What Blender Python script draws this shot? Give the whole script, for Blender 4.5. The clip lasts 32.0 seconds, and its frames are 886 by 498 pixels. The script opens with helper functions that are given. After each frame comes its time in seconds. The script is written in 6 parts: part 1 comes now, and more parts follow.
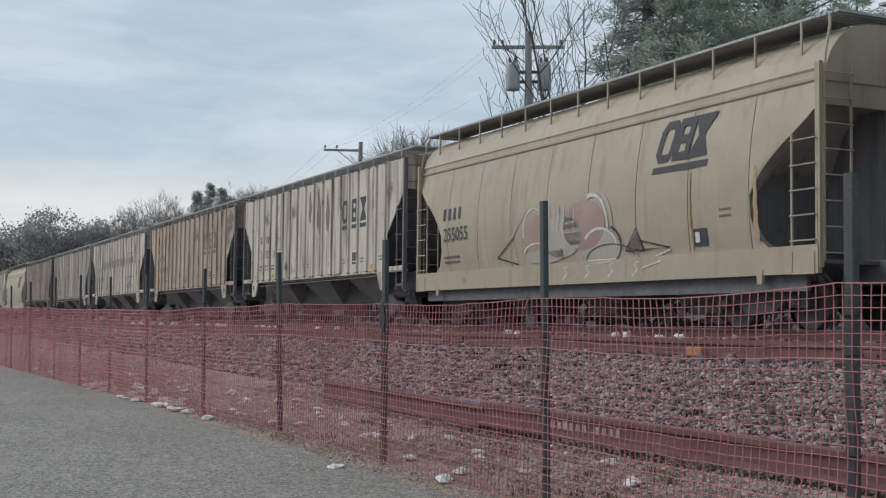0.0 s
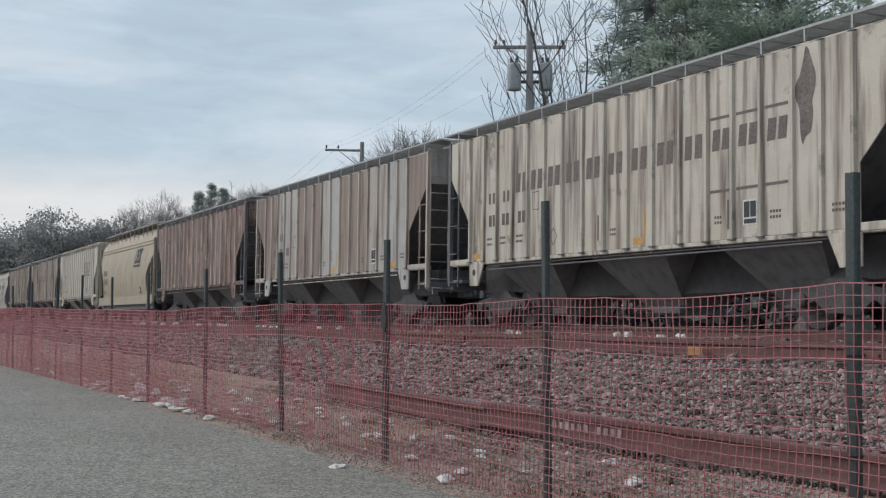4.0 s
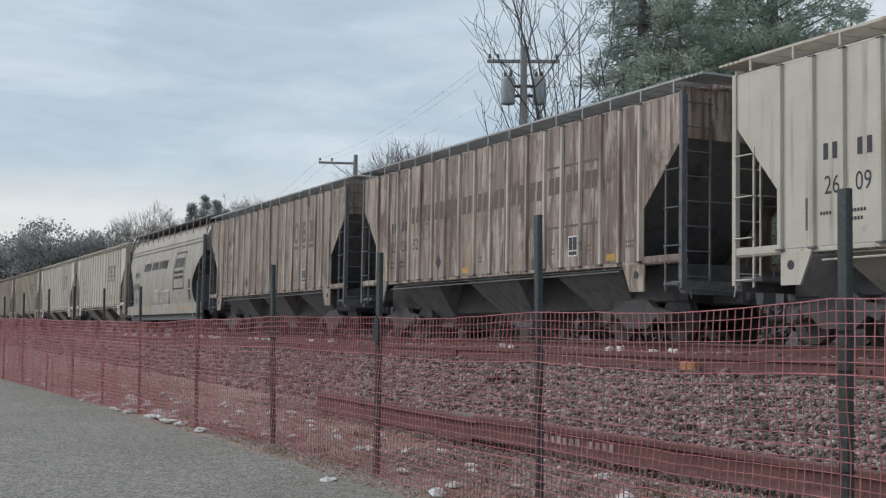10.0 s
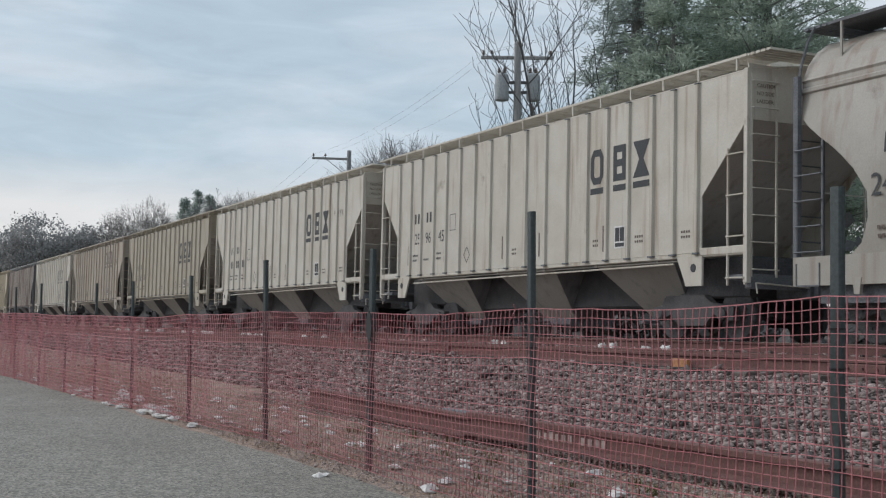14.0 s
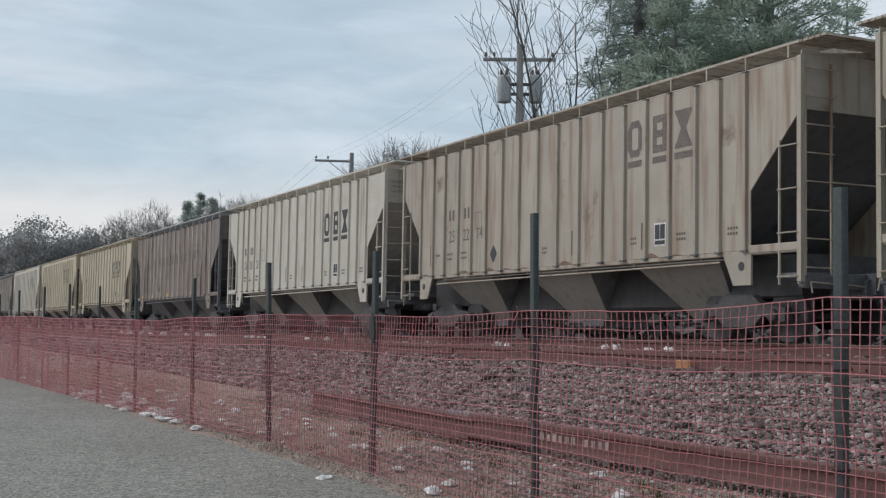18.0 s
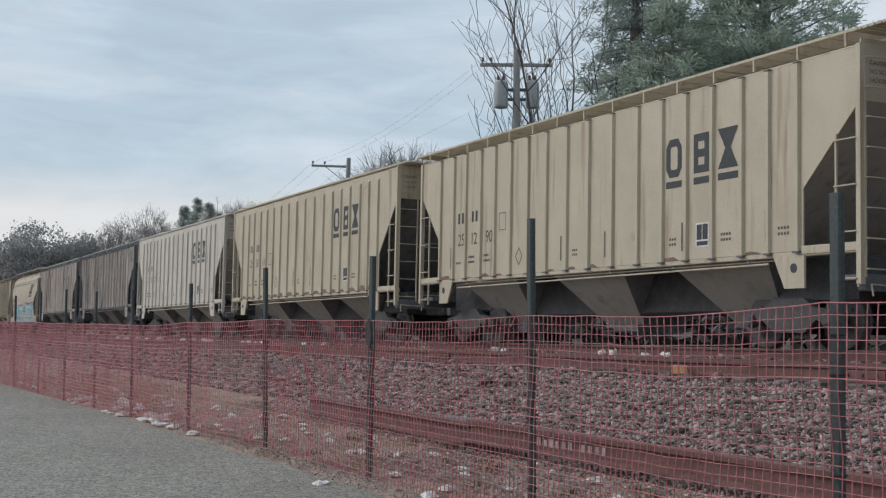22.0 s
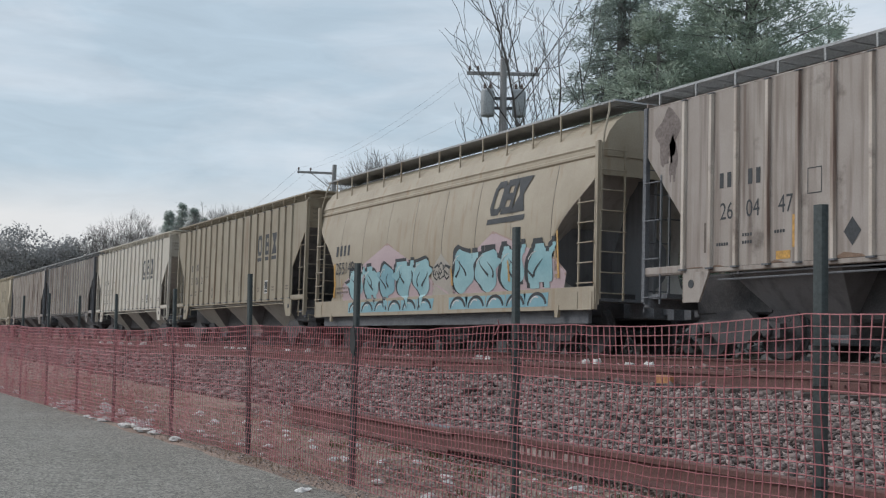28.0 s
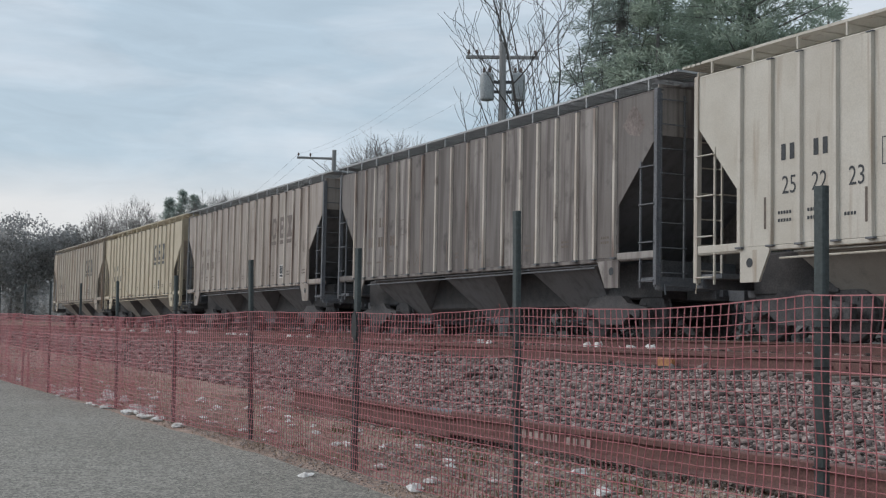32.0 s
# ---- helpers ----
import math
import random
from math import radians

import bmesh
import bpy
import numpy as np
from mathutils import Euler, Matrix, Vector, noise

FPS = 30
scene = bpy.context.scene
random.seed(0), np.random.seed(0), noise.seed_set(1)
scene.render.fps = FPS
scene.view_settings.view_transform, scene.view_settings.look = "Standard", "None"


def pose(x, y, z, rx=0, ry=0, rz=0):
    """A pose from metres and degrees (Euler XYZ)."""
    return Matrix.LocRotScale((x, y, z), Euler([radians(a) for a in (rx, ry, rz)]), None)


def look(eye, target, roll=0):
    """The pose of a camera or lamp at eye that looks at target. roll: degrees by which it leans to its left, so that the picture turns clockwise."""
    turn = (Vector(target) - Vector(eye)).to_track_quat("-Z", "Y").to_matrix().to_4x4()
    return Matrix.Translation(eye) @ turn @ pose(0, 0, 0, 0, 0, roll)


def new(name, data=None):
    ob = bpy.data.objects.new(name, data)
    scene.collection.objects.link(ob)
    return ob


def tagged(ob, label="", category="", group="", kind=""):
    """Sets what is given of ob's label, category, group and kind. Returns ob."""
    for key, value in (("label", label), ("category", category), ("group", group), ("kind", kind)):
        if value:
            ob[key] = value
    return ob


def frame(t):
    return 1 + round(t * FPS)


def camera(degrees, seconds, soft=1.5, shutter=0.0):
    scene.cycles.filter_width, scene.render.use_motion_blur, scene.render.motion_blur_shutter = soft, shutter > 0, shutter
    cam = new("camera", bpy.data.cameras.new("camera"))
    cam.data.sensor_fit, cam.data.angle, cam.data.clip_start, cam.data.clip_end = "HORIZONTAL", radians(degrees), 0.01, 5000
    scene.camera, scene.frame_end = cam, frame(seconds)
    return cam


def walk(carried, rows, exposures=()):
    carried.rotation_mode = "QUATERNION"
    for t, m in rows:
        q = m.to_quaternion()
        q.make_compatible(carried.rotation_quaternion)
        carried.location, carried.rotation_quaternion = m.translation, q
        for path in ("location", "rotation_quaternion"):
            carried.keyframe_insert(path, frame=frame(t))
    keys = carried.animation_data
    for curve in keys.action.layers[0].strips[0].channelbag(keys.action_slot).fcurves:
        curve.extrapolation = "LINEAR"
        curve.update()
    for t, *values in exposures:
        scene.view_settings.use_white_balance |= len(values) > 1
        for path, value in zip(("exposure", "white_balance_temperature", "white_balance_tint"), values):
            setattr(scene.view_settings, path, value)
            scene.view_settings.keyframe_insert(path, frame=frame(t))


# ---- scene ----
cam = camera(39.2, 32.0, soft=1.25)
EYE = (0.0, 0.0, 1.15)
# seconds, pitch, lean, turn of the held camera
TURNS = [
    (0, 3.000, -0.900, 0.000),
    (0.5, 3.065, -0.859, 0.062),
    (1, 2.948, -0.893, 0.028),
    (1.5, 3.026, -0.815, 0.003),
    (2, 3.054, -0.796, -0.061),
    (2.5, 2.902, -0.756, -0.139),
    (4.5, 3.011, -0.940, 0.130),
    (5, 2.952, -1.030, 0.144),
    (5.5, 2.835, -1.126, 0.232),
    (6, 2.942, -1.189, 0.244),
    (6.5, 3.114, -1.270, 0.171),
    (7, 3.181, -1.197, 0.195),
    (7.5, 3.374, -1.036, 0.236),
    (8, 3.568, -1.104, 0.180),
    (8.5, 3.474, -1.153, 0.074),
    (9, 3.617, -1.203, 0.084),
    (9.5, 3.584, -1.229, -0.057),
    (10, 3.619, -1.230, -0.278),
    (10.5, 3.690, -1.222, -0.688),
    (11, 3.474, -1.363, -0.924),
    (11.5, 3.436, -1.374, -1.006),
    (12, 3.391, -1.462, -0.878),
    (12.5, 3.317, -1.469, -0.783),
    (13, 3.309, -1.576, -0.730),
    (13.5, 3.406, -1.526, -0.670),
    (14, 3.448, -1.451, -0.606),
    (14.5, 3.311, -1.543, -0.575),
    (16.5, 3.597, -1.478, -0.345),
    (17, 3.508, -1.513, -0.472),
    (17.5, 3.480, -1.272, -0.388),
    (18, 3.538, -1.289, -0.467),
    (18.5, 3.637, -1.345, -0.529),
    (19, 3.623, -1.389, -0.492),
    (19.5, 3.563, -1.482, -0.592),
    (20, 3.650, -1.364, -0.648),
    (20.5, 3.610, -1.292, -0.677),
    (21, 3.571, -1.227, -0.586),
    (21.5, 3.621, -1.205, -0.595),
    (22, 3.783, -1.296, -0.615),
    (22.5, 3.895, -1.359, -0.624),
    (23, 3.896, -1.417, -0.655),
    (23.5, 3.924, -1.392, -0.593),
    (24, 4.054, -1.460, -0.717),
    (24.5, 4.108, -1.510, -0.661),
    (25, 4.153, -1.481, -0.779),
    (25.5, 4.162, -1.537, -0.840),
    (27.5, 4.126, -1.758, -1.484),
    (28, 4.160, -1.828, -1.339),
    (28.5, 4.265, -1.948, -1.290),
    (29, 4.273, -1.762, -1.253),
    (29.5, 4.285, -1.888, -1.354),
    (30, 4.207, -1.711, -1.488),
    (30.5, 3.978, -1.825, -1.681),
    (31, 3.877, -1.733, -1.712),
    (31.5, 3.912, -1.633, -1.565),
    (32, 3.443, -1.347, -1.278),
]
walk(cam, [(t, pose(*EYE, 90 + p, r, 64.7 + y)) for t, p, r, y in TURNS], exposures=((0.0, 0.16, 6260, 13.5), (32.0, 0.16, 6260, 13.5)))

# ---- light: a high, bright overcast with the sun behind thin cloud ----
SUN_EL, SUN_AZ = 36.0, 226.0      # azimuth counted from +x towards +y: slanting along the near side of the train
world = bpy.data.worlds.new("sky")
scene.world = world
world.use_nodes = True
wn, wl = world.node_tree.nodes, world.node_tree.links
wn.clear()
w_out = wn.new("ShaderNodeOutputWorld")
w_bg = wn.new("ShaderNodeBackground")
w_sky = wn.new("ShaderNodeTexSky")
w_sky.sky_type, w_sky.sun_disc = "NISHITA", False
w_sky.sun_elevation, w_sky.sun_rotation = radians(SUN_EL), radians(90 - SUN_AZ)
w_sky.air_density, w_sky.dust_density = 1.0, 2.0
w_co = wn.new("ShaderNodeTexCoord")
w_sep = wn.new("ShaderNodeSeparateXYZ")
wl.new(w_co.outputs["Generated"], w_sep.inputs[0])


def wmath(op, a, b=0.0):
    n = wn.new("ShaderNodeMath")
    n.operation = op
    for i, v in enumerate((a, b)):
        if isinstance(v, (int, float)):
            n.inputs[i].default_value = v
        else:
            wl.new(v, n.inputs[i])
    return n.outputs[0]


# the cloud sheet: long flat bands, finer towards the horizon
w_map = wn.new("ShaderNodeMapping")
w_map.inputs["Rotation"].default_value = (radians(2.5), radians(-3.5), 0)
w_map.inputs["Scale"].default_value = (1.0, 1.0, 5.2)
wl.new(w_co.outputs["Generated"], w_map.inputs[0])
w_noise = wn.new("ShaderNodeTexNoise")
w_noise.inputs["Scale"].default_value = 2.6
w_noise.inputs["Detail"].default_value = 9.0
w_noise.inputs["Roughness"].default_value = 0.53
w_noise.inputs["Distortion"].default_value = 0.5
wl.new(w_map.outputs[0], w_noise.inputs["Vector"])
w_ramp = wn.new("ShaderNodeValToRGB")
w_ramp.color_ramp.elements[0].position, w_ramp.color_ramp.elements[0].color = 0.40, (0.385, 0.475, 0.52, 1)
w_ramp.color_ramp.elements[1].position, w_ramp.color_ramp.elements[1].color = 0.66, (0.585, 0.63, 0.645, 1)
wl.new(w_noise.outputs["Fac"], w_ramp.inputs[0])
# fine streaks within the bands
w_fine = wn.new("ShaderNodeTexNoise")
w_fine.inputs["Scale"].default_value = 9.0
w_fine.inputs["Detail"].default_value = 6.0
w_fine.inputs["Roughness"].default_value = 0.6
w_fine.inputs["Distortion"].default_value = 0.8
wl.new(w_map.outputs[0], w_fine.inputs["Vector"])
w_tone = wn.new("ShaderNodeMapRange")
w_tone.inputs["From Min"].default_value, w_tone.inputs["From Max"].default_value = 0.3, 0.7
w_tone.inputs["To Min"].default_value, w_tone.inputs["To Max"].default_value = 0.925, 1.075
wl.new(w_fine.outputs["Fac"], w_tone.inputs["Value"])
w_streak = wn.new("ShaderNodeMixRGB")
w_streak.blend_type = "MULTIPLY"
w_streak.inputs[0].default_value = 1.0
wl.new(w_ramp.outputs[0], w_streak.inputs[1])
wl.new(w_tone.outputs[0], w_streak.inputs[2])
# the pale, slightly warm rim of the sky near the horizon
w_rim = wn.new("ShaderNodeMapRange")
w_rim.inputs["From Min"].default_value, w_rim.inputs["From Max"].default_value = 0.125, 0.085
wl.new(w_sep.outputs[2], w_rim.inputs["Value"])
w_mix = wn.new("ShaderNodeMixRGB")
w_mix.inputs[2].default_value = (0.68, 0.655, 0.605, 1)
wl.new(wmath("MULTIPLY", w_rim.outputs[0], 0.62), w_mix.inputs[0])
wl.new(w_streak.outputs[0], w_mix.inputs[1])
# the clear sky behind the thin sheet
w_sum = wn.new("ShaderNodeMixRGB")
w_sum.blend_type = "ADD"
w_sum.inputs[0].default_value = 0.012
wl.new(w_mix.outputs[0], w_sum.inputs[1])
wl.new(w_sky.outputs[0], w_sum.inputs[2])
wl.new(w_sum.outputs[0], w_bg.inputs["Color"])
w_bg.inputs["Strength"].default_value = 1.0
wl.new(w_bg.outputs[0], w_out.inputs["Surface"])

sun_data = bpy.data.lights.new("sun", "SUN")
sun_data.energy, sun_data.angle, sun_data.color = 1.35, radians(30), (1.0, 0.96, 0.90)
sun = new("sun", sun_data)
_az, _el = radians(SUN_AZ), radians(SUN_EL)
sun.matrix_world = look((40 * math.cos(_az) * math.cos(_el), 40 * math.sin(_az) * math.cos(_el), 40 * math.sin(_el)), (0, 0, 0))

# ---- materials ----


def ntree(name):
    m = bpy.data.materials.new(name)
    m.use_nodes = True
    return m, m.node_tree.nodes, m.node_tree.links, m.node_tree.nodes["Principled BSDF"]


def coords(n, l, scale=(1, 1, 1), shift=True):
    """Object coordinates, shifted by each object's random number so that alike pieces differ."""
    co = n.new("ShaderNodeTexCoord")
    mp = n.new("ShaderNodeMapping")
    mp.inputs["Scale"].default_value = scale
    if shift:
        info = n.new("ShaderNodeObjectInfo")
        ml = n.new("ShaderNodeMath")
        ml.operation = "MULTIPLY"
        ml.inputs[1].default_value = 37.0
        l.new(info.outputs["Random"], ml.inputs[0])
        ad = n.new("ShaderNodeVectorMath")
        ad.operation = "ADD"
        l.new(co.outputs["Object"], ad.inputs[0])
        l.new(ml.outputs[0], ad.inputs[1])
        l.new(ad.outputs[0], mp.inputs[0])
    else:
        l.new(co.outputs["Object"], mp.inputs[0])
    return mp.outputs[0]


def noisy(n, l, vec, scale, detail=5, rough=0.55):
    t = n.new("ShaderNodeTexNoise")
    t.inputs["Scale"].default_value, t.inputs["Detail"].default_value, t.inputs["Roughness"].default_value = scale, detail, rough
    l.new(vec, t.inputs["Vector"])
    return t.outputs["Fac"]


def ramp(n, l, fac, a, b, ca=(0, 0, 0, 1), cb=(1, 1, 1, 1)):
    r = n.new("ShaderNodeValToRGB")
    e = r.color_ramp.elements
    e[0].position, e[0].color, e[1].position, e[1].color = a, ca, b, cb
    l.new(fac, r.inputs[0])
    return r.outputs[0]


def mixc(n, l, fac, a, b, mode="MIX"):
    m = n.new("ShaderNodeMixRGB")
    m.blend_type = mode
    for i, v in enumerate((fac, a, b)):
        if isinstance(v, (int, float)):
            m.inputs[i].default_value = v
        elif isinstance(v, tuple):
            m.inputs[i].default_value = (*v, 1)
        else:
            l.new(v, m.inputs[i])
    return m.outputs[0]


def bumped(n, l, p, fac, strength, dist=0.01):
    b = n.new("ShaderNodeBump")
    b.inputs["Strength"].default_value, b.inputs["Distance"].default_value = strength, dist
    l.new(fac, b.inputs["Height"])
    l.new(b.outputs[0], p.inputs["Normal"])


def surface(name, a, b, scale=4.0, fine=60.0, rough=0.75, metal=0.0, bump=0.25, island=0.0, rnd=0.0, stretch=(1, 1, 1), dist=0.01, grain=0.28):
    """Two tones mixed by a large and a fine noise, with relief. island, rnd: how much joined pieces, or objects, differ."""
    m, n, l, p = ntree(name)
    v = coords(n, l, stretch)
    big, small = noisy(n, l, v, scale), noisy(n, l, v, fine, 3)
    c = mixc(n, l, ramp(n, l, big, 0.32, 0.68), a, b)
    c = mixc(n, l, 0.5, c, ramp(n, l, small, 0.3, 0.7, (1 - 2 * grain,) * 3 + (1,), (1 + 2 * grain,) * 3 + (1,)), "MULTIPLY")
    for amount, node, out in ((island, "ShaderNodeNewGeometry", "Random Per Island"), (rnd, "ShaderNodeObjectInfo", "Random")):
        if amount:
            g = n.new(node)
            c = mixc(n, l, 1.0, c, ramp(n, l, g.outputs[out], 0, 1, (1 - amount, 1 - amount, 1 - amount, 1), (1 + amount, 1 + amount, 1 + amount, 1)), "MULTIPLY")
    l.new(c, p.inputs["Base Color"])
    p.inputs["Roughness"].default_value, p.inputs["Metallic"].default_value = rough, metal
    if bump:
        bumped(n, l, p, small, bump, dist)
    return m


def plain(name, colour, rough=0.6, metal=0.0):
    return surface(name, colour, tuple(c * 0.82 for c in colour), 3.0, 25.0, rough, metal, 0.08)


def paint(name, base, second, rust, streaks, blotch, tone=0.06, rough=0.62, peel=None, peeled=0.5):
    """Weathered car paint: two paint tones, rust streaks that run down, and blotches; each panel differs a little.
    With peel, patches with ragged edges show another coat, and narrow dark runs cross them."""
    m, n, l, p = ntree(name)
    v = coords(n, l)
    vs = coords(n, l, (3.6, 3.6, 0.26))
    info = n.new("ShaderNodeObjectInfo")
    c = mixc(n, l, ramp(n, l, info.outputs["Random"], 0.25, 0.9), base, second)
    big = noisy(n, l, v, 1.1, 6, 0.6)
    c = mixc(n, l, ramp(n, l, big, 0.35, 0.7), c, mixc(n, l, 1.0, c, (0.84, 0.82, 0.79), "MULTIPLY"))
    st = noisy(n, l, vs, 1.3, 3, 0.55)
    c = mixc(n, l, ramp(n, l, st, 0.57 - 0.25 * streaks, 0.80 - 0.25 * streaks), c, rust)
    bl = noisy(n, l, v, 1.3, 8, 0.62)
    if peel:
        coat = noisy(n, l, coords(n, l, (2.4, 2.4, 0.5)), 1.6, 9, 0.66)
        c = mixc(n, l, ramp(n, l, coat, 0.60 - 0.2 * peeled, 0.68 - 0.2 * peeled), c, peel)
        runs = noisy(n, l, coords(n, l, (9.0, 9.0, 0.5)), 1.2, 4, 0.6)
        c = mixc(n, l, ramp(n, l, runs, 0.52, 0.62, (0, 0, 0, 1), (0.8, 0.8, 0.8, 1)), c, rust)
    c = mixc(n, l, ramp(n, l, bl, 0.68 - 0.26 * blotch, 0.84 - 0.26 * blotch), c, tuple(x * 0.6 for x in rust))
    fine = noisy(n, l, v, 45.0, 3)
    c = mixc(n, l, 0.35, c, ramp(n, l, fine, 0.3, 0.7, (0.75, 0.75, 0.75, 1), (1.2, 1.2, 1.2, 1)), "MULTIPLY")
    if tone:
        info2 = n.new("ShaderNodeObjectInfo")
        c = mixc(n, l, 1.0, c, ramp(n, l, info2.outputs["Random"], 0, 1, (1 - tone,) * 3 + (1,), (1 + tone,) * 3 + (1,)), "MULTIPLY")
    l.new(c, p.inputs["Base Color"])
    p.inputs["Roughness"].default_value = rough
    bumped(n, l, p, big, 0.12, 0.02)
    return m


def asphalt():
    """Worn asphalt: pale and dark chips in a grey binder, with broad soft stains."""
    m, n, l, p = ntree("asphalt")
    v = coords(n, l, shift=False)
    chips = n.new("ShaderNodeTexVoronoi")
    chips.inputs["Scale"].default_value = 60.0
    l.new(v, chips.inputs["Vector"])
    sep = n.new("ShaderNodeSeparateColor")
    l.new(chips.outputs["Color"], sep.inputs[0])
    c = mixc(n, l, ramp(n, l, noisy(n, l, v, 0.5, 6), 0.3, 0.7), (0.198, 0.187, 0.164), (0.246, 0.234, 0.210))
    c = mixc(n, l, 1.0, c, ramp(n, l, sep.outputs[0], 0.0, 1.0, (0.46, 0.46, 0.46, 1), (1.62, 1.60, 1.55, 1)), "MULTIPLY")
    c = mixc(n, l, ramp(n, l, noisy(n, l, v, 6.0, 6, 0.65), 0.38, 0.62), c, mixc(n, l, 1.0, c, (0.84, 0.84, 0.84), "MULTIPLY"))
    l.new(c, p.inputs["Base Color"])
    p.inputs["Roughness"].default_value = 0.92
    bumped(n, l, p, chips.outputs["Distance"], 0.45, 0.008)
    return m


ASPHALT = asphalt()
EARTH = surface("dry_earth", (0.245, 0.17, 0.13), (0.36, 0.275, 0.225), 2.2, 24.0, 0.95, 0, 0.9, dist=0.03, grain=0.42)
BALLAST = surface("ballast_stone", (0.190, 0.147, 0.134), (0.265, 0.210, 0.196), 2.0, 40.0, 0.92, 0, 0.4, island=0.85)
GRAVEL = surface("pale_gravel", (0.27, 0.225, 0.20), (0.38, 0.335, 0.31), 2.0, 40.0, 0.92, 0, 0.4, island=0.4)
PALE_STONE = surface("pale_limestone", (0.52, 0.50, 0.47), (0.69, 0.67, 0.645), 5.0, 40.0, 0.9, 0, 0.5, island=0.12)
RUST = surface("rusted_steel", (0.115, 0.055, 0.05), (0.16, 0.082, 0.07), 5.0, 60.0, 0.85, 0, 0.35)
RAIL_TOP = surface("worn_rail_steel", (0.30, 0.27, 0.25), (0.42, 0.40, 0.38), 6.0, 60.0, 0.42, 0.7, 0.1)
CREOSOTE = surface("creosoted_wood", (0.085, 0.068, 0.060), (0.13, 0.108, 0.096), 3.0, 40.0, 0.9, 0, 0.5, rnd=0.2, stretch=(5, 1, 5))
POST_GREEN = surface("dark_green_enamel", (0.030, 0.042, 0.043), (0.044, 0.056, 0.056), 5.0, 60.0, 0.6, 0, 0.15, rnd=0.15)
NET = surface("orange_red_netting", (0.40, 0.128, 0.138), (0.46, 0.19, 0.196), 1.2, 30.0, 0.6, 0, 0.1, island=0.12)
NET_TIE = plain("black_tie", (0.02, 0.02, 0.022), 0.7)
GRASS_DRY = surface("dry_grass", (0.25, 0.18, 0.12), (0.34, 0.26, 0.18), 3.0, 30.0, 0.9, 0, 0.1, island=0.3)
LEAF_WEED = surface("faded_weed", (0.075, 0.085, 0.03), (0.15, 0.13, 0.06), 3.0, 30.0, 0.85, 0, 0.1, island=0.3)
BARK_DARK = surface("dark_bark", (0.085, 0.075, 0.07), (0.135, 0.125, 0.115), 6.0, 40.0, 0.9, 0, 0.5)
BARK = surface("grey_bark", (0.15, 0.14, 0.135), (0.23, 0.22, 0.21), 6.0, 40.0, 0.9, 0, 0.5)
POLE_WOOD = surface("weathered_pole_wood", (0.245, 0.24, 0.235), (0.335, 0.33, 0.325), 3.0, 50.0, 0.9, 0, 0.4, stretch=(6, 6, 0.5))
TANK_GREY = plain("grey_enamel", (0.36, 0.385, 0.395), 0.5)
WIRE = plain("dull_wire", (0.10, 0.10, 0.105), 0.6, 0.4)
CERAMIC = plain("brown_insulator", (0.14, 0.10, 0.085), 0.35)
NEEDLES = surface("pine_needles", (0.33, 0.39, 0.325), (0.44, 0.505, 0.415), 0.35, 20.0, 0.8, 0, 0.1, island=0.15)
NEEDLES_DARK = surface("spruce_needles", (0.27, 0.32, 0.295), (0.36, 0.42, 0.375), 0.35, 20.0, 0.85, 0, 0.1, island=0.12)
# leaves of the far wood: distance haze is put into this pale grey
LEAF_HAZED = surface("hazed_oak_leaves", (0.30, 0.305, 0.305), (0.38, 0.375, 0.365), 0.3, 20.0, 0.85, 0, 0.1, island=0.25)
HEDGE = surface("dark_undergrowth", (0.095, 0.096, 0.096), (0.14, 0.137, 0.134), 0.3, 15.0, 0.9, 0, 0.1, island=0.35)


def let_light_through(m, amount):
    """Thin leaves and needles pass part of the light on."""
    n, l = m.node_tree.nodes, m.node_tree.links
    p, out = n["Principled BSDF"], n["Material Output"]
    t, mx = n.new("ShaderNodeBsdfTranslucent"), n.new("ShaderNodeMixShader")
    l.new(p.inputs["Base Color"].links[0].from_socket, t.inputs["Color"])
    mx.inputs[0].default_value = amount
    l.new(p.outputs[0], mx.inputs[1])
    l.new(t.outputs[0], mx.inputs[2])
    l.new(mx.outputs[0], out.inputs["Surface"])


for leaf, amount in ((NEEDLES, 0.75), (NEEDLES_DARK, 0.72), (LEAF_HAZED, 0.5)):
    let_light_through(leaf, amount)
FIELD = surface("rough_grass_ground", (0.10, 0.095, 0.06), (0.16, 0.14, 0.095), 0.05, 4.0, 0.95, 0, 0.4)

# car finishes: name -> (body, roof walk and ironwork, underbody)
CREAM = paint("cream_paint", (0.59, 0.555, 0.482), (0.57, 0.535, 0.472), (0.30, 0.22, 0.15), 0.04, 0.06, 0.03)
CREAM_YELLOW = paint("yellowed_cream_paint", (0.545, 0.482, 0.365), (0.520, 0.458, 0.348), (0.30, 0.22, 0.14), 0.06, 0.08, 0.03)
CREAM_WORN = paint("worn_cream_paint", (0.450, 0.402, 0.331), (0.379, 0.340, 0.287), (0.27, 0.18, 0.125), 0.32, 0.25, 0.06)
CREAM_RUSTED = paint("rust_streaked_cream_paint", (0.63, 0.585, 0.50), (0.56, 0.51, 0.425), (0.15, 0.11, 0.09), 0.40, 0.36, 0.08)
TAN_WORN = paint("worn_tan_paint", (0.48, 0.395, 0.315), (0.43, 0.355, 0.29), (0.20, 0.125, 0.085), 0.48, 0.40, 0.08)
TAN_DARK = paint("brownish_grimy_paint", (0.37, 0.315, 0.262), (0.28, 0.232, 0.19), (0.14, 0.095, 0.075), 0.40, 0.34, 0.10, peel=(0.41, 0.35, 0.295), peeled=0.40)
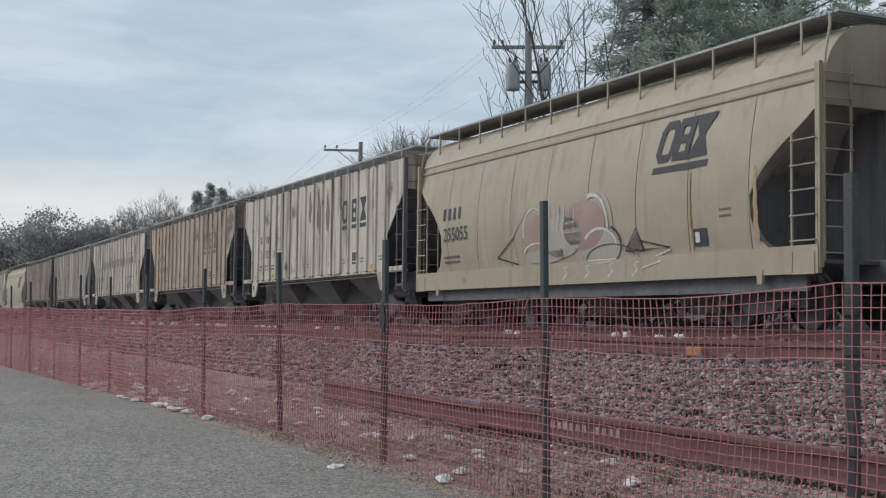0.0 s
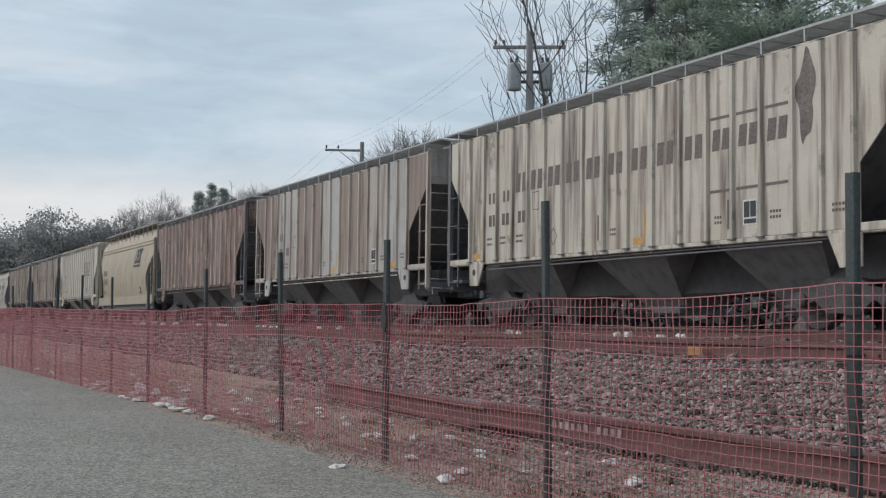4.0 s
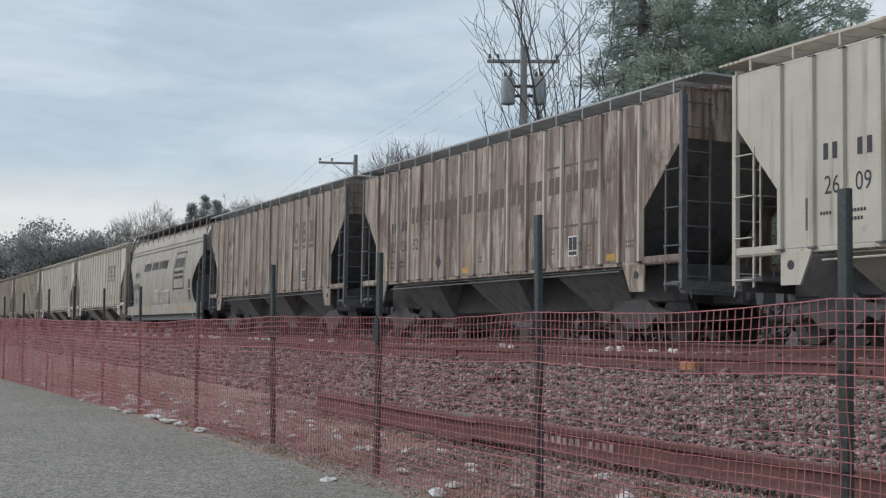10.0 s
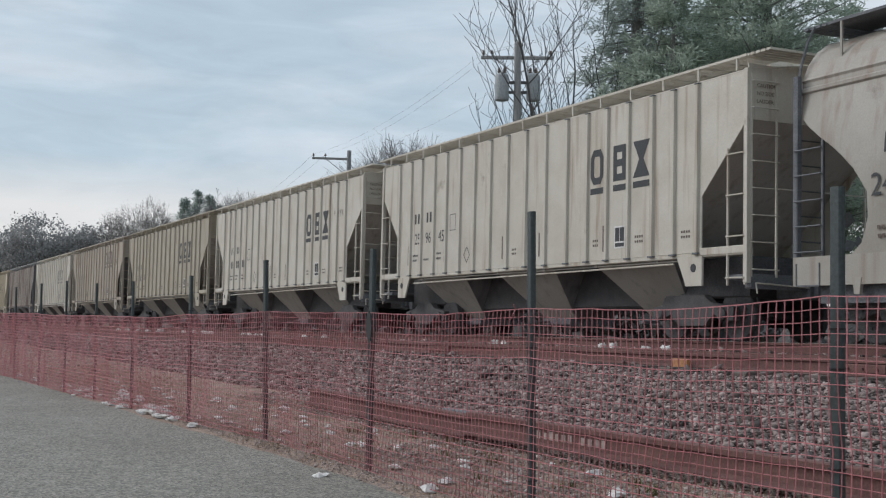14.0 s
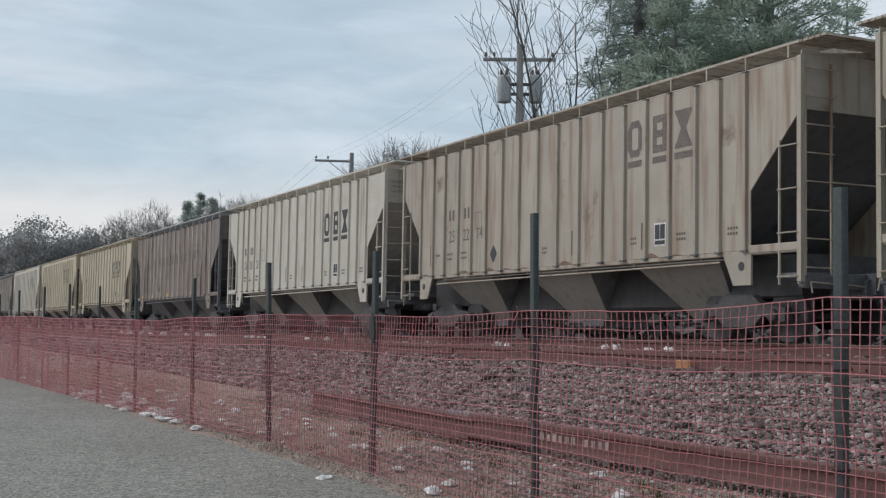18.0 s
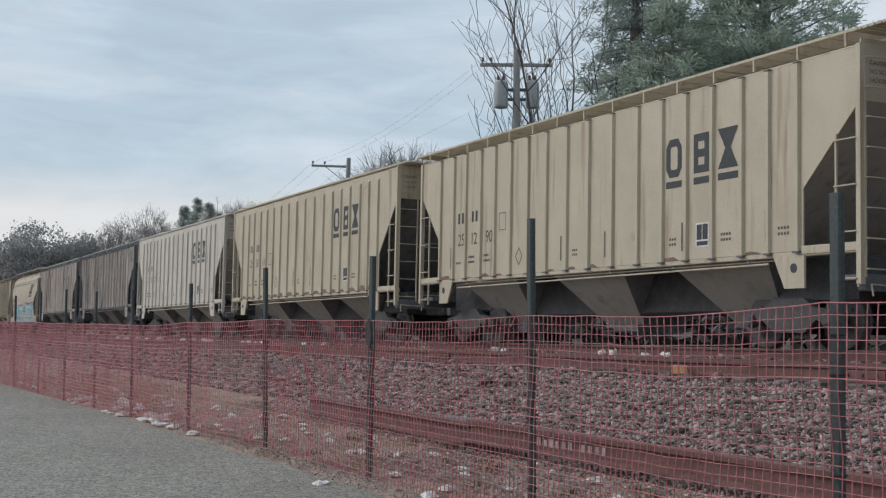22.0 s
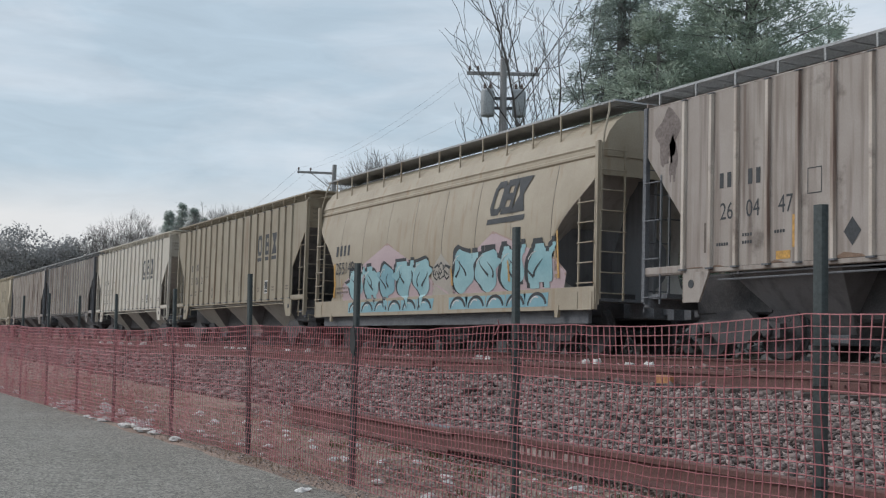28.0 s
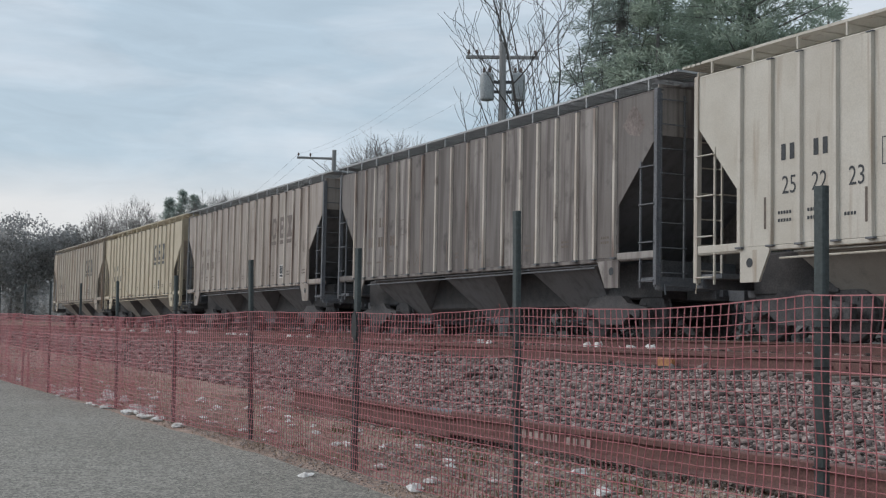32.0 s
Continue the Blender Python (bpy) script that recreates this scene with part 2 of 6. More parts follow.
CREAM_DULL = paint("dull_ochre_cream_paint", (0.414, 0.374, 0.298), (0.396, 0.356, 0.285), (0.24, 0.18, 0.12), 0.10, 0.10, 0.03)
TAN = paint("tan_paint", (0.351, 0.306, 0.230), (0.333, 0.293, 0.221), (0.24, 0.17, 0.11), 0.16, 0.12, 0.04)
BROWN_RUST = paint("rust_brown_paint", (0.24, 0.18, 0.148), (0.36, 0.30, 0.25), (0.115, 0.075, 0.058), 0.40, 0.42, 0.14, peel=(0.43, 0.365, 0.31), peeled=0.42)
BROWN_DEEP = paint("deep_rust_paint", (0.20, 0.105, 0.085), (0.25, 0.145, 0.115), (0.075, 0.042, 0.036), 0.40, 0.45, 0.12, peel=(0.36, 0.27, 0.22), peeled=0.42)
GREY_GRIMY = paint("grimy_grey_paint", (0.245, 0.212, 0.195), (0.165, 0.125, 0.11), (0.16, 0.105, 0.08), 0.48, 0.34, 0.12)
GREY_PATCHED = paint("patched_grey_paint", (0.48, 0.478, 0.462), (0.43, 0.405, 0.37), (0.21, 0.155, 0.12), 0.30, 0.28, 0.08)
ROSE_BROWN = paint("bare_rose_brown_paint", (0.285, 0.225, 0.19), (0.33, 0.262, 0.22), (0.16, 0.105, 0.085), 0.38, 0.30, 0.08)
GREY_DARK = paint("dark_grimy_paint", (0.20, 0.180, 0.168), (0.31, 0.285, 0.265), (0.10, 0.083, 0.077), 0.60, 0.42, 0.16)
GREY_BEIGE = paint("grey_beige_paint", (0.405, 0.360, 0.322), (0.350, 0.308, 0.278), (0.17, 0.13, 0.105), 0.45, 0.30, 0.07)
SLOPE_PALE = paint("dusty_pale_end_paint", (0.58, 0.55, 0.51), (0.56, 0.535, 0.50), (0.34, 0.30, 0.26), 0.15, 0.10, 0.03, 0.8)
FLOW_TAN = paint("pale_tan_paint", (0.408, 0.353, 0.268), (0.400, 0.346, 0.264), (0.32, 0.235, 0.15), 0.07, 0.06, 0.01)
FLOW_GREY = paint("pale_grey_paint", (0.385, 0.362, 0.32), (0.38, 0.355, 0.315), (0.26, 0.20, 0.16), 0.24, 0.20, 0.02)
RIB_PALE = paint("rubbed_post_paint", (0.64, 0.58, 0.51), (0.50, 0.435, 0.375), (0.17, 0.11, 0.085), 0.46, 0.30, 0.10)
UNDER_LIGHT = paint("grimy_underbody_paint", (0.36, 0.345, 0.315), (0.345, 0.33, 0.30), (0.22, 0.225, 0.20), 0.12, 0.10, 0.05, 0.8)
# sooty underbody of the dark cars; also serves as shade colour on bay end slopes
UNDER_DARK = paint("sooty_underbody_and_shade_paint", (0.205, 0.207, 0.215), (0.175, 0.178, 0.188), (0.125, 0.125, 0.13), 0.4, 0.3, 0.05, 0.85)
GALVANISED = surface("dull_galvanised_steel", (0.30, 0.31, 0.315), (0.40, 0.41, 0.41), 4.0, 40.0, 0.6, 0.2, 0.1)
IRON_DARK = surface("sooty_ironwork", (0.118, 0.125, 0.137), (0.165, 0.171, 0.18), 4.0, 40.0, 0.8, 0, 0.2)
TRUCK_IRON = surface("greasy_cast_steel", (0.058, 0.058, 0.062), (0.088, 0.084, 0.085), 5.0, 40.0, 0.75, 0.1, 0.3)
MARK_BLACK = plain("faded_black_lettering", (0.045, 0.05, 0.055), 0.7)
MARK_FADED = plain("ghosted_lettering", (0.15, 0.12, 0.10), 0.75)
TAG_ORANGE = plain("weathered_orange_enamel", (0.40, 0.185, 0.08), 0.7)
MARK_YELLOW = plain("yellow_reflector", (0.58, 0.32, 0.07), 0.5)
MARK_GHOST = plain("nearly_worn_off_lettering", (0.17, 0.14, 0.125), 0.75)
CHALK = plain("dull_chalk", (0.38, 0.31, 0.28), 0.8)
MARK_WHITE = plain("white_marking", (0.72, 0.71, 0.69), 0.6)
AQUA = surface("aqua_spray_paint", (0.21, 0.40, 0.44), (0.35, 0.54, 0.56), 0.9, 20.0, 0.55, 0, 0.02, grain=0.05)
AQUA_DEEP = surface("deep_aqua_spray_paint", (0.17, 0.34, 0.40), (0.24, 0.43, 0.48), 0.9, 20.0, 0.55, 0, 0.02, grain=0.05)
PINK = surface("mauve_spray_paint", (0.44, 0.335, 0.345), (0.48, 0.37, 0.38), 1.0, 20.0, 0.6, 0, 0.02, grain=0.05)
DULL_RED = surface("dull_red_spray_paint", (0.32, 0.215, 0.18), (0.38, 0.28, 0.23), 1.2, 20.0, 0.6, 0, 0.02, grain=0.06)
DULL_GREY = surface("thin_grey_spray_paint", (0.36, 0.335, 0.295), (0.43, 0.39, 0.33), 1.2, 20.0, 0.6, 0, 0.02, grain=0.06)
ORANGE_SPRAY = plain("orange_spray_paint", (0.55, 0.33, 0.11), 0.6)
RUST_RUN = surface("fresh_rust_run", (0.36, 0.255, 0.15), (0.42, 0.31, 0.19), 3.0, 20.0, 0.75, 0, 0.05, grain=0.12)
SOFT_WHITE = plain("thin_white_spray_paint", (0.62, 0.60, 0.57), 0.6)
OUTLINE = plain("black_spray_outline", (0.03, 0.035, 0.04), 0.6)
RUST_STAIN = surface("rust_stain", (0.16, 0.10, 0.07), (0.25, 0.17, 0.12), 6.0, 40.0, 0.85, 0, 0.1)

# ---- mesh helpers ----


class Build:
    """Collects vertices and faces of one mesh."""

    def __init__(self):
        self.v, self.f = [], []

    def add(self, verts, faces):
        k = len(self.v)
        self.v += [tuple(p) for p in verts]
        self.f += [tuple(k + i for i in q) for q in faces]
        return self

    def box(self, x0, x1, y0, y1, z0, z1, cut=0.0):
        if cut:
            c = cut
            loop = [(y0 + c, z0), (y1 - c, z0), (y1, z0 + c), (y1, z1 - c), (y1 - c, z1), (y0 + c, z1), (y0, z1 - c), (y0, z0 + c)]
            return self.along(loop, x0, x1)
        return self.add([(x, y, z) for x in (x0, x1) for y in (y0, y1) for z in (z0, z1)],
                        [(0, 1, 3, 2), (4, 6, 7, 5), (0, 4, 5, 1), (2, 3, 7, 6), (0, 2, 6, 4), (1, 5, 7, 3)])

    def along(self, loop, x0, x1):
        """A profile of (y, z) drawn out along x."""
        n = len(loop)
        return self.add([(x0, y, z) for y, z in loop] + [(x1, y, z) for y, z in loop],
                        [tuple(range(n))[::-1], tuple(range(n, 2 * n))] + [(i, (i + 1) % n, n + (i + 1) % n, n + i) for i in range(n)])

    def plate(self, loop, y0, y1):
        """A shape of (x, z) drawn out along y."""
        n = len(loop)
        return self.add([(x, y0, z) for x, z in loop] + [(x, y1, z) for x, z in loop],
                        [tuple(range(n)), tuple(range(n, 2 * n))[::-1]] + [(i, n + i, n + (i + 1) % n, (i + 1) % n) for i in range(n)])

    def tube(self, p, q, r, r2=None, n=6, caps=True):
        p, q = Vector(p), Vector(q)
        r2 = r if r2 is None else r2
        d = (q - p)
        if d.length < 1e-6:
            return self
        d.normalize()
        a = d.orthogonal().normalized()
        b = d.cross(a)
        ring = [(math.cos(6.28319 * i / n), math.sin(6.28319 * i / n)) for i in range(n)]
        vs = [p + a * c * r + b * s * r for c, s in ring] + [q + a * c * r2 + b * s * r2 for c, s in ring]
        fs = [(i, (i + 1) % n, n + (i + 1) % n, n + i) for i in range(n)]
        if caps:
            fs += [tuple(range(n))[::-1], tuple(range(n, 2 * n))]
        return self.add(vs, fs)

    def pipe(self, pts, r, n=5):
        """One round bar bent through points."""
        pts = [Vector(p) for p in pts]
        vs = []
        for k, p in enumerate(pts):
            d = (pts[min(k + 1, len(pts) - 1)] - pts[max(k - 1, 0)]).normalized()
            a = d.cross(Vector((0.13, 0.37, 0.92))).normalized()
            b_ = d.cross(a)
            vs += [p + a * r * math.cos(6.28319 * i / n) + b_ * r * math.sin(6.28319 * i / n) for i in range(n)]
        m = len(pts)
        return self.add(vs, [(k * n + i, k * n + (i + 1) % n, (k + 1) * n + (i + 1) % n, (k + 1) * n + i) for k in range(m - 1) for i in range(n)] + [tuple(range(n))[::-1], tuple(range((m - 1) * n, m * n))])

    def lathe(self, prof, n=14, axis="z", at=(0, 0, 0)):
        """A profile of (radius, height) turned round an axis."""
        vs = []
        for r, h in prof:
            for i in range(n):
                c, s = r * math.cos(6.28319 * i / n), r * math.sin(6.28319 * i / n)
                p = (c, s, h) if axis == "z" else (c, h, s) if axis == "y" else (h, c, s)
                vs.append((p[0] + at[0], p[1] + at[1], p[2] + at[2]))
        fs = [(j * n + i, j * n + (i + 1) % n, (j + 1) * n + (i + 1) % n, (j + 1) * n + i) for j in range(len(prof) - 1) for i in range(n)]
        fs += [tuple(range(n))[::-1], tuple(range((len(prof) - 1) * n, len(prof) * n))]
        return self.add(vs, fs)

    def grid(self, rows):
        """A sheet through rows of points."""
        m, n = len(rows), len(rows[0])
        return self.add([p for r in rows for p in r],
                        [(j * n + i, j * n + i + 1, (j + 1) * n + i + 1, (j + 1) * n + i) for j in range(m - 1) for i in range(n - 1)])

    def mesh(self, name, material=None, smooth=False, weld=False):
        me = bpy.data.meshes.new(name)
        me.from_pydata(self.v, [], self.f)
        if material:
            me.materials.append(material)
        if smooth:
            me.shade_smooth()
        bm = bmesh.new()
        bm.from_mesh(me)
        if weld:
            bmesh.ops.remove_doubles(bm, verts=bm.verts, dist=0.0005)
        bmesh.ops.recalc_face_normals(bm, faces=bm.faces)
        bm.to_mesh(me)
        bm.free()
        return me


def part(name, data, material, parent, label="", smooth=False, at=None):
    """One mesh object under a thing or under a part."""
    me = data.mesh(name, material, smooth) if isinstance(data, Build) else data
    ob = new(name, me)
    ob.parent = parent
    if at is not None:
        ob.matrix_basis = at
    if label:
        ob["label"] = label
    return ob


def thing(name, label, category, m=None, group="", kind=""):
    ob = tagged(new(name), label, category, group, kind)
    ob.empty_display_size = 0.2
    if m is not None:
        ob.matrix_world = m
    return ob


def solid(name, data, material, label, category, group="", kind="", m=None, smooth=False):
    ob = tagged(new(name, data.mesh(name, material, smooth)), label, category, group, kind)
    if m is not None:
        ob.matrix_world = m
    return ob


def bulk(name, verts, tris, material, label, category, kind="stuff", parent=None):
    """A large mesh from arrays."""
    me = bpy.data.meshes.new(name)
    nv, nf, k = len(verts), len(tris), tris.shape[1]
    me.vertices.add(nv)
    me.vertices.foreach_set("co", np.asarray(verts, np.float32).ravel())
    me.loops.add(nf * k)
    me.loops.foreach_set("vertex_index", np.asarray(tris, np.int32).ravel())
    me.polygons.add(nf)
    me.polygons.foreach_set("loop_start", np.arange(0, nf * k, k, dtype=np.int32))
    me.materials.append(material)
    me.update(calc_edges=True)
    me.validate()
    ob = new(name, me)
    if parent is not None:
        ob.parent = parent
        return ob
    return tagged(ob, label, category, "", kind)


# ---- the ground ----
TRACK_Y, RAIL_Z = 14.65, 0.90
SIDING_Y = 10.15
PROFILE = [(-400, 0.0), (2.2, 0.0), (3.2, 0.0), (3.8, 0.05), (4.6, 0.13), (5.7, 0.20), (7.0, 0.33), (8.45, 0.47), (8.9, 0.53), (11.6, 0.56), (13.0, 0.69),
           (16.1, 0.69), (16.9, 0.62), (18.8, 0.22), (26, 0.15), (60, 0.1), (2500, 0.0)]
PY, PZ = [p[0] for p in PROFILE], [p[1] for p in PROFILE]


# the railway climbs gently towards +x
GRADE, GRADE_X = 0.0085, -26.0
CLIMB = Matrix.Translation((GRADE_X, 0, 0)) @ Matrix.Rotation(-math.atan(GRADE), 4, "Y") @ Matrix.Translation((-GRADE_X, 0, 0))


def climb_z(x, y):
    """How much the railway's grade lifts the ground at a place."""
    share = np.interp(y, [6.0, 9.0, 18.0, 24.0], [0.0, 1.0, 1.0, 0.0])
    return GRADE * (np.clip(x, -620, 470) - GRADE_X) * share


def ground_z(y, x=GRADE_X):
    return float(np.interp(y, PY, PZ) + climb_z(x, y))


b = Build()
gx = [-2500, -620, -400, -250, -120, -60, -40] + [-38 + 1.0 * i for i in range(41)] + [10, 30, 80, 250, 470, 2500]
gy = [-1500, -300, -40, -8, 0, 1.5, 2.6] + [3.0 + 0.4 * i for i in range(40)] + [20, 22, 24, 30, 45, 80, 200, 700, 2500]
b.grid([[(x, y, ground_z(y, x) - 0.012 + (0.025 * noise.noise((x * 0.9, y * 0.9, 0)) if 3.4 < y < 8.6 else 0)) for x in gx] for y in gy])
ground = tagged(new("ground", b.mesh("ground", EARTH, True)), "brown trackside earth with dry grass and gravel", "ground", "", "structure")
ground.data.materials.append(FIELD)
for poly in ground.data.polygons:
    if poly.center.y > 18.6 or poly.center.y < -8:
        poly.material_index = 1


def edge_y(x):
    """The ragged edge of the asphalt lot."""
    return 3.42 - 0.045 * max(0.0, -x - 9.5) + 0.06 * noise.noise((x * 0.8, 3.1, 0)) + 0.045 * noise.noise((x * 3.1, 7.7, 0)) + 0.02 * noise.noise((x * 9.0, 1.7, 0))


b = Build()
lx = [-70 + 2.0 * i for i in range(20)] + [-31 + 0.25 * i for i in range(150)] + [7, 10, 16, 25]
b.grid([[(x, edge_y(x) if k == 1 else edge_y(x) - 0.02 if k == 2 else y, z) for x in lx]
        for k, y, z in ((1, 0, -0.03), (2, 0, 0.016), (0, 2.0, 0.02), (0, 0, 0.02), (0, -6, 0.02), (0, -30, 0.02))])
lot = tagged(new("pavement", b.mesh("pavement", ASPHALT)), "grey weathered asphalt of a parking lot", "pavement", "", "structure")

# ---- the track the train runs on ----
RAIL_PROFILE = [(-0.07, 0.0), (0.07, 0.0), (0.07, 0.012), (0.012, 0.03), (0.010, 0.125), (0.036, 0.135), (0.037, 0.165), (0.028, 0.172),
                (-0.028, 0.172), (-0.037, 0.165), (-0.036, 0.135), (-0.010, 0.125), (-0.012, 0.03), (-0.07, 0.012)]
tie_mesh = Build().box(-0.115, 0.115, -1.3, 1.3, -0.17, 0.0, 0.02).mesh("tie", CREOSOTE)


def make_track(yc, label, ties, seed, drop=0.0):
    track = thing("railway_track", label, "track", Matrix.Translation((0, 0, -drop)) @ CLIMB, kind="structure")
    for side in (-0.755, 0.755):
        b = Build().along([(yc + side + y, RAIL_Z - 0.174 + z) for y, z in RAIL_PROFILE], -600, 460)
        rail = part("rail", b, RUST, track)
        part("rail_head", Build().box(-600, 460, yc + side - 0.030, yc + side + 0.030, RAIL_Z - 0.0015, RAIL_Z + 0.002), RAIL_TOP if yc == TRACK_Y else RUST, rail, "worn running surface")
    for i in range(ties):
        rnd = random.Random(i + seed)
        x = 2 - 0.53 * i
        tie = part("tie", tie_mesh, CREOSOTE, track, at=pose(x + rnd.uniform(-0.03, 0.03), yc + rnd.uniform(-0.06, 0.06), RAIL_Z - 0.172, 0, 0, rnd.uniform(-1, 1)))
    b = Build()
    for i in list(range(ties, 260)) + list(range(-100, 0)):
        x = 2 - 0.53 * i
        b.box(x - 0.115, x + 0.115, yc - 1.3, yc + 1.3, RAIL_Z - 0.34, RAIL_Z - 0.172)
    part("far_ties", b, CREOSOTE, track)["kind"] = "stuff"
    return track


make_track(TRACK_Y, "railway track on dark wooden ties under the train", 90, 0)
siding = make_track(SIDING_Y, "rusty empty siding track on dark wooden ties", 110, 500, 0.14)
NEAR_RAIL = SIDING_Y - 0.755
# joint bars and the small orange tag on the near rail
for x in (-19.4, -27.5, -9.6):
    jb = part("joint_bar", Build().box(x - 0.4, x + 0.4, NEAR_RAIL - 0.045, NEAR_RAIL - 0.014, RAIL_Z - 0.145, RAIL_Z - 0.05, 0.01), RUST, siding)
    for k in range(4):
        part("bolt", Build().lathe([(0.016, 0), (0.016, 0.02)], 6, "y", (x - 0.3 + 0.2 * k, NEAR_RAIL - 0.066, RAIL_Z - 0.098)), RUST, jb)
part("track_tag", Build().box(-12.58, -12.28, NEAR_RAIL - 0.14, NEAR_RAIL - 0.08, RAIL_Z - 0.225, RAIL_Z - 0.075, 0.01), TAG_ORANGE, siding, "small orange tag plate on the rail")


def stones(n, xr, yr, size, seed, lift=0.0):
    """Angular stones strewn over the ground: vertices and triangles."""
    r = np.random.default_rng(seed)
    chip = np.array([(1.25, 0, 0), (0, 1.25, 0), (-1.25, 0, 0), (0, -1.25, 0), (0, 0, 1.25), (0, 0, -1.25)], float)
    tri = np.array([(0, 1, 4), (1, 2, 4), (2, 3, 4), (3, 0, 4), (1, 0, 5), (2, 1, 5), (3, 2, 5), (0, 3, 5)])
    x, y = r.uniform(*xr, n), r.uniform(*yr, n)
    s = size * r.lognormal(0, 0.32, n)
    v = (chip[None] + r.uniform(-0.55, 0.55, (n, 6, 3))) * s[:, None, None] * 0.5 * r.uniform(0.35, 1.25, (n, 1, 3))
    q = r.normal(size=(n, 4))
    q /= np.linalg.norm(q, axis=1)[:, None]
    w, a, b_, c = q.T
    R = np.array([[1 - 2 * (b_ * b_ + c * c), 2 * (a * b_ - c * w), 2 * (a * c + b_ * w)], [2 * (a * b_ + c * w), 1 - 2 * (a * a + c * c), 2 * (b_ * c - a * w)],
                  [2 * (a * c - b_ * w), 2 * (b_ * c + a * w), 1 - 2 * (a * a + b_ * b_)]]).transpose(2, 0, 1)
    v = np.einsum("nij,nkj->nki", R, v)
    v[:, :, 2] *= 0.62
    z = np.interp(y, PY, PZ) + climb_z(x, y) + s * r.uniform(-0.05, 0.42, n) + lift
    v += np.stack([x, y, z], 1)[:, None]
    return v.reshape(-1, 3), (tri[None] + 6 * np.arange(n)[:, None, None]).reshape(-1, 3)


def strew(name, beds, material, label, category):
    vs, fs, k = [], [], 0
    for bed in beds:
        v, f = stones(*bed)
        vs.append(v)
        fs.append(f + k)
        k += len(v)
    return bulk(name, np.concatenate(vs), np.concatenate(fs), material, label, category)


strew("ballast", [(84000, (-17, -2.5), (5.5, 9.0), 0.043, 1), (22000, (-26, -17), (5.4, 9.0), 0.052, 11), (11000, (-46, -26), (5.4, 9.0), 0.07, 2), (9000, (-130, -46), (5.0, 9.0), 0.12, 3),
                  (4000, (-2.5, 5), (5.4, 9.0), 0.07, 5), (16000, (-40, -4), (9.0, 13.6), 0.065, 6), (5000, (-45, 0), (16.0, 18.0), 0.08, 9)],
      BALLAST, "pinkish grey crushed-stone ballast beside the tracks", "gravel")
strew("gravel", [(5000, (-14, -2.5), (3.40, 3.8), 0.012, 19), (7000, (-9.8, -2.5), (3.9, 5.7), 0.024, 7), (2500, (-16, -9.8), (4.7, 5.7), 0.026, 27), (1800, (-22, -2.5), (3.5, 4.6), 0.016, 17), (1500, (-45, -22), (3.2, 5.5), 0.035, 8)], GRAVEL, "loose gravel in the dry earth by the fence", "gravel")


# ---- letter shapes from the built-in font ----
TEXTS = {}


def shape_texts(wanted):
    """Turns words into flat meshes that stand upright, facing -y."""
    made = []
    for words, size in wanted:
        cu = bpy.data.curves.new("lettering", "FONT")
        cu.body, cu.size, cu.resolution_u = words, size, 3
        made.append((words, size, new("lettering", cu)))
    dg = bpy.context.evaluated_depsgraph_get()
    for words, size, ob in made:
        me = bpy.data.meshes.new_from_object(ob.evaluated_get(dg))
        for v in me.vertices:
            v.co = (v.co.x, 0, v.co.y)
        me.materials.clear()
        TEXTS[(words, size)] = me
    for _, _, ob in made:
        bpy.data.objects.remove(ob)


NUMBERS = {1: "260216", 7: "260935", 8: "252052", 9: "260248", 11: "259645", 13: "250588", 14: "252214", 15: "260527", 16: "252082", 17: "251290", 18: "252614", 19: "252628", 21: "260447", 23: "260624", 24: "252223"}
FLOW_NUMBERS = ((0, "255055"), (6, "255435"), (10, "247987"), (22, "255149"))
shape_texts(sorted({(n[k:k + 2], 0.40) for n in NUMBERS.values() for k in (0, 2, 4)}) + [(n, 0.47) for _, n in FLOW_NUMBERS] + [(w, 0.13) for w in ("CAUTION", "NO SIDE", "LADDER")])

# ---- the train ----
HALF, WIDE = 7.52, 1.55            # half length of a car body, half width
LOW, TALL = (1.50, 4.42, 4.70), (1.39, 4.57, 4.70)   # two builds of ribbed car: sill, eave, running boards
RIB_X = [-6.36, -5.64, -5.00, -4.25, -3.57, -2.84, -2.09, -1.31, -0.51, 0.30, 1.13, 1.97, 2.73, 3.43, 4.15, 4.91, 5.55, 6.22]
NRIB = len(RIB_X)
SPEED = 12.62                     # metres a second


def side_panels(sill, eave):
    """The sheets of a ribbed side between its posts; the end sheets are cut back over the end slopes."""
    out = []
    for a, c in zip(RIB_X, RIB_X[1:]):
        w = (c - a) / 2 - 0.004
        out.append((Build().box(-w, w, -0.012, 0.012, sill, eave).mesh("side_panel"), (a + c) / 2))
    for s in (-1, 1):
        a = (RIB_X[-1] if s > 0 else -RIB_X[0]) + 0.004
        loop = [(a, sill), (a + 0.10, sill), (a + 0.10, sill + 0.95), (HALF, eave - 0.78), (HALF, eave), (a, eave)]
        out.append((Build().plate([(s * x, z) for x, z in loop], -0.012, 0.012).mesh("side_panel"), 0.0))
    return out


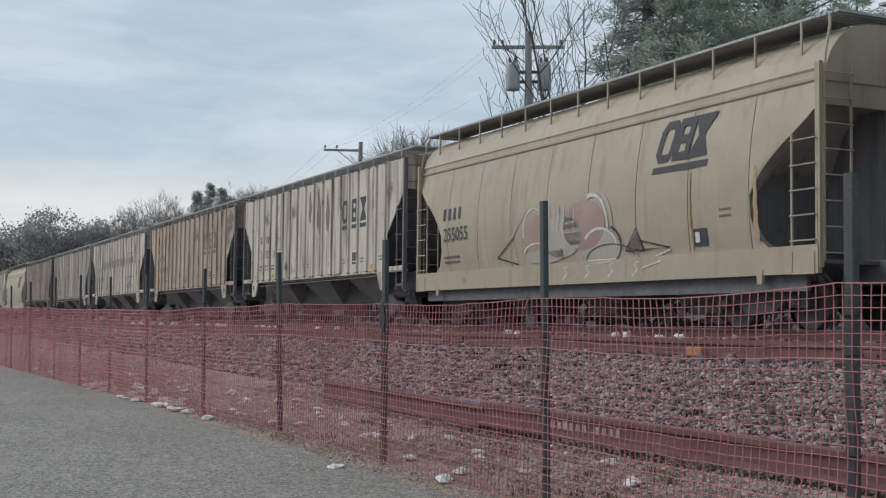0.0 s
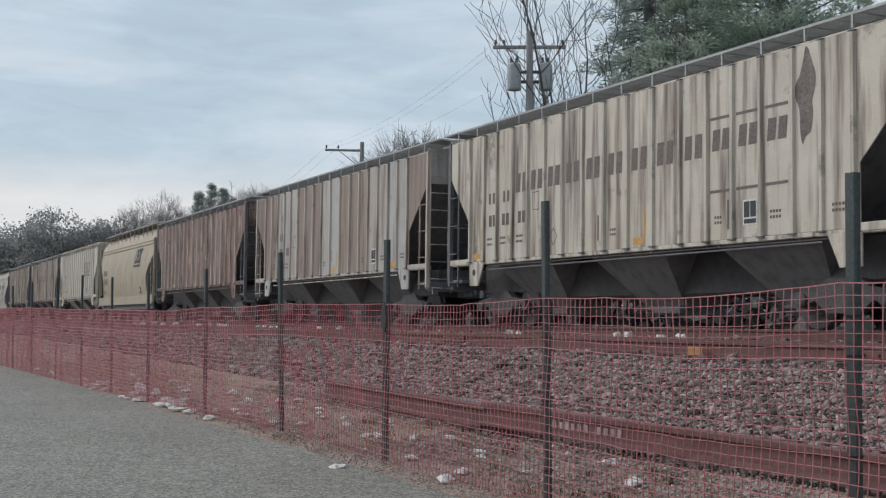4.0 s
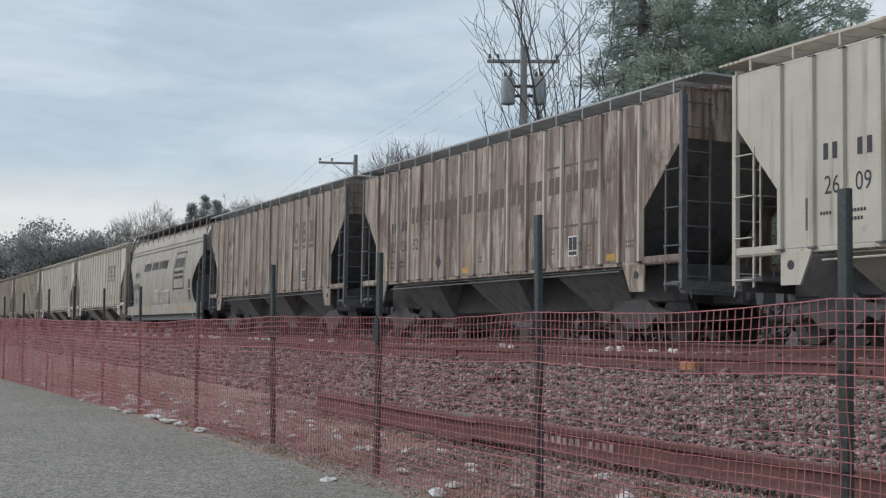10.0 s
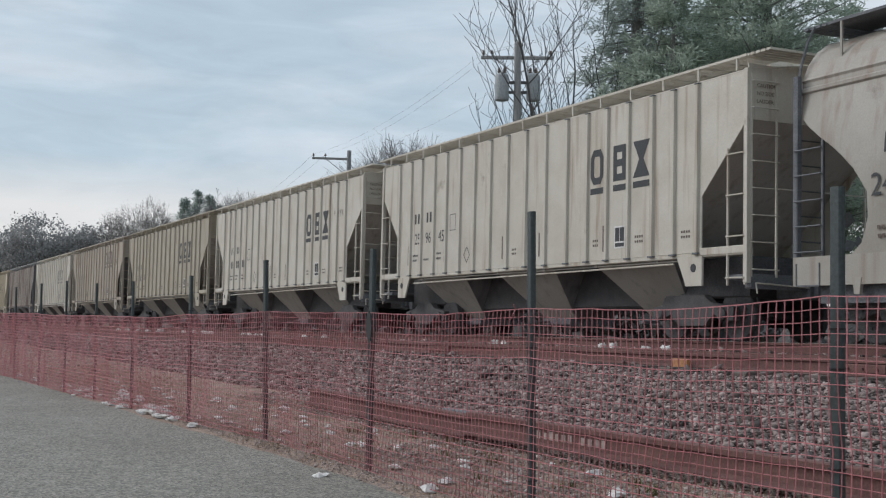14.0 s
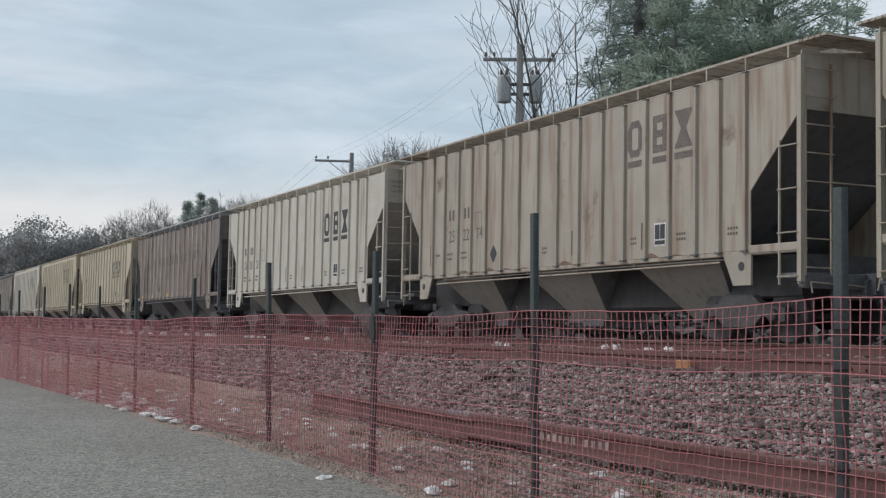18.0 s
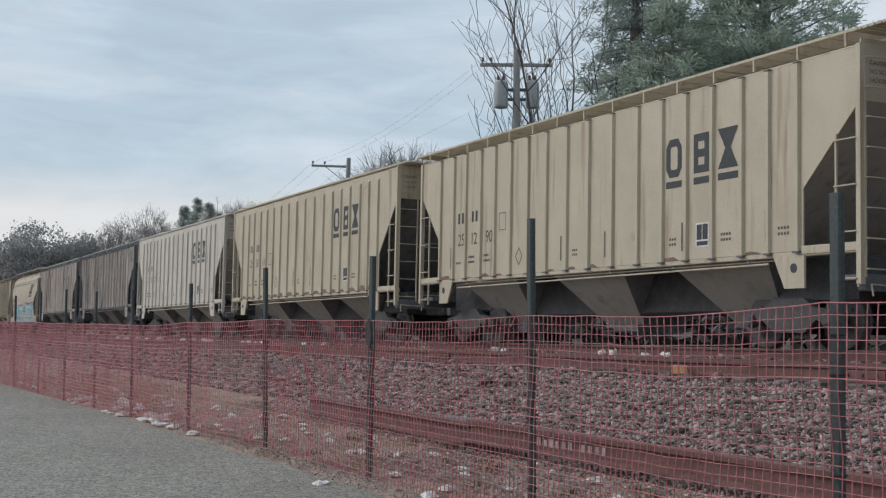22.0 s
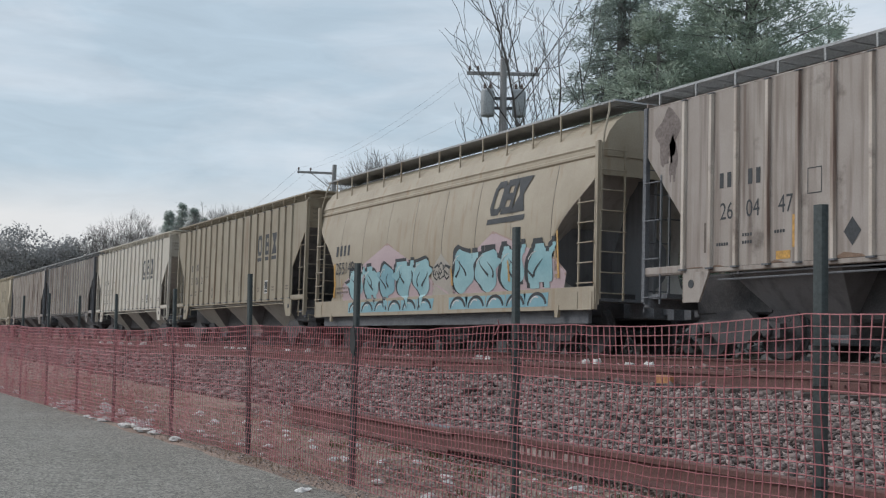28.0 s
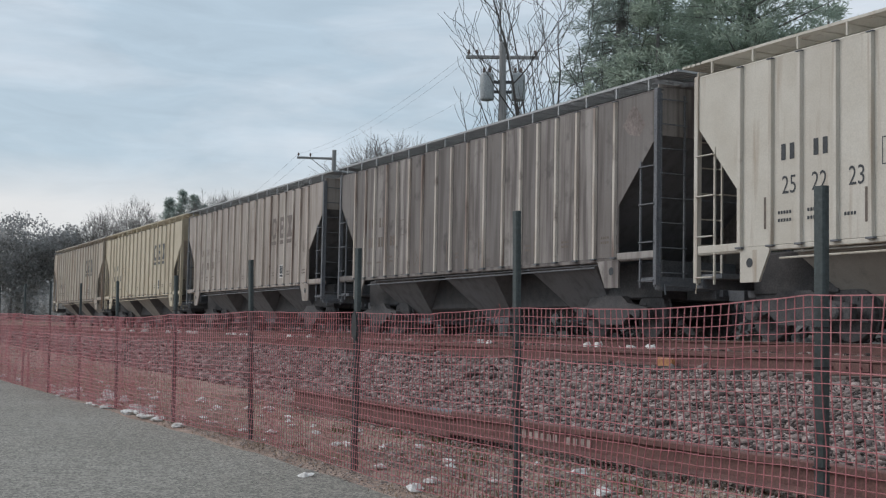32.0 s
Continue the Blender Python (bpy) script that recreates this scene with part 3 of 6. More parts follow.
def ladder(p0, p1, out_, w, z0, z1, n, r=0.013):
    """A ladder with its stiles at p0 and p1 (x, y) and n rungs that stand off."""
    b = Build()
    for p in (p0, p1):
        b.box(p[0] - 0.016, p[0] + 0.016, p[1] - 0.016, p[1] + 0.016, z0, z1)
    for i in range(n):
        z = z0 + 0.12 + (z1 - z0 - 0.24) * i / (n - 1)
        a, c = (p0[0] + out_[0], p0[1] + out_[1], z), (p1[0] + out_[0], p1[1] + out_[1], z)
        b.tube((p0[0], p0[1], z), a, r, n=5).tube(a, c, r, n=5).tube(c, (p1[0], p1[1], z), r, n=5)
    return b


def truck_specs():
    frame_loop = [(-1.15, 0.36), (-1.15, 0.58), (-0.55, 0.66), (-0.35, 0.80), (0.35, 0.80), (0.55, 0.66), (1.15, 0.58), (1.15, 0.36), (0.95, 0.34),
                  (0.62, 0.46), (0.35, 0.26), (-0.35, 0.26), (-0.62, 0.46), (-0.95, 0.34)]
    side = Build().plate(frame_loop, -0.07, 0.07).mesh("side_frame", TRUCK_IRON)
    b = Build()
    b.box(-0.2, 0.2, -1.0, 1.0, 0.42, 0.72, 0.03)
    bolster = b.mesh("bolster", TRUCK_IRON)
    b = Build()
    for k in (-0.1, 0.0, 0.1):
        b.lathe([(0.055, 0.30), (0.07, 0.34), (0.055, 0.38), (0.07, 0.42), (0.055, 0.46), (0.07, 0.50), (0.055, 0.56)], 8, "z", (k * 1.6, 0, 0))
    spring = b.mesh("spring_group", TRUCK_IRON)
    b = Build()
    for s in (-1, 1):
        b.lathe([(0.10, s * 0.83), (0.40, s * 0.825), (0.44, s * 0.82), (0.455, s * 0.80), (0.457, s * 0.72), (0.485, s * 0.70), (0.485, s * 0.68), (0.42, s * 0.675), (0.12, s * 0.70)], 22, "y")
    b.tube((0, -1.02, 0), (0, 1.02, 0), 0.08, n=10)
    for k in range(5):
        an = 6.28319 * k / 5
        for s in (-1, 1):
            b.tube((0.25 * math.cos(an), s * 0.825, 0.25 * math.sin(an)), (0.25 * math.cos(an), s * 0.838, 0.25 * math.sin(an)), 0.03, n=6)
    wheels = b.mesh("wheelset", TRUCK_IRON)
    cap = Build().lathe([(0.11, 0.0), (0.11, 0.05), (0.07, 0.075)], 10, "y").mesh("axle_cap", TRUCK_IRON)
    return side, bolster, spring, wheels, cap


SIDE_FRAME, BOLSTER, SPRINGS, WHEELSET, AXLE_CAP = truck_specs()
WHEELS = {-0.88: [], 0.88: []}


def add_trucks(car, centre):
    for s in (-1, 1):
        tr = part("truck", BOLSTER, None, car, at=pose(s * centre, 0, 0))
        for y in (-1.05, 1.05):
            part("side_frame", SIDE_FRAME, None, tr, at=pose(0, y, 0))
            part("spring_group", SPRINGS, None, tr, at=pose(0, y, 0))
        for x in (-0.88, 0.88):
            WHEELS[x].append(part("wheelset", WHEELSET, None, tr, at=pose(x, 0, 0.457)))
            part("axle_cap", AXLE_CAP, None, tr, at=pose(x, -1.12, 0.457, 0, 0, 180))


def dress(ob, material):
    """Gives one object its own finish on a shared mesh."""
    if not ob.data.materials:
        ob.data.materials.append(None)
    ob.material_slots[0].link = "OBJECT"
    ob.material_slots[0].material = material
    return ob


def make_ribbed(sill, eave, walk_z, rounded):
    """The pieces of a ribbed covered hopper: (name, mesh, finish, pose, label)."""
    S = []
    for mesh, x in side_panels(sill, eave):
        S.append(("side_panel", mesh, "body", pose(x, -(WIDE - 0.055), 0), ""))
    # the side turned away, in one piece
    away = Build()
    loop = [(-HALF, eave), (-HALF, eave - 0.78), (RIB_X[0] - 0.10, sill + 0.95), (RIB_X[0] - 0.10, sill), (RIB_X[-1] + 0.10, sill), (RIB_X[-1] + 0.10, sill + 0.95), (HALF, eave - 0.78), (HALF, eave)]
    away.plate(loop, WIDE - 0.067, WIDE - 0.043)
    for x in RIB_X:
        away.box(x - 0.045, x + 0.045, WIDE - 0.043, WIDE + 0.01, sill, eave - 0.03)
    S.append(("away_side", away.mesh("away_side"), "body", None, ""))
    rib_loop = [(-0.055, 0.0), (-0.032, -0.075), (0.032, -0.075), (0.055, 0.0)]
    n = len(rib_loop)
    vs = [(x, y, sill - 0.02) for x, y in rib_loop] + [(x, y, eave - (0.19 if rounded else 0.03)) for x, y in rib_loop] + [(x, y * (0.12 if rounded else 0.75), eave - (0.09 if rounded else 0.008)) for x, y in rib_loop]
    fs = [(i, i + 1, n + i + 1, n + i) for i in range(n - 1)] + [(n + i, n + i + 1, 2 * n + i + 1, 2 * n + i) for i in range(n - 1)] + [(3, 2, 1, 0), (0, n, 2 * n, 2 * n + 3, n + 3, 3)]
    rib = Build().add(vs, fs).mesh("side_post")
    for x in RIB_X:
        S.append(("side_post", rib, "rib", pose(x, -(WIDE - 0.067), 0), ""))
    if not rounded:
        cap = Build().box(-0.062, 0.062, -0.082, -0.012, eave - 0.010, eave + 0.006).mesh("post_cap")
        for x in RIB_X:
            S.append(("post_cap", cap, "dark", pose(x, -(WIDE - 0.067), 0), ""))
    foot = Build().box(-0.075, 0.075, -0.09, -0.012, sill - 0.03, sill - 0.002).mesh("post_foot")
    for x in RIB_X:
        S.append(("post_foot", foot, "dark", pose(x, -(WIDE - 0.067), 0), ""))
    # side sills, top chords
    for s in (-1, 1):
        y = s * (WIDE - 0.10)
        S.append(("side_sill", Build().box(-HALF, HALF, y - 0.06, y + 0.06, sill - 0.085, sill - 0.004, 0.012).mesh("side_sill"), "body", None, ""))
        S.append(("top_chord", Build().box(-HALF, HALF, y - 0.05, y + 0.065, eave, eave + 0.035, 0.008).mesh("top_chord"), "body", None, ""))
        pipe = Build()
        pipe.tube((-5.2, s * (WIDE - 0.10), sill - 0.12), (5.6, s * (WIDE - 0.10), sill - 0.12), 0.014, n=6)
        for k in range(6):
            pipe.box(-5 + 2 * k - 0.03, -5 + 2 * k + 0.03, s * (WIDE - 0.10) - 0.02, s * (WIDE - 0.10) + 0.02, sill - 0.135, sill - 0.08)
        S.append(("air_pipe", pipe.mesh("air_pipe"), "under", None, ""))
    # roof: gently pitched, with a long hatch down the middle
    S.append(("roof", Build().along([(-WIDE + 0.06, eave + 0.05), (0, eave + 0.24), (WIDE - 0.06, eave + 0.05), (0, eave + 0.14)], -HALF, HALF).mesh("roof"), "body", None, ""))
    for k in range(4):
        S.append(("hatch_cover", Build().box(-7.1 + 3.55 * k, -3.57 + 3.55 * k, -0.66, 0.66, eave + 0.08, min(eave + 0.385, walk_z + 0.07), 0.05).mesh("hatch_cover"), "body", None, ""))
    # end walls, slopes and corner posts
    for s in (-1, 1):
        S.append(("end_wall", Build().box(s * (HALF - 0.02) - 0.012, s * (HALF - 0.02) + 0.012, -WIDE + 0.06, WIDE - 0.06, eave - 0.80, eave + 0.12).mesh("end_wall"), "body", None, ""))
        sl = Build().add([(s * (HALF - 0.03), y, eave - 0.8) for y in (-WIDE + 0.07, WIDE - 0.07)] + [(s * (HALF - 2.85), y, 1.45) for y in (-WIDE + 0.07, WIDE - 0.07)]
                         + [(s * (HALF - 0.09), y, eave - 0.8) for y in (-WIDE + 0.07, WIDE - 0.07)] + [(s * (HALF - 2.91), y, 1.45) for y in (-WIDE + 0.07, WIDE - 0.07)],
                         [(0, 1, 3, 2), (4, 6, 7, 5), (0, 2, 6, 4), (1, 5, 7, 3), (0, 4, 5, 1), (2, 3, 7, 6)])
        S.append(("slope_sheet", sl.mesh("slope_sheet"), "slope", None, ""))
        for y in (-WIDE + 0.06, WIDE - 0.06):
            S.append(("corner_post", Build().box(s * (HALF - 0.03) - 0.045, s * (HALF - 0.03) + 0.045, y - 0.045, y + 0.045, 0.95, eave + 0.04, 0.01).mesh("corner_post"), "iron", None, ""))
            ya = y + (-0.015 if y < 0 else 0.015)
            S.append(("side_ladder", ladder((s * (HALF - 0.06), ya), (s * (HALF - 0.50), ya), (0, -0.05 if y < 0 else 0.05), 0.4, 0.92, 3.20, 4).mesh("side_ladder"), "iron", None, ""))
            if s > 0 and y < 0:
                S.append(("air_pipe", Build().tube((-5.5, y * 0.985, sill - 0.21), (5.5, y * 0.985, sill - 0.17), 0.017, n=6).mesh("air_pipe"), "iron", None, ""))
            S.append(("jacking_plate", Build().plate([(s * 5.66, sill - 0.06), (s * 6.36, sill - 0.06), (s * 6.36, sill - 0.57), (s * 5.92, sill - 0.57)], y * 1.01 - 0.02, y * 1.01 + 0.02).mesh("jacking_plate"), "body", None, ""))
            S.append(("jacking_eye", Build().lathe([(0.075, -0.026), (0.085, 0.026)], 12, "y", (s * 6.13, y * 1.01, sill - 0.26)).mesh("jacking_eye"), "pit", None, ""))
            S.append(("sill_end", Build().box(min(s * 6.3, s * (HALF - 0.08)), max(s * 6.3, s * (HALF - 0.08)), y - 0.035, y + 0.035, sill - 0.06, sill + 0.07, 0.01).mesh("sill_end"), "body", None, ""))
        xe = s * (HALF + 0.02)
        S.append(("end_ladder", ladder((xe, -WIDE + 0.10), (xe, -WIDE + 0.62), (s * 0.07, 0), 0.4, 1.05, eave - 0.05, 8).mesh("end_ladder"), "iron", None, ""))
        S.append(("end_platform", Build().box(s * (HALF - 0.3) - 0.32, s * (HALF - 0.3) + 0.32, -WIDE + 0.1, WIDE - 0.1, 1.02, 1.10).mesh("end_platform"), "dark", None, ""))
        S.append(("end_sill", Build().box(s * (HALF - 0.05) - 0.08, s * (HALF - 0.05) + 0.08, -WIDE + 0.1, WIDE - 0.1, 0.86, 1.02, 0.02).mesh("end_sill"), "dark", None, ""))
        S.append(("body_bolster", Build().box(min(s * 4.9, s * 6.8), max(s * 4.9, s * 6.8), -0.85, 0.85, 0.74, sill - 0.05, 0.04).mesh("body_bolster"), "grease_shade", None, ""))
        # shear panel between the bolster and the end, and a grab bar across the end
        S.append(("draft_box", Build().box(s * 6.0, s * (HALF + 0.1), -0.28, 0.28, 0.72, 1.02, 0.03) if s > 0 else Build().box(-HALF - 0.1, -6.0, -0.28, 0.28, 0.72, 1.02, 0.03), "dark", None, ""))
        S.append(("grab_bar", Build().tube((xe + s * 0.05, -WIDE + 0.62, 2.5), (xe + s * 0.05, WIDE - 0.2, 2.5), 0.016, n=5).mesh("grab_bar"), "iron", None, ""))
        S.append(("uncoupling_lever", Build().tube((xe + s * 0.06, -WIDE + 0.15, 0.95), (xe + s * 0.06, -0.1, 0.90), 0.014, n=5).tube((xe + s * 0.06, -WIDE + 0.15, 0.95), (xe + s * 0.1, -WIDE + 0.15, 0.78), 0.014, n=5).mesh("uncoupling_lever"), "iron", None, ""))
    # hopper bays: three funnels, each with its outlet gate
    # added dark box between the bays: the recess's shade is put into its colour
    S.append(("inner_hopper", Build().box(-5.4, 5.4, -0.62, 0.62, 0.60, sill - 0.06, 0.05).mesh("inner_hopper"), "grease_shade", None, ""))
    for c in (-4.05, 0.05, 4.12):
        top, bot = 1.24, 0.62
        vs = [(c + sx * top, sy * (WIDE - 0.16), sill - 0.09) for sx in (-1, 1) for sy in (-1, 1)] + [(c + sx * bot, sy * 0.46, 0.42) for sx in (-1, 1) for sy in (-1, 1)]
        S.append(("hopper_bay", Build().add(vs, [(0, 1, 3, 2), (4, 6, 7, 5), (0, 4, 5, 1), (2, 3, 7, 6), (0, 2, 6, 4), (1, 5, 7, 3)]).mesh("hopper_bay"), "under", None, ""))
        # end slopes of the bay: their shade is put into a darker finish
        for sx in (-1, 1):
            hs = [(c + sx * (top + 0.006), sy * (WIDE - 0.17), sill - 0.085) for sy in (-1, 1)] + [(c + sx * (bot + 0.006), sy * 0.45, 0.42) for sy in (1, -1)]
            S.append(("hopper_slope", Build().add(hs + [(x - sx * 0.004, y, z) for x, y, z in hs], [(0, 1, 2, 3), (4, 7, 6, 5), (0, 4, 5, 1), (1, 5, 6, 2), (2, 6, 7, 3), (3, 7, 4, 0)]).mesh("hopper_slope"), "shade_dark", None, ""))
        S.append(("outlet_gate", Build().box(c - 0.55, c + 0.55, -0.56, 0.56, 0.26, 0.42, 0.03).tube((c - 0.3, -0.95, 0.33), (c - 0.3, 0.95, 0.33), 0.03).mesh("outlet_gate"), "dark", None, ""))
    S.append(("centre_sill", Build().box(-HALF - 0.2, HALF + 0.2, -0.2, 0.2, 0.78, 1.12).mesh("centre_sill"), "dark", None, ""))
    for s in (-1, 1):
        # coupler reaching to half the gap
        cp = Build().box(min(s * 7.5, s * 8.0), max(s * 7.5, s * 8.0), -0.09, 0.09, 0.78, 0.96, 0.03)
        cp.plate([(s * 7.86, 0.70), (s * 8.06, 0.70), (s * 8.06, 1.03), (s * 7.86, 1.03)], -0.17, 0.10)
        S.append(("coupler", cp.mesh("coupler"), "dark", None, ""))
        hose = Build().pipe([(s * (7.5 + 0.55 * k / 6), 0.34 - 0.25 * k / 6, 0.86 - 0.42 * math.sin(math.pi * 0.62 * k / 6)) for k in range(7)], 0.024, 6)
        S.append(("air_hose", hose.mesh("air_hose"), "dark", None, ""))
    walkway(S, HALF, WIDE - 0.1, eave + 0.07, walk_z, slats=True)
    return S


def walkway(S, half, y0, z0, z1, n=15, inset=0.0, wide=0.72, slats=False):
    """Running boards along both roof edges on posts, and across both ends."""
    board = Build()
    if slats:
        for k in range(17):
            y = wide * (k / 16 - 0.5)
            board.box(-half + 0.1, half - 0.1, y - 0.012, y + 0.012, -0.012, 0.012)
        for k in range(29):
            x = (half - 0.2) * (k / 14 - 1)
            board.box(x - 0.02, x + 0.02, -wide / 2, wide / 2, -0.019, -0.0155)
    else:
        board.box(-half + 0.1, half - 0.1, -wide / 2, wide / 2, -0.02, 0.02)
    board = board.mesh("running_board")
    rim = Build().box(-half + 0.1, half - 0.1, -0.013, 0.013, -0.022, 0.022).mesh("walk_rim")
    post = Build().box(-0.018, 0.018, -0.015, 0.015, z0 - 0.02, z1 - 0.02).mesh("walk_post")
    for s in (-1, 1):
        S.append(("running_board", board, "walk", pose(0, s * (y0 - wide / 2 - 0.02), z1), ""))
        S.append(("walk_rim", rim, "walk", pose(0, s * y0, z1), ""))
        stand = [-half + 0.35 + (2 * half - 0.7) * i / (n - 1) for i in range(n)]
        if s < 0:
            for x in stand:
                S.append(("walk_post", post, "stand", pose(x, -(y0 - inset), 0), ""))
        else:
            away = Build()
            for x in stand:
                away.box(x - 0.018, x + 0.018, y0 - inset - 0.015, y0 - inset + 0.015, z0 - 0.02, z1 - 0.02)
            S.append(("away_walk_posts", away.mesh("away_walk_posts"), "walk", None, ""))
        e = Build()
        for k in range(5):
            e.box(s * (half - 0.1 + 0.13 * k) - 0.05, s * (half - 0.1 + 0.13 * k) + 0.05, -y0, y0, z1 - 0.02, z1 + 0.02)
        S.append(("end_walk", e.mesh("end_walk"), "walk", None, ""))


# the rounded cars: height above the rail, half width
FLOW = [(1.27, 1.50), (1.60, 1.545), (1.95, 1.575), (2.35, 1.585), (2.75, 1.565), (3.15, 1.52), (3.50, 1.46), (3.82, 1.395)]
FLOW_TOP = [(3.82, 1.395), (3.85, 1.425), (3.90, 1.425), (3.93, 1.38), (4.00, 1.375), (4.04, 1.395), (4.08, 1.36), (4.30, 1.27), (4.52, 1.10), (4.68, 0.88), (4.77, 0.55), (4.80, 0.0)]


def flow_y(z):
    return float(np.interp(z, [p[0] for p in FLOW], [p[1] for p in FLOW])) if z > 1.29 else 1.50


def flow_end(z):
    """How far the side sheet reaches towards the car's end at a height."""
    return float(np.interp(z, [1.27, 1.45, 1.75, 2.2, 2.6, 2.9, 3.2, 3.45, 3.82], [6.30, 6.05, 5.88, 5.88, 6.20, 6.58, 7.05, 7.34, 7.40]))


def make_flow():
    S = []
    seams = [-6.9, -5.5, -3.9, -2.3, -0.7, 0.93, 2.6, 4.2, 5.85, 6.9]
    zs = [1.27 + (3.82 - 1.27) * k / 14 for k in range(15)]
    for i in range(len(seams) - 1):
        first, last = i == 0, i == len(seams) - 2
        rows = []
        for z in zs:
            a = -flow_end(z) if first else seams[i] + 0.009
            c = flow_end(z) if last else seams[i + 1] - 0.009
            cols = []
            for k in range(7):
                u = k / 6
                bulge = 0.016 * (1 - (2 * u - 1) ** 4) * math.sin(math.pi * (z - 1.27) / 2.55)
                cols.append((a + (c - a) * u, -(flow_y(z) + bulge), z))
            rows.append(cols)
        for s in (-1, 1):
            S.append(("side_sheet", Build().grid([[(x, -s * y, z) for x, y, z in r] for r in rows]).mesh("side_sheet", None, True), "body", None, ""))
    # inner shell that closes the seams and the end slopes
    rows = []
    for z in zs:
        e = flow_end(z) - 0.02
        rows.append([(-e + 2 * e * k / 12, -(flow_y(z) - 0.02), z) for k in range(13)])
    for s in (-1, 1):
        S.append(("inner_shell", Build().grid([[(x, -s * y, z) for x, y, z in r] for r in rows]).mesh("inner_shell"), "shade_dark", None, ""))
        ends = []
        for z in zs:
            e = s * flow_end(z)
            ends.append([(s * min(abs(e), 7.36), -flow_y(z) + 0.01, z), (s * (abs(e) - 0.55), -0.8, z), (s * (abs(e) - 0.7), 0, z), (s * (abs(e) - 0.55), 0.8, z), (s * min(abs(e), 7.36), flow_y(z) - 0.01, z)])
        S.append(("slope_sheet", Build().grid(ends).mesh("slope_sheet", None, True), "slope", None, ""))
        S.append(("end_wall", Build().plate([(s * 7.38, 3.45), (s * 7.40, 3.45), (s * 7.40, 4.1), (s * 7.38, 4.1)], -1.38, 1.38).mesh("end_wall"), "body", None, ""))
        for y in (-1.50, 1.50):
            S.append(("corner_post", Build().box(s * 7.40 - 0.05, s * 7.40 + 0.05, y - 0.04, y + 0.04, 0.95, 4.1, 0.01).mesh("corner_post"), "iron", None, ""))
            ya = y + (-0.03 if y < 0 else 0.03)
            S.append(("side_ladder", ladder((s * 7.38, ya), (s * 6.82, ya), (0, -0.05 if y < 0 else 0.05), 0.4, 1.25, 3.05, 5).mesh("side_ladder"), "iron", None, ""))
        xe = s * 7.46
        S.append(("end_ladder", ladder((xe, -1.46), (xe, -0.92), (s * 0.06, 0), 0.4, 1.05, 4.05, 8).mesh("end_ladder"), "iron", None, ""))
        S.append(("end_bulkhead", Build().box(s * 5.75 - 0.02, s * 5.75 + 0.02, -1.34, 1.34, 1.0, 2.55).mesh("end_bulkhead"), "shade_dark", None, ""))
        S.append(("end_web", Build().plate([(s * 5.3, 1.0), (s * 7.2, 1.0), (s * 7.2, 3.5), (s * 6.5, 3.5)], -0.03, 0.03).mesh("end_web"), "shade_dark", None, ""))
        S.append(("body_bolster", Build().box(min(s * 4.9, s * 6.6), max(s * 4.9, s * 6.6), -0.85, 0.85, 0.74, 1.22, 0.04).mesh("body_bolster"), "grease_shade", None, ""))
        S.append(("end_platform", Build().box(s * 7.1 - 0.3, s * 7.1 + 0.3, -1.4, 1.4, 1.02, 1.08).mesh("end_platform"), "dark", None, ""))
        S.append(("grab_pipe", Build().pipe([(s * 7.34, -1.22, 4.88), (s * 7.41, -1.28, 4.68), (s * 7.44, -1.40, 4.25), (s * 7.45, -1.44, 3.9), (s * 7.45, -1.44, 2.7)], 0.022, 6).mesh("grab_pipe"), "iron", None, ""))
        S.append(("stub_sill", Build().box(min(s * 5.2, s * 7.6), max(s * 5.2, s * 7.6), -0.3, 0.3, 0.72, 1.1, 0.03).mesh("stub_sill"), "dark", None, ""))
        cp = Build().box(min(s * 7.5, s * 8.0), max(s * 7.5, s * 8.0), -0.09, 0.09, 0.78, 0.96, 0.03)
        cp.plate([(s * 7.86, 0.70), (s * 8.06, 0.70), (s * 8.06, 1.03), (s * 7.86, 1.03)], -0.17, 0.10)
        S.append(("coupler", cp.mesh("coupler"), "dark", None, ""))
        S.append(("step", Build().tube((s * 6.85, -1.56, 1.2), (s * 6.85, -1.56, 0.86), 0.016, n=5).tube((s * 7.35, -1.56, 1.2), (s * 7.35, -1.56, 0.86), 0.016, n=5).tube((s * 6.85, -1.56, 0.86), (s * 7.35, -1.56, 0.86), 0.016, n=5).mesh("step"), "iron", None, ""))
        S.append(("jacking_lug", Build().plate([(s * 6.0, 0.96), (s * 6.18, 0.96), (s * 6.14, 0.72), (s * 6.04, 0.72)], -1.57, -1.51).mesh("jacking_lug"), "body", None, ""))
    for s in (-1, 1):
        y = s * 1.52
        S.append(("side_sill", Build().along([(y - 0.04, 0.86), (y + 0.04, 0.86), (y + 0.04, 1.26), (y + 0.01, 1.30), (y - 0.04, 1.30)], -7.42, 7.42).mesh("side_sill"), "body", None, ""))
        S.append(("lower_rail", Build().box(-7.0, 7.0, s * 1.36 - 0.04, s * 1.36 + 0.04, 0.60, 0.98).mesh("lower_rail"), "dark", None, ""))
    loop = [(-y, z) for z, y in FLOW_TOP] + [(y, z) for z, y in FLOW_TOP[::-1][1:]]
    S.append(("roof", Build().along(loop, -7.42, 7.42).mesh("roof"), "body", None, ""))
    for k in range(4):
        S.append(("hatch_cover", Build().box(-7.0 + 3.5 * k, -3.52 + 3.5 * k, -0.42, 0.42, 4.70, 4.84, 0.04).mesh("hatch_cover"), "body", None, ""))
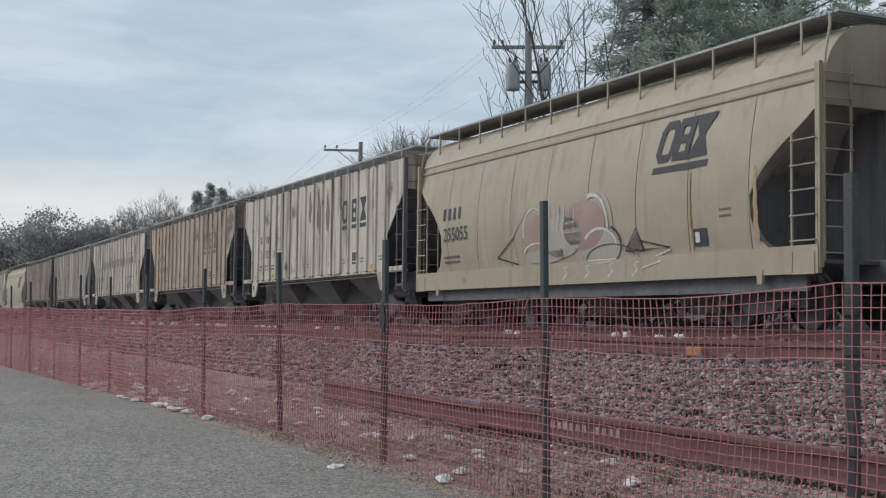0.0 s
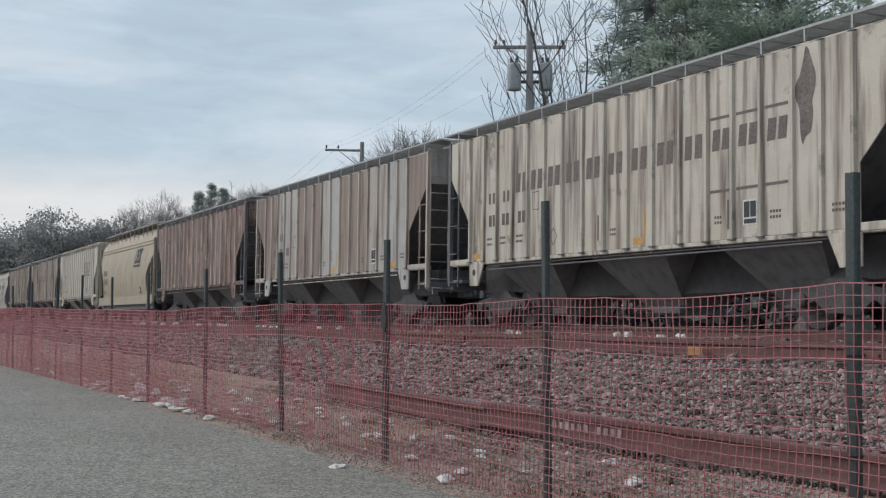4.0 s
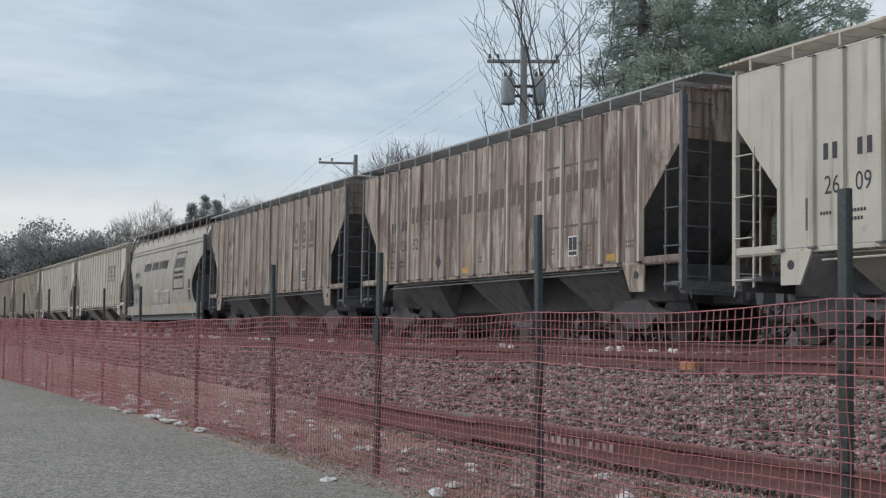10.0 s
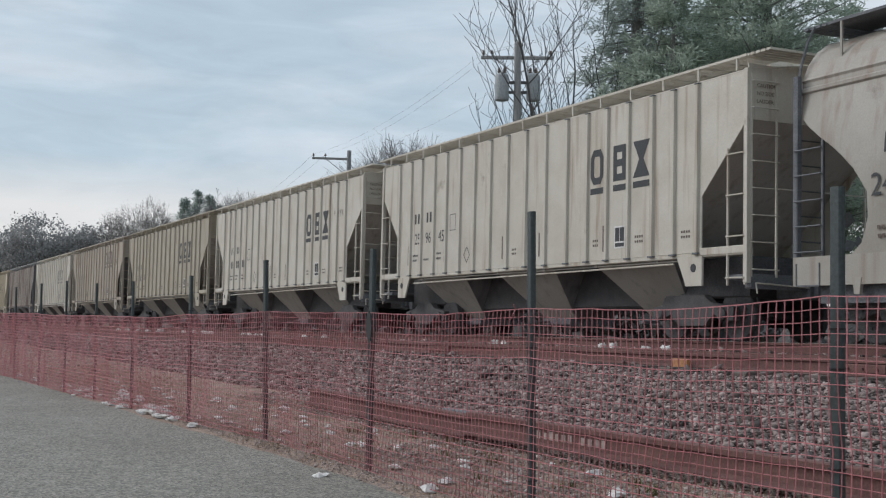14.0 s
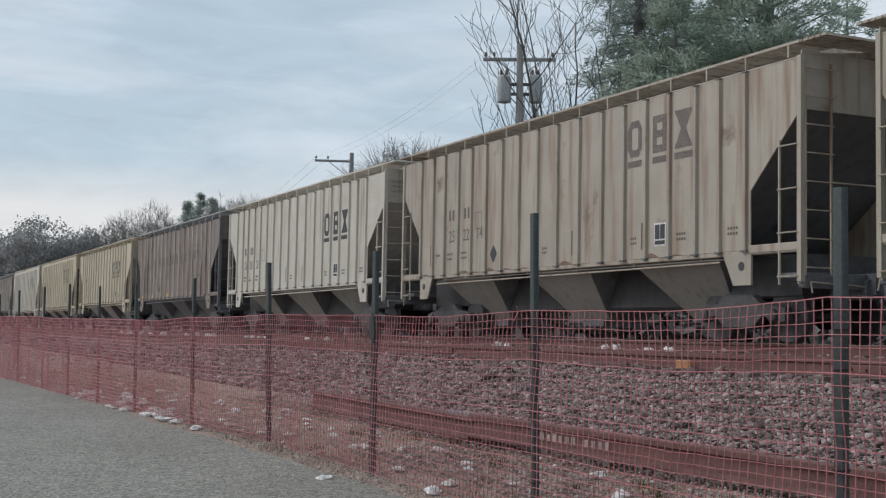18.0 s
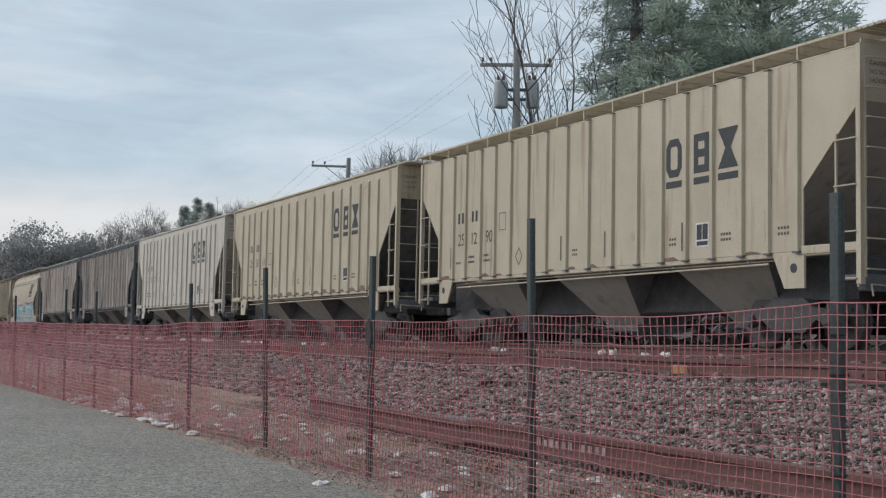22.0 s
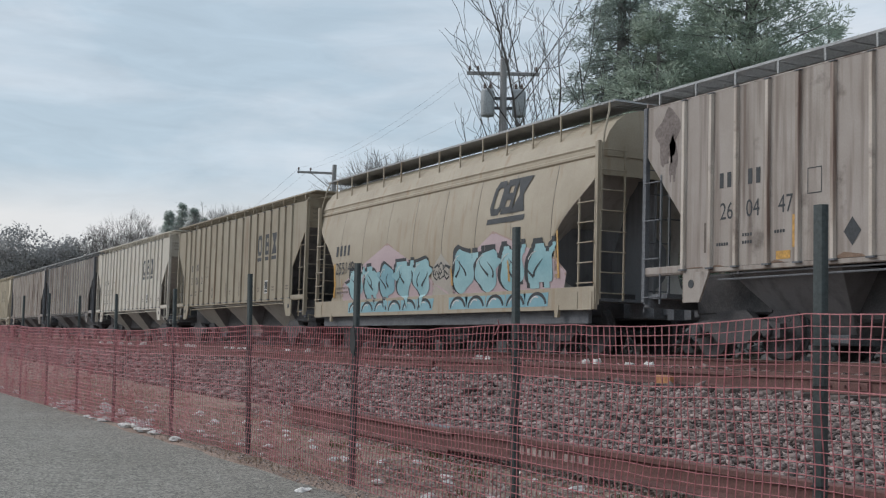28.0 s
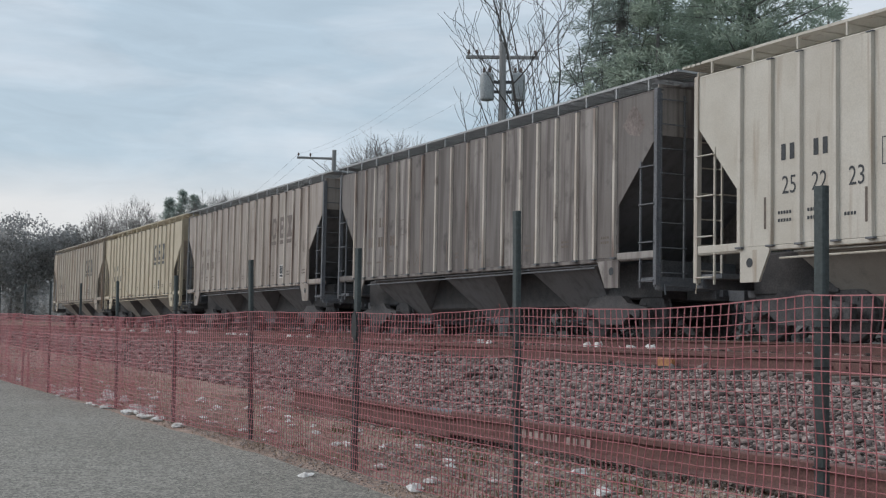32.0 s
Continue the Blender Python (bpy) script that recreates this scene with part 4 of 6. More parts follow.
    for c in (-3.4, 0.0, 3.4):
        vs = [(c + sx * 1.6, sy * 1.2, 1.2) for sx in (-1, 1) for sy in (-1, 1)] + [(c + sx * 0.5, sy * 0.5, 0.42) for sx in (-1, 1) for sy in (-1, 1)]
        S.append(("hopper_bay", Build().add(vs, [(0, 1, 3, 2), (4, 6, 7, 5), (0, 4, 5, 1), (2, 3, 7, 6), (0, 2, 6, 4), (1, 5, 7, 3)]).mesh("hopper_bay"), "dark", None, ""))
        S.append(("outlet_gate", Build().box(c - 0.5, c + 0.5, -0.6, 0.6, 0.26, 0.42, 0.03).mesh("outlet_gate"), "dark", None, ""))
    walkway(S, 7.08, 1.24, 4.20, 4.89, 13, wide=0.82)
    return S


PIECES = {"ribbed": make_ribbed(*LOW, False), "tall": make_ribbed(*TALL, True), "flow": make_flow()}
CARS = []
# middle of each car at the start
CENTRE = dict(zip(range(-1, 29), (-5.35, -21.92, -37.78, -54.08, -70.51, -86.86, -103.39, -119.09, -135.07, -151.51, -167.91, -184.00, -200.07, -216.54, -232.75,
                                  -249.36, -265.66, -282.04, -298.53, -315.08, -331.42, -347.55, -364.11, -380.55, -396.53, -413.13, -429.25, -445.59, -461.69, -477.59)))


# panels of the patched car from which the grey coat has gone
BARE_PANELS = {4: (0, 1, 5, 6, 7, 10, 11, 12, 17, 18)}


def make_car(i, kind, body, iron, under, slope, label, rib=None, walk_mat=None):
    car = thing("covered_hopper_car", label, "freight car", pose(CENTRE[i], TRACK_Y, RAIL_Z), "cars of the freight train")
    finish = {"body": body, "rib": rib or body, "iron": iron, "under": under, "slope": slope, "dark": IRON_DARK, "grease_shade": TRUCK_IRON, "stand": body if kind == "flow" else walk_mat or iron, "shade_dark": UNDER_DARK, "pit": MARK_BLACK, "walk": walk_mat or iron}
    count = 0
    for name, mesh, fin, at, lab in PIECES[kind]:
        if isinstance(mesh, Build):
            mesh = mesh.mesh(name)
        ob = part(name, mesh, None, car, lab, at=at)
        if name in ("away_side", "away_walk_posts"):
            ob["kind"] = "stuff"
        dress(ob, finish[fin])
        if name == "side_panel":
            if count in BARE_PANELS.get(i, ()):
                dress(ob, ROSE_BROWN)
            count += 1
    add_trucks(car, 5.55)
    CARS.append(car)
    return car


R_, T_, F_ = "ribbed", "tall", "flow"
TRAIN = [
    (-1, R_, BROWN_RUST, IRON_DARK, UNDER_DARK, UNDER_DARK, "rusty brown ribbed covered hopper car, rolling"),
    (0, F_, FLOW_TAN, FLOW_TAN, UNDER_DARK, SLOPE_PALE, "pale tan rounded covered hopper car with red graffiti"),
    (1, R_, CREAM_RUSTED, IRON_DARK, UNDER_DARK, UNDER_DARK, "cream ribbed covered hopper car with dark rust streaks"),
    (2, R_, TAN_WORN, IRON_DARK, UNDER_DARK, UNDER_DARK, "worn tan ribbed covered hopper car with faded lettering"),
    (3, R_, CREAM_RUSTED, IRON_DARK, UNDER_DARK, UNDER_DARK, "dirty cream ribbed covered hopper car with ghosted lettering"),
    (4, R_, GREY_PATCHED, RIB_PALE, UNDER_DARK, UNDER_DARK, "grey and brown patched ribbed covered hopper car"),
    (5, R_, BROWN_DEEP, IRON_DARK, UNDER_DARK, UNDER_DARK, "deep rust-brown ribbed covered hopper car"),
    (6, F_, FLOW_TAN, FLOW_TAN, UNDER_DARK, SLOPE_PALE, "clean pale tan rounded covered hopper car"),
    (7, R_, CREAM, CREAM, UNDER_LIGHT, SLOPE_PALE, "clean cream ribbed covered hopper car"),
    (8, R_, BROWN_RUST, IRON_DARK, UNDER_DARK, UNDER_DARK, "brown rusted ribbed covered hopper car with long faded lettering"),
    (9, R_, TAN_DARK, IRON_DARK, UNDER_DARK, UNDER_DARK, "brownish worn ribbed covered hopper car"),
    (10, F_, FLOW_GREY, IRON_DARK, UNDER_DARK, UNDER_DARK, "pale grey rounded covered hopper car with framed emblem and white graffiti"),
    (11, R_, CREAM, CREAM, UNDER_LIGHT, SLOPE_PALE, "clean cream ribbed covered hopper car with grey lettering"),
    (12, R_, CREAM, CREAM, UNDER_LIGHT, SLOPE_PALE, "cream ribbed covered hopper car with scrawls near its end"),
    (13, R_, CREAM_DULL, CREAM_DULL, UNDER_LIGHT, SLOPE_PALE, "yellowed cream ribbed covered hopper car"),
    (14, R_, CREAM_WORN, CREAM_WORN, UNDER_LIGHT, UNDER_DARK, "worn cream ribbed covered hopper car with patched lettering"),
    (15, R_, CREAM, CREAM, UNDER_LIGHT, SLOPE_PALE, "cream ribbed covered hopper car, lightly soiled"),
    (16, R_, GREY_GRIMY, IRON_DARK, UNDER_DARK, UNDER_DARK, "brown and grey grimy ribbed covered hopper car with long lettering"),
    (17, R_, CREAM_YELLOW, CREAM_YELLOW, UNDER_LIGHT, SLOPE_PALE, "yellowish cream ribbed covered hopper car"),
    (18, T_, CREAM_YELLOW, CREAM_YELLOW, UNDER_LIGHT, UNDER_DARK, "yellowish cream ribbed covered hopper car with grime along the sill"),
    (19, T_, CREAM, CREAM, UNDER_LIGHT, SLOPE_PALE, "pale cream ribbed covered hopper car"),
    (20, R_, GREY_DARK, IRON_DARK, UNDER_DARK, UNDER_DARK, "sooty dark grey ribbed covered hopper car"),
    (21, R_, GREY_BEIGE, IRON_DARK, UNDER_DARK, UNDER_DARK, "grey-beige streaked ribbed covered hopper car"),
    (22, F_, FLOW_TAN, FLOW_TAN, UNDER_DARK, SLOPE_PALE, "pale tan rounded covered hopper car with large aqua graffiti"),
    (23, R_, TAN, TAN, UNDER_LIGHT, UNDER_DARK, "tan ribbed covered hopper car"),
    (24, R_, CREAM, CREAM, UNDER_LIGHT, SLOPE_PALE, "clean cream ribbed covered hopper car"),
    (25, R_, GREY_DARK, IRON_DARK, UNDER_DARK, UNDER_DARK, "dark grey grimy ribbed covered hopper car"),
    (26, R_, GREY_BEIGE, IRON_DARK, UNDER_DARK, UNDER_DARK, "soiled grey-brown ribbed covered hopper car"),
    (27, R_, CREAM_YELLOW, CREAM_YELLOW, UNDER_LIGHT, SLOPE_PALE, "yellowish cream ribbed covered hopper car"),
    (28, R_, CREAM_WORN, CREAM_WORN, UNDER_LIGHT, SLOPE_PALE, "cream ribbed covered hopper car, last of the train"),
]
BY_INDEX = {}
for row in TRAIN:
    # tan rounded cars: grey boards, the shade along the roof edge put into their colour
    BY_INDEX[row[0]] = make_car(*row, rib=RIB_PALE if row[2] in (BROWN_RUST, BROWN_DEEP, GREY_DARK, TAN_DARK, GREY_PATCHED, GREY_GRIMY, GREY_BEIGE) else None, walk_mat=GALVANISED if row[1] == R_ and row[3] in (IRON_DARK, RIB_PALE) or row[2] is FLOW_TAN else None)

# ---- lettering, emblems and spray paint on the car sides ----
FLAT_Y = WIDE - 0.055 + 0.012


def face_y(kind, z, off):
    """How far out the near side of a car lies at a height."""
    if kind == R_:
        return -(FLAT_Y + off)
    return -((1.56 if z < 1.28 else flow_y(z) + 0.017) + off)


def patch(b, kind, quad, off, nu=2, nv=4):
    """A four-cornered patch of (x, z), laid on the side of a car."""
    (ax, az), (bx, bz), (cx, cz), (dx, dz) = quad
    rows = []
    for j in range(nv + 1):
        v = j / nv
        row = []
        for i in range(nu + 1):
            u = i / nu
            x = (ax * (1 - u) + bx * u) * (1 - v) + (dx * (1 - u) + cx * u) * v
            z = (az * (1 - u) + bz * u) * (1 - v) + (dz * (1 - u) + cz * u) * v
            row.append((x, face_y(kind, z, off), z))
        rows.append(row)
    b.grid(rows)
    return b


def rect(x0, x1, z0, z1, slant=0.0, zref=None):
    zr = z0 if zref is None else zref
    return [(x0 + slant * (z0 - zr), z0), (x1 + slant * (z0 - zr), z0), (x1 + slant * (z1 - zr), z1), (x0 + slant * (z1 - zr), z1)]


# three plain emblem blocks, as quads in a unit square
RING = [((0.22, 0), (0.78, 0), (0.68, 0.2), (0.34, 0.2)), ((0, 0.22), (0.22, 0), (0.34, 0.2), (0.28, 0.28)), ((0, 0.22), (0.28, 0.28), (0.28, 0.72), (0, 0.78)), ((0, 0.78), (0.28, 0.72), (0.34, 0.8), (0.22, 1)),
        ((0.34, 0.8), (0.68, 0.8), (0.78, 1), (0.22, 1)), ((0.68, 0.8), (0.74, 0.72), (1, 0.78), (0.78, 1)), ((0.68, 0.2), (0.78, 0), (1, 0.22), (0.74, 0.28)), ((0.74, 0.28), (1, 0.22), (1, 0.78), (0.74, 0.72))]
BARRED = [((0, 0), (1, 0), (1, 0.2), (0, 0.2)), ((0, 0.4), (1, 0.4), (1, 0.6), (0, 0.6)), ((0, 0.8), (1, 0.8), (1, 1), (0, 1)), ((0, 0.2), (0.3, 0.2), (0.3, 0.4), (0, 0.4)), ((0.7, 0.2), (1, 0.2), (1, 0.4), (0.7, 0.4)),
          ((0, 0.6), (0.3, 0.6), (0.3, 0.8), (0, 0.8)), ((0.7, 0.6), (1, 0.6), (1, 0.8), (0.7, 0.8))]
GLASS = [((0, 0), (1, 0), (0.9, 0.16), (0.1, 0.16)), ((0.12, 0.16), (0.88, 0.16), (0.64, 0.5), (0.36, 0.5)), ((0.36, 0.5), (0.64, 0.5), (0.88, 0.84), (0.12, 0.84)), ((0.1, 0.84), (0.9, 0.84), (1, 1), (0, 1))]


def emblem(car, kind, material, cells, z0, z1, slant, under):
    for shape, (x0, x1) in zip((RING, BARRED, GLASS), cells):
        b = Build()
        for q in shape:
            m = [(x0 + (x1 - x0) * u + slant * (z1 - z0) * v, z0 + (z1 - z0) * v) for u, v in q]
            patch(b, kind, m, 0.004, 1, 3)
        part("emblem_block", b.mesh("emblem_block", material, False, True), material, car)
    for x0, x1 in under:
        part("emblem_underline", patch(Build(), kind, rect(x0, x1, z0 - 0.19, z0 - 0.07, slant), 0.004, 3, 2), material, car)


def write(car, name, words, size, x, z, y, material, squeeze=1.0):
    ob = part(name, TEXTS[(words, size)], None, car, at=pose(x, y, z) @ Matrix.Diagonal((squeeze, 1, 1, 1)))
    return dress(ob, material)


def bars(car, name, kind, material, x0, z0, n, w, h, step, slant=0.0, gaps=()):
    """A line of writing that cannot or may not be read: plain bars of its size."""
    if name == "data_line":
        b = Build()
        for k in range(n):
            patch(b, kind, rect(x0 + k * step, x0 + k * step + w, z0, z0 + h, slant), 0.004, 1, 2)
        part(name, b, material, car)["kind"] = "stuff"
        return
    for k in range(n):
        if k not in gaps:
            part(name, patch(Build(), kind, rect(x0 + k * step, x0 + k * step + w, z0, z0 + h, slant), 0.004, 1, 2), material, car)


TALL_CARS = (18, 19)


def panel_x(i):
    """The left edge of the flat field right of post i."""
    return RIB_X[i] + 0.085


def ribbed_marks(i, number, logo, mark, plate=True, tags=()):
    car, rnd = BY_INDEX[i], random.Random(900 + i)
    up = 0.22 if i in TALL_CARS else 0.0
    if logo:
        cells = [(2.83, 3.28), (3.62, 4.04), (4.28, 4.80)]
        rise = up + (0.42 if i == 14 else 0.0)
        emblem(car, R_, logo, cells, 2.98 + rise, 3.66 + rise, 0.0, cells)
    # the owner's mark above, then the number, two figures to a field
    n0 = 2 if i == 14 else 1
    for k, f in enumerate((n0, n0 + 1)):
        bars(car, "owner_mark", R_, mark, panel_x(f) + 0.13 + 0.06 * k, 2.79 + up, 2, 0.10, 0.25, 0.19)
    if number:
        for k in range(3):
            write(car, "car_number", number[2 * k:2 * k + 2], 0.40, panel_x(k + n0) + 0.14, 2.27 + up, -(FLAT_Y + 0.004), mark, 0.84)
    else:
        for k in range(3):
            bars(car, "car_number", R_, mark, panel_x(k + 1) + 0.14, 2.27, 2, 0.14, 0.26, 0.19)
    for k in (1, 2, 3):
        for z in (1.96, 1.84):
            if rnd.random() < 0.8:
                bars(car, "data_line", R_, mark, panel_x(k) + 0.06, z, rnd.choice((4, 5)), 0.045, 0.05, 0.062)
    if plate:
        b = patch(Build(), R_, rect(panel_x(13) + 0.17, panel_x(13) + 0.53, 1.70, 2.12), 0.004, 1, 1)
        p = part("data_plate", b, MARK_WHITE, car)
        for a, c, z0, z1 in ((0.20, 0.34, 1.83, 2.09), (0.36, 0.50, 1.83, 2.09), (0.20, 0.50, 1.73, 1.80)):
            part("plate_bar", patch(Build(), R_, rect(panel_x(13) + a, panel_x(13) + c, z0, z1), 0.008, 1, 1), MARK_BLACK, p)
    # hollow diamond sign
    xd, zd, b = panel_x(11 if i == 13 else 5) + 0.28, 1.88, Build()
    for (ax, az), (bx, bz) in (((-1, 0), (0, 1)), ((0, 1), (1, 0)), ((1, 0), (0, -1)), ((0, -1), (-1, 0))):
        o, q = 0.20, 0.165
        patch(b, R_, [(xd + ax * o * 0.8, zd + az * o), (xd + bx * o * 0.8, zd + bz * o), (xd + bx * q * 0.8, zd + bz * q), (xd + ax * q * 0.8, zd + az * q)], 0.004, 1, 1)
    if i in (1, 5, 8, 9, 14, 16, 21):
        part("diamond_sign", patch(Build(), R_, [(xd - 0.17, zd), (xd, zd - 0.21), (xd + 0.17, zd), (xd, zd + 0.21)], 0.004, 1, 1), MARK_BLACK, car)
    else:
        part("diamond_sign", b.mesh("diamond_sign", mark, False, True), mark, car)
    part("inspection_square", patch(patch(patch(patch(Build(), R_, rect(panel_x(4) + 0.1, panel_x(4) + 0.4, 2.88, 2.895), 0.004, 1, 1), R_, rect(panel_x(4) + 0.1, panel_x(4) + 0.4, 2.50, 2.515), 0.004, 1, 1), R_,
                                                rect(panel_x(4) + 0.1, panel_x(4) + 0.115, 2.515, 2.88), 0.004, 1, 1), R_, rect(panel_x(4) + 0.385, panel_x(4) + 0.4, 2.515, 2.88), 0.004, 1, 1), mark, car)
    for f, z in ((0, 1.75), (3, 1.72), (7, 1.70), (9, 1.68), (12, 1.66), (15, 1.70)):
        part("reflector_strip", patch(Build(), R_, rect(panel_x(f) + 0.46, panel_x(f) + 0.51, z, z + 0.5), 0.004, 1, 1), MARK_YELLOW if f in tags else MARK_FADED, car)
    for f, n in ((8, 3), (12, 3), (14, 4), (16, 4)):
        for k in range(2):
            bars(car, "data_line", R_, MARK_FADED, panel_x(f) + 0.12, 1.86 - 0.09 * k, n, 0.05, 0.045, 0.07)
    for f in tags:
        part("reflector", patch(Build(), R_, rect(panel_x(f) + 0.1, panel_x(f) + 0.42, 1.55, 1.68), 0.004, 1, 1), MARK_YELLOW, car)


def long_name(car, kind, material, x0, x1, z0, h, slant):
    """The old owner's name in a row of plain blocks: three words."""
    n = 20
    step = (x1 - x0) / n
    bars(car, "old_name", kind, material, x0, z0, n, step * 0.66, h, step, slant, (6, 12))


def framed_emblem(car, kind, material, x0, x1, z0, z1):
    b, t, s = Build(), 0.06, 0.05
    for r in ((x0, x1, z0, z0 + t), (x0, x1, z1 - t, z1), (x0, x0 + t, z0 + t, z1 - t), (x1 - t, x1, z0 + t, z1 - t)):
        patch(b, kind, rect(*r, s, z0), 0.004, 4, 4)
    f = part("emblem_frame", b.mesh("emblem_frame", material, False, True), material, car)
    w = (x1 - x0 - 0.35) / 5
    for k in range(5):
        part("frame_block", patch(Build(), kind, rect(x0 + 0.2 + k * w, x0 + 0.2 + k * w + w * 0.7, z0 + (z1 - z0) * 0.58, z0 + (z1 - z0) * 0.84, 0.2), 0.004, 1, 2), material, f)
    for z in (0.42, 0.28):
        b = Build()
        for k in range(12):
            patch(b, kind, rect(x0 + 0.22 + k * w * 0.41, x0 + 0.22 + k * w * 0.41 + w * 0.28, z0 + (z1 - z0) * z, z0 + (z1 - z0) * (z + 0.08)), 0.004, 1, 1)
        part("frame_lettering", b, material, f)


FADED_CARS, DARK_CARS = (2, 3, 4, 9, 14, 26), (-1, 5, 20, 25)
for i in sorted(BY_INDEX):
    if i in (0, 6, 10, 22):
        continue
    old = i in (3, 8, 16)
    logo = None if old or i == 4 or i in DARK_CARS else MARK_GHOST if i in (9, 14, 26) else MARK_FADED if i in FADED_CARS else MARK_BLACK
    ribbed_marks(i, NUMBERS.get(i, ""), logo, MARK_FADED if i in FADED_CARS + DARK_CARS else MARK_BLACK, i not in DARK_CARS, {1: (0, 3, 15), 3: (0, 9), 4: (9, 15), 8: (0, 7, 15), 16: (0, 3, 7), 21: (3, 9, 12), 2: (15,), 5: (3,)}.get(i, ()))
    if old:
        mat = MARK_FADED if i in (8, 16) else MARK_GHOST
        for k in range(9):
            f = 3 + k
            bars(BY_INDEX[i], "old_name", R_, mat, panel_x(f) + 0.03, 2.95, 2, 0.20, 0.42, 0.29, 0.06)
        for k in range(3):
            f = 12 + k
            part("emblem_frame", patch(patch(Build(), R_, rect(panel_x(f), panel_x(f) + 0.56, 2.30, 2.35), 0.004, 1, 1), R_, rect(panel_x(f), panel_x(f) + 0.56, 3.55, 3.60), 0.004, 1, 1), mat, BY_INDEX[i])
            bars(BY_INDEX[i], "frame_block", R_, mat, panel_x(f) + 0.05, 3.02, 2, 0.2, 0.36, 0.26, 0.1)
for i in (7, 11, 12, 15, 17, 18, 19, 23, 24):
    for k, words in enumerate(("CAUTION", "NO SIDE", "LADDER")):
        w = part("warning", TEXTS[(words, 0.13)], None, BY_INDEX[i], at=pose(HALF + 0.001, -WIDE + 0.22, (TALL if i in TALL_CARS else LOW)[1] - 0.26 - 0.13 * k, 0, 0, 90) @ Matrix.Scale(0.72, 4))
        dress(w, MARK_FADED)

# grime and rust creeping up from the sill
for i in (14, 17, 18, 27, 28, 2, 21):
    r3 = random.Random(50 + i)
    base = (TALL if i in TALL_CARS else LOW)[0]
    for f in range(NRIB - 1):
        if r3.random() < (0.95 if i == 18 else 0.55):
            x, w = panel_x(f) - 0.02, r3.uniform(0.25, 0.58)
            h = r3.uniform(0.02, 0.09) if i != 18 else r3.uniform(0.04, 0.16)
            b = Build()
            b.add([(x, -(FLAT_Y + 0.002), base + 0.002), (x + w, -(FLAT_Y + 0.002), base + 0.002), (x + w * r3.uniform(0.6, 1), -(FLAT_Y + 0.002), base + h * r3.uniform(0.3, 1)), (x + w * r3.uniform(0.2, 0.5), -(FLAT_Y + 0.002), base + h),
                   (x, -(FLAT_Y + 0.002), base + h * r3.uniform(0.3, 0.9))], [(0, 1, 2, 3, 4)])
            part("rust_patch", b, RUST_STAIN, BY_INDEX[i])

# the rounded cars
for i, number in FLOW_NUMBERS:
    car = BY_INDEX[i]
    bars(car, "owner_mark", F_, MARK_BLACK, -5.75 if i != 10 else -5.55, 2.55 if i != 10 else 2.70, 4, 0.14, 0.29, 0.28)
    write(car, "car_number", number, 0.47, -5.70 if i != 10 else -5.78, 2.04 if i != 10 else 2.10, -(flow_y(2.2) + 0.035), MARK_BLACK, 0.95)
    for k in range(2):
        bars(car, "data_line", F_, MARK_FADED, -5.7, 1.62 - 0.12 * k, 10, 0.06, 0.06, 0.085)
        bars(car, "data_line", F_, MARK_FADED, 5.1, 1.98 - 0.11 * k, 6, 0.03, 0.04, 0.055)
    xd, zd = 0.16, 1.92
    b = Build()
    for (ax, az), (bx, bz) in (((-1, 0), (0, 1)), ((0, 1), (1, 0)), ((1, 0), (0, -1)), ((0, -1), (-1, 0))):
        patch(b, F_, [(xd + ax * 0.2, zd + az * 0.26), (xd + bx * 0.2, zd + bz * 0.26), (xd + bx * 0.17, zd + bz * 0.22), (xd + ax * 0.17, zd + az * 0.22)], 0.004, 1, 1)
    if i == 6:
        part("diamond_sign", b.mesh("diamond_sign", MARK_FADED, False, True), MARK_FADED, car)
    if i == 22:
        part("reflector_strip", patch(Build(), F_, [(-6.02, 1.40), (-5.90, 1.40), (-5.74, 1.75), (-5.86, 1.75)], 0.005, 1, 2), MARK_YELLOW, car)
        part("reflector_strip", patch(Build(), F_, [(-5.86, 1.76), (-5.74, 1.76), (-5.75, 2.34), (-5.86, 2.34)], 0.005, 1, 3), MARK_YELLOW, car)
    if i != 10:
        d = -0.40 if i == 6 else 0.0
        emblem(car, F_, MARK_BLACK, ((3.16 + d, 3.70 + d), (3.68 + d, 4.16 + d), (4.12 + d, 4.72 + d)), 2.97, 3.72, 0.26, ((3.12 + d, 4.74 + d),))
        p = part("data_plate", patch(Build(), F_, rect(4.36, 4.73, 1.42, 1.72), 0.004, 1, 2), MARK_BLACK, car)
        part("plate_bar", patch(Build(), F_, rect(4.41, 4.53, 1.48, 1.66), 0.008, 1, 2), MARK_WHITE, p)
    else:
        long_name(car, F_, MARK_BLACK, -3.66, 1.30, 2.96, 0.38, 0.12)
        framed_emblem(car, F_, MARK_BLACK, 2.52, 4.46, 1.93, 3.57)
        p = part("data_plate", patch(Build(), F_, rect(5.30, 5.58, 1.45, 2.3), 0.004, 1, 2), MARK_BLACK, car)
        part("plate_bar", patch(Build(), F_, rect(5.32, 5.56, 1.88, 1.93), 0.008, 1, 1), MARK_WHITE, p)
        for x in (-4.9, -3.4, 5.0, 3.9):
            part("reflector", patch(Build(), F_, rect(x, x + 0.3, 1.02, 1.18), 0.004, 1, 1), MARK_YELLOW, car)


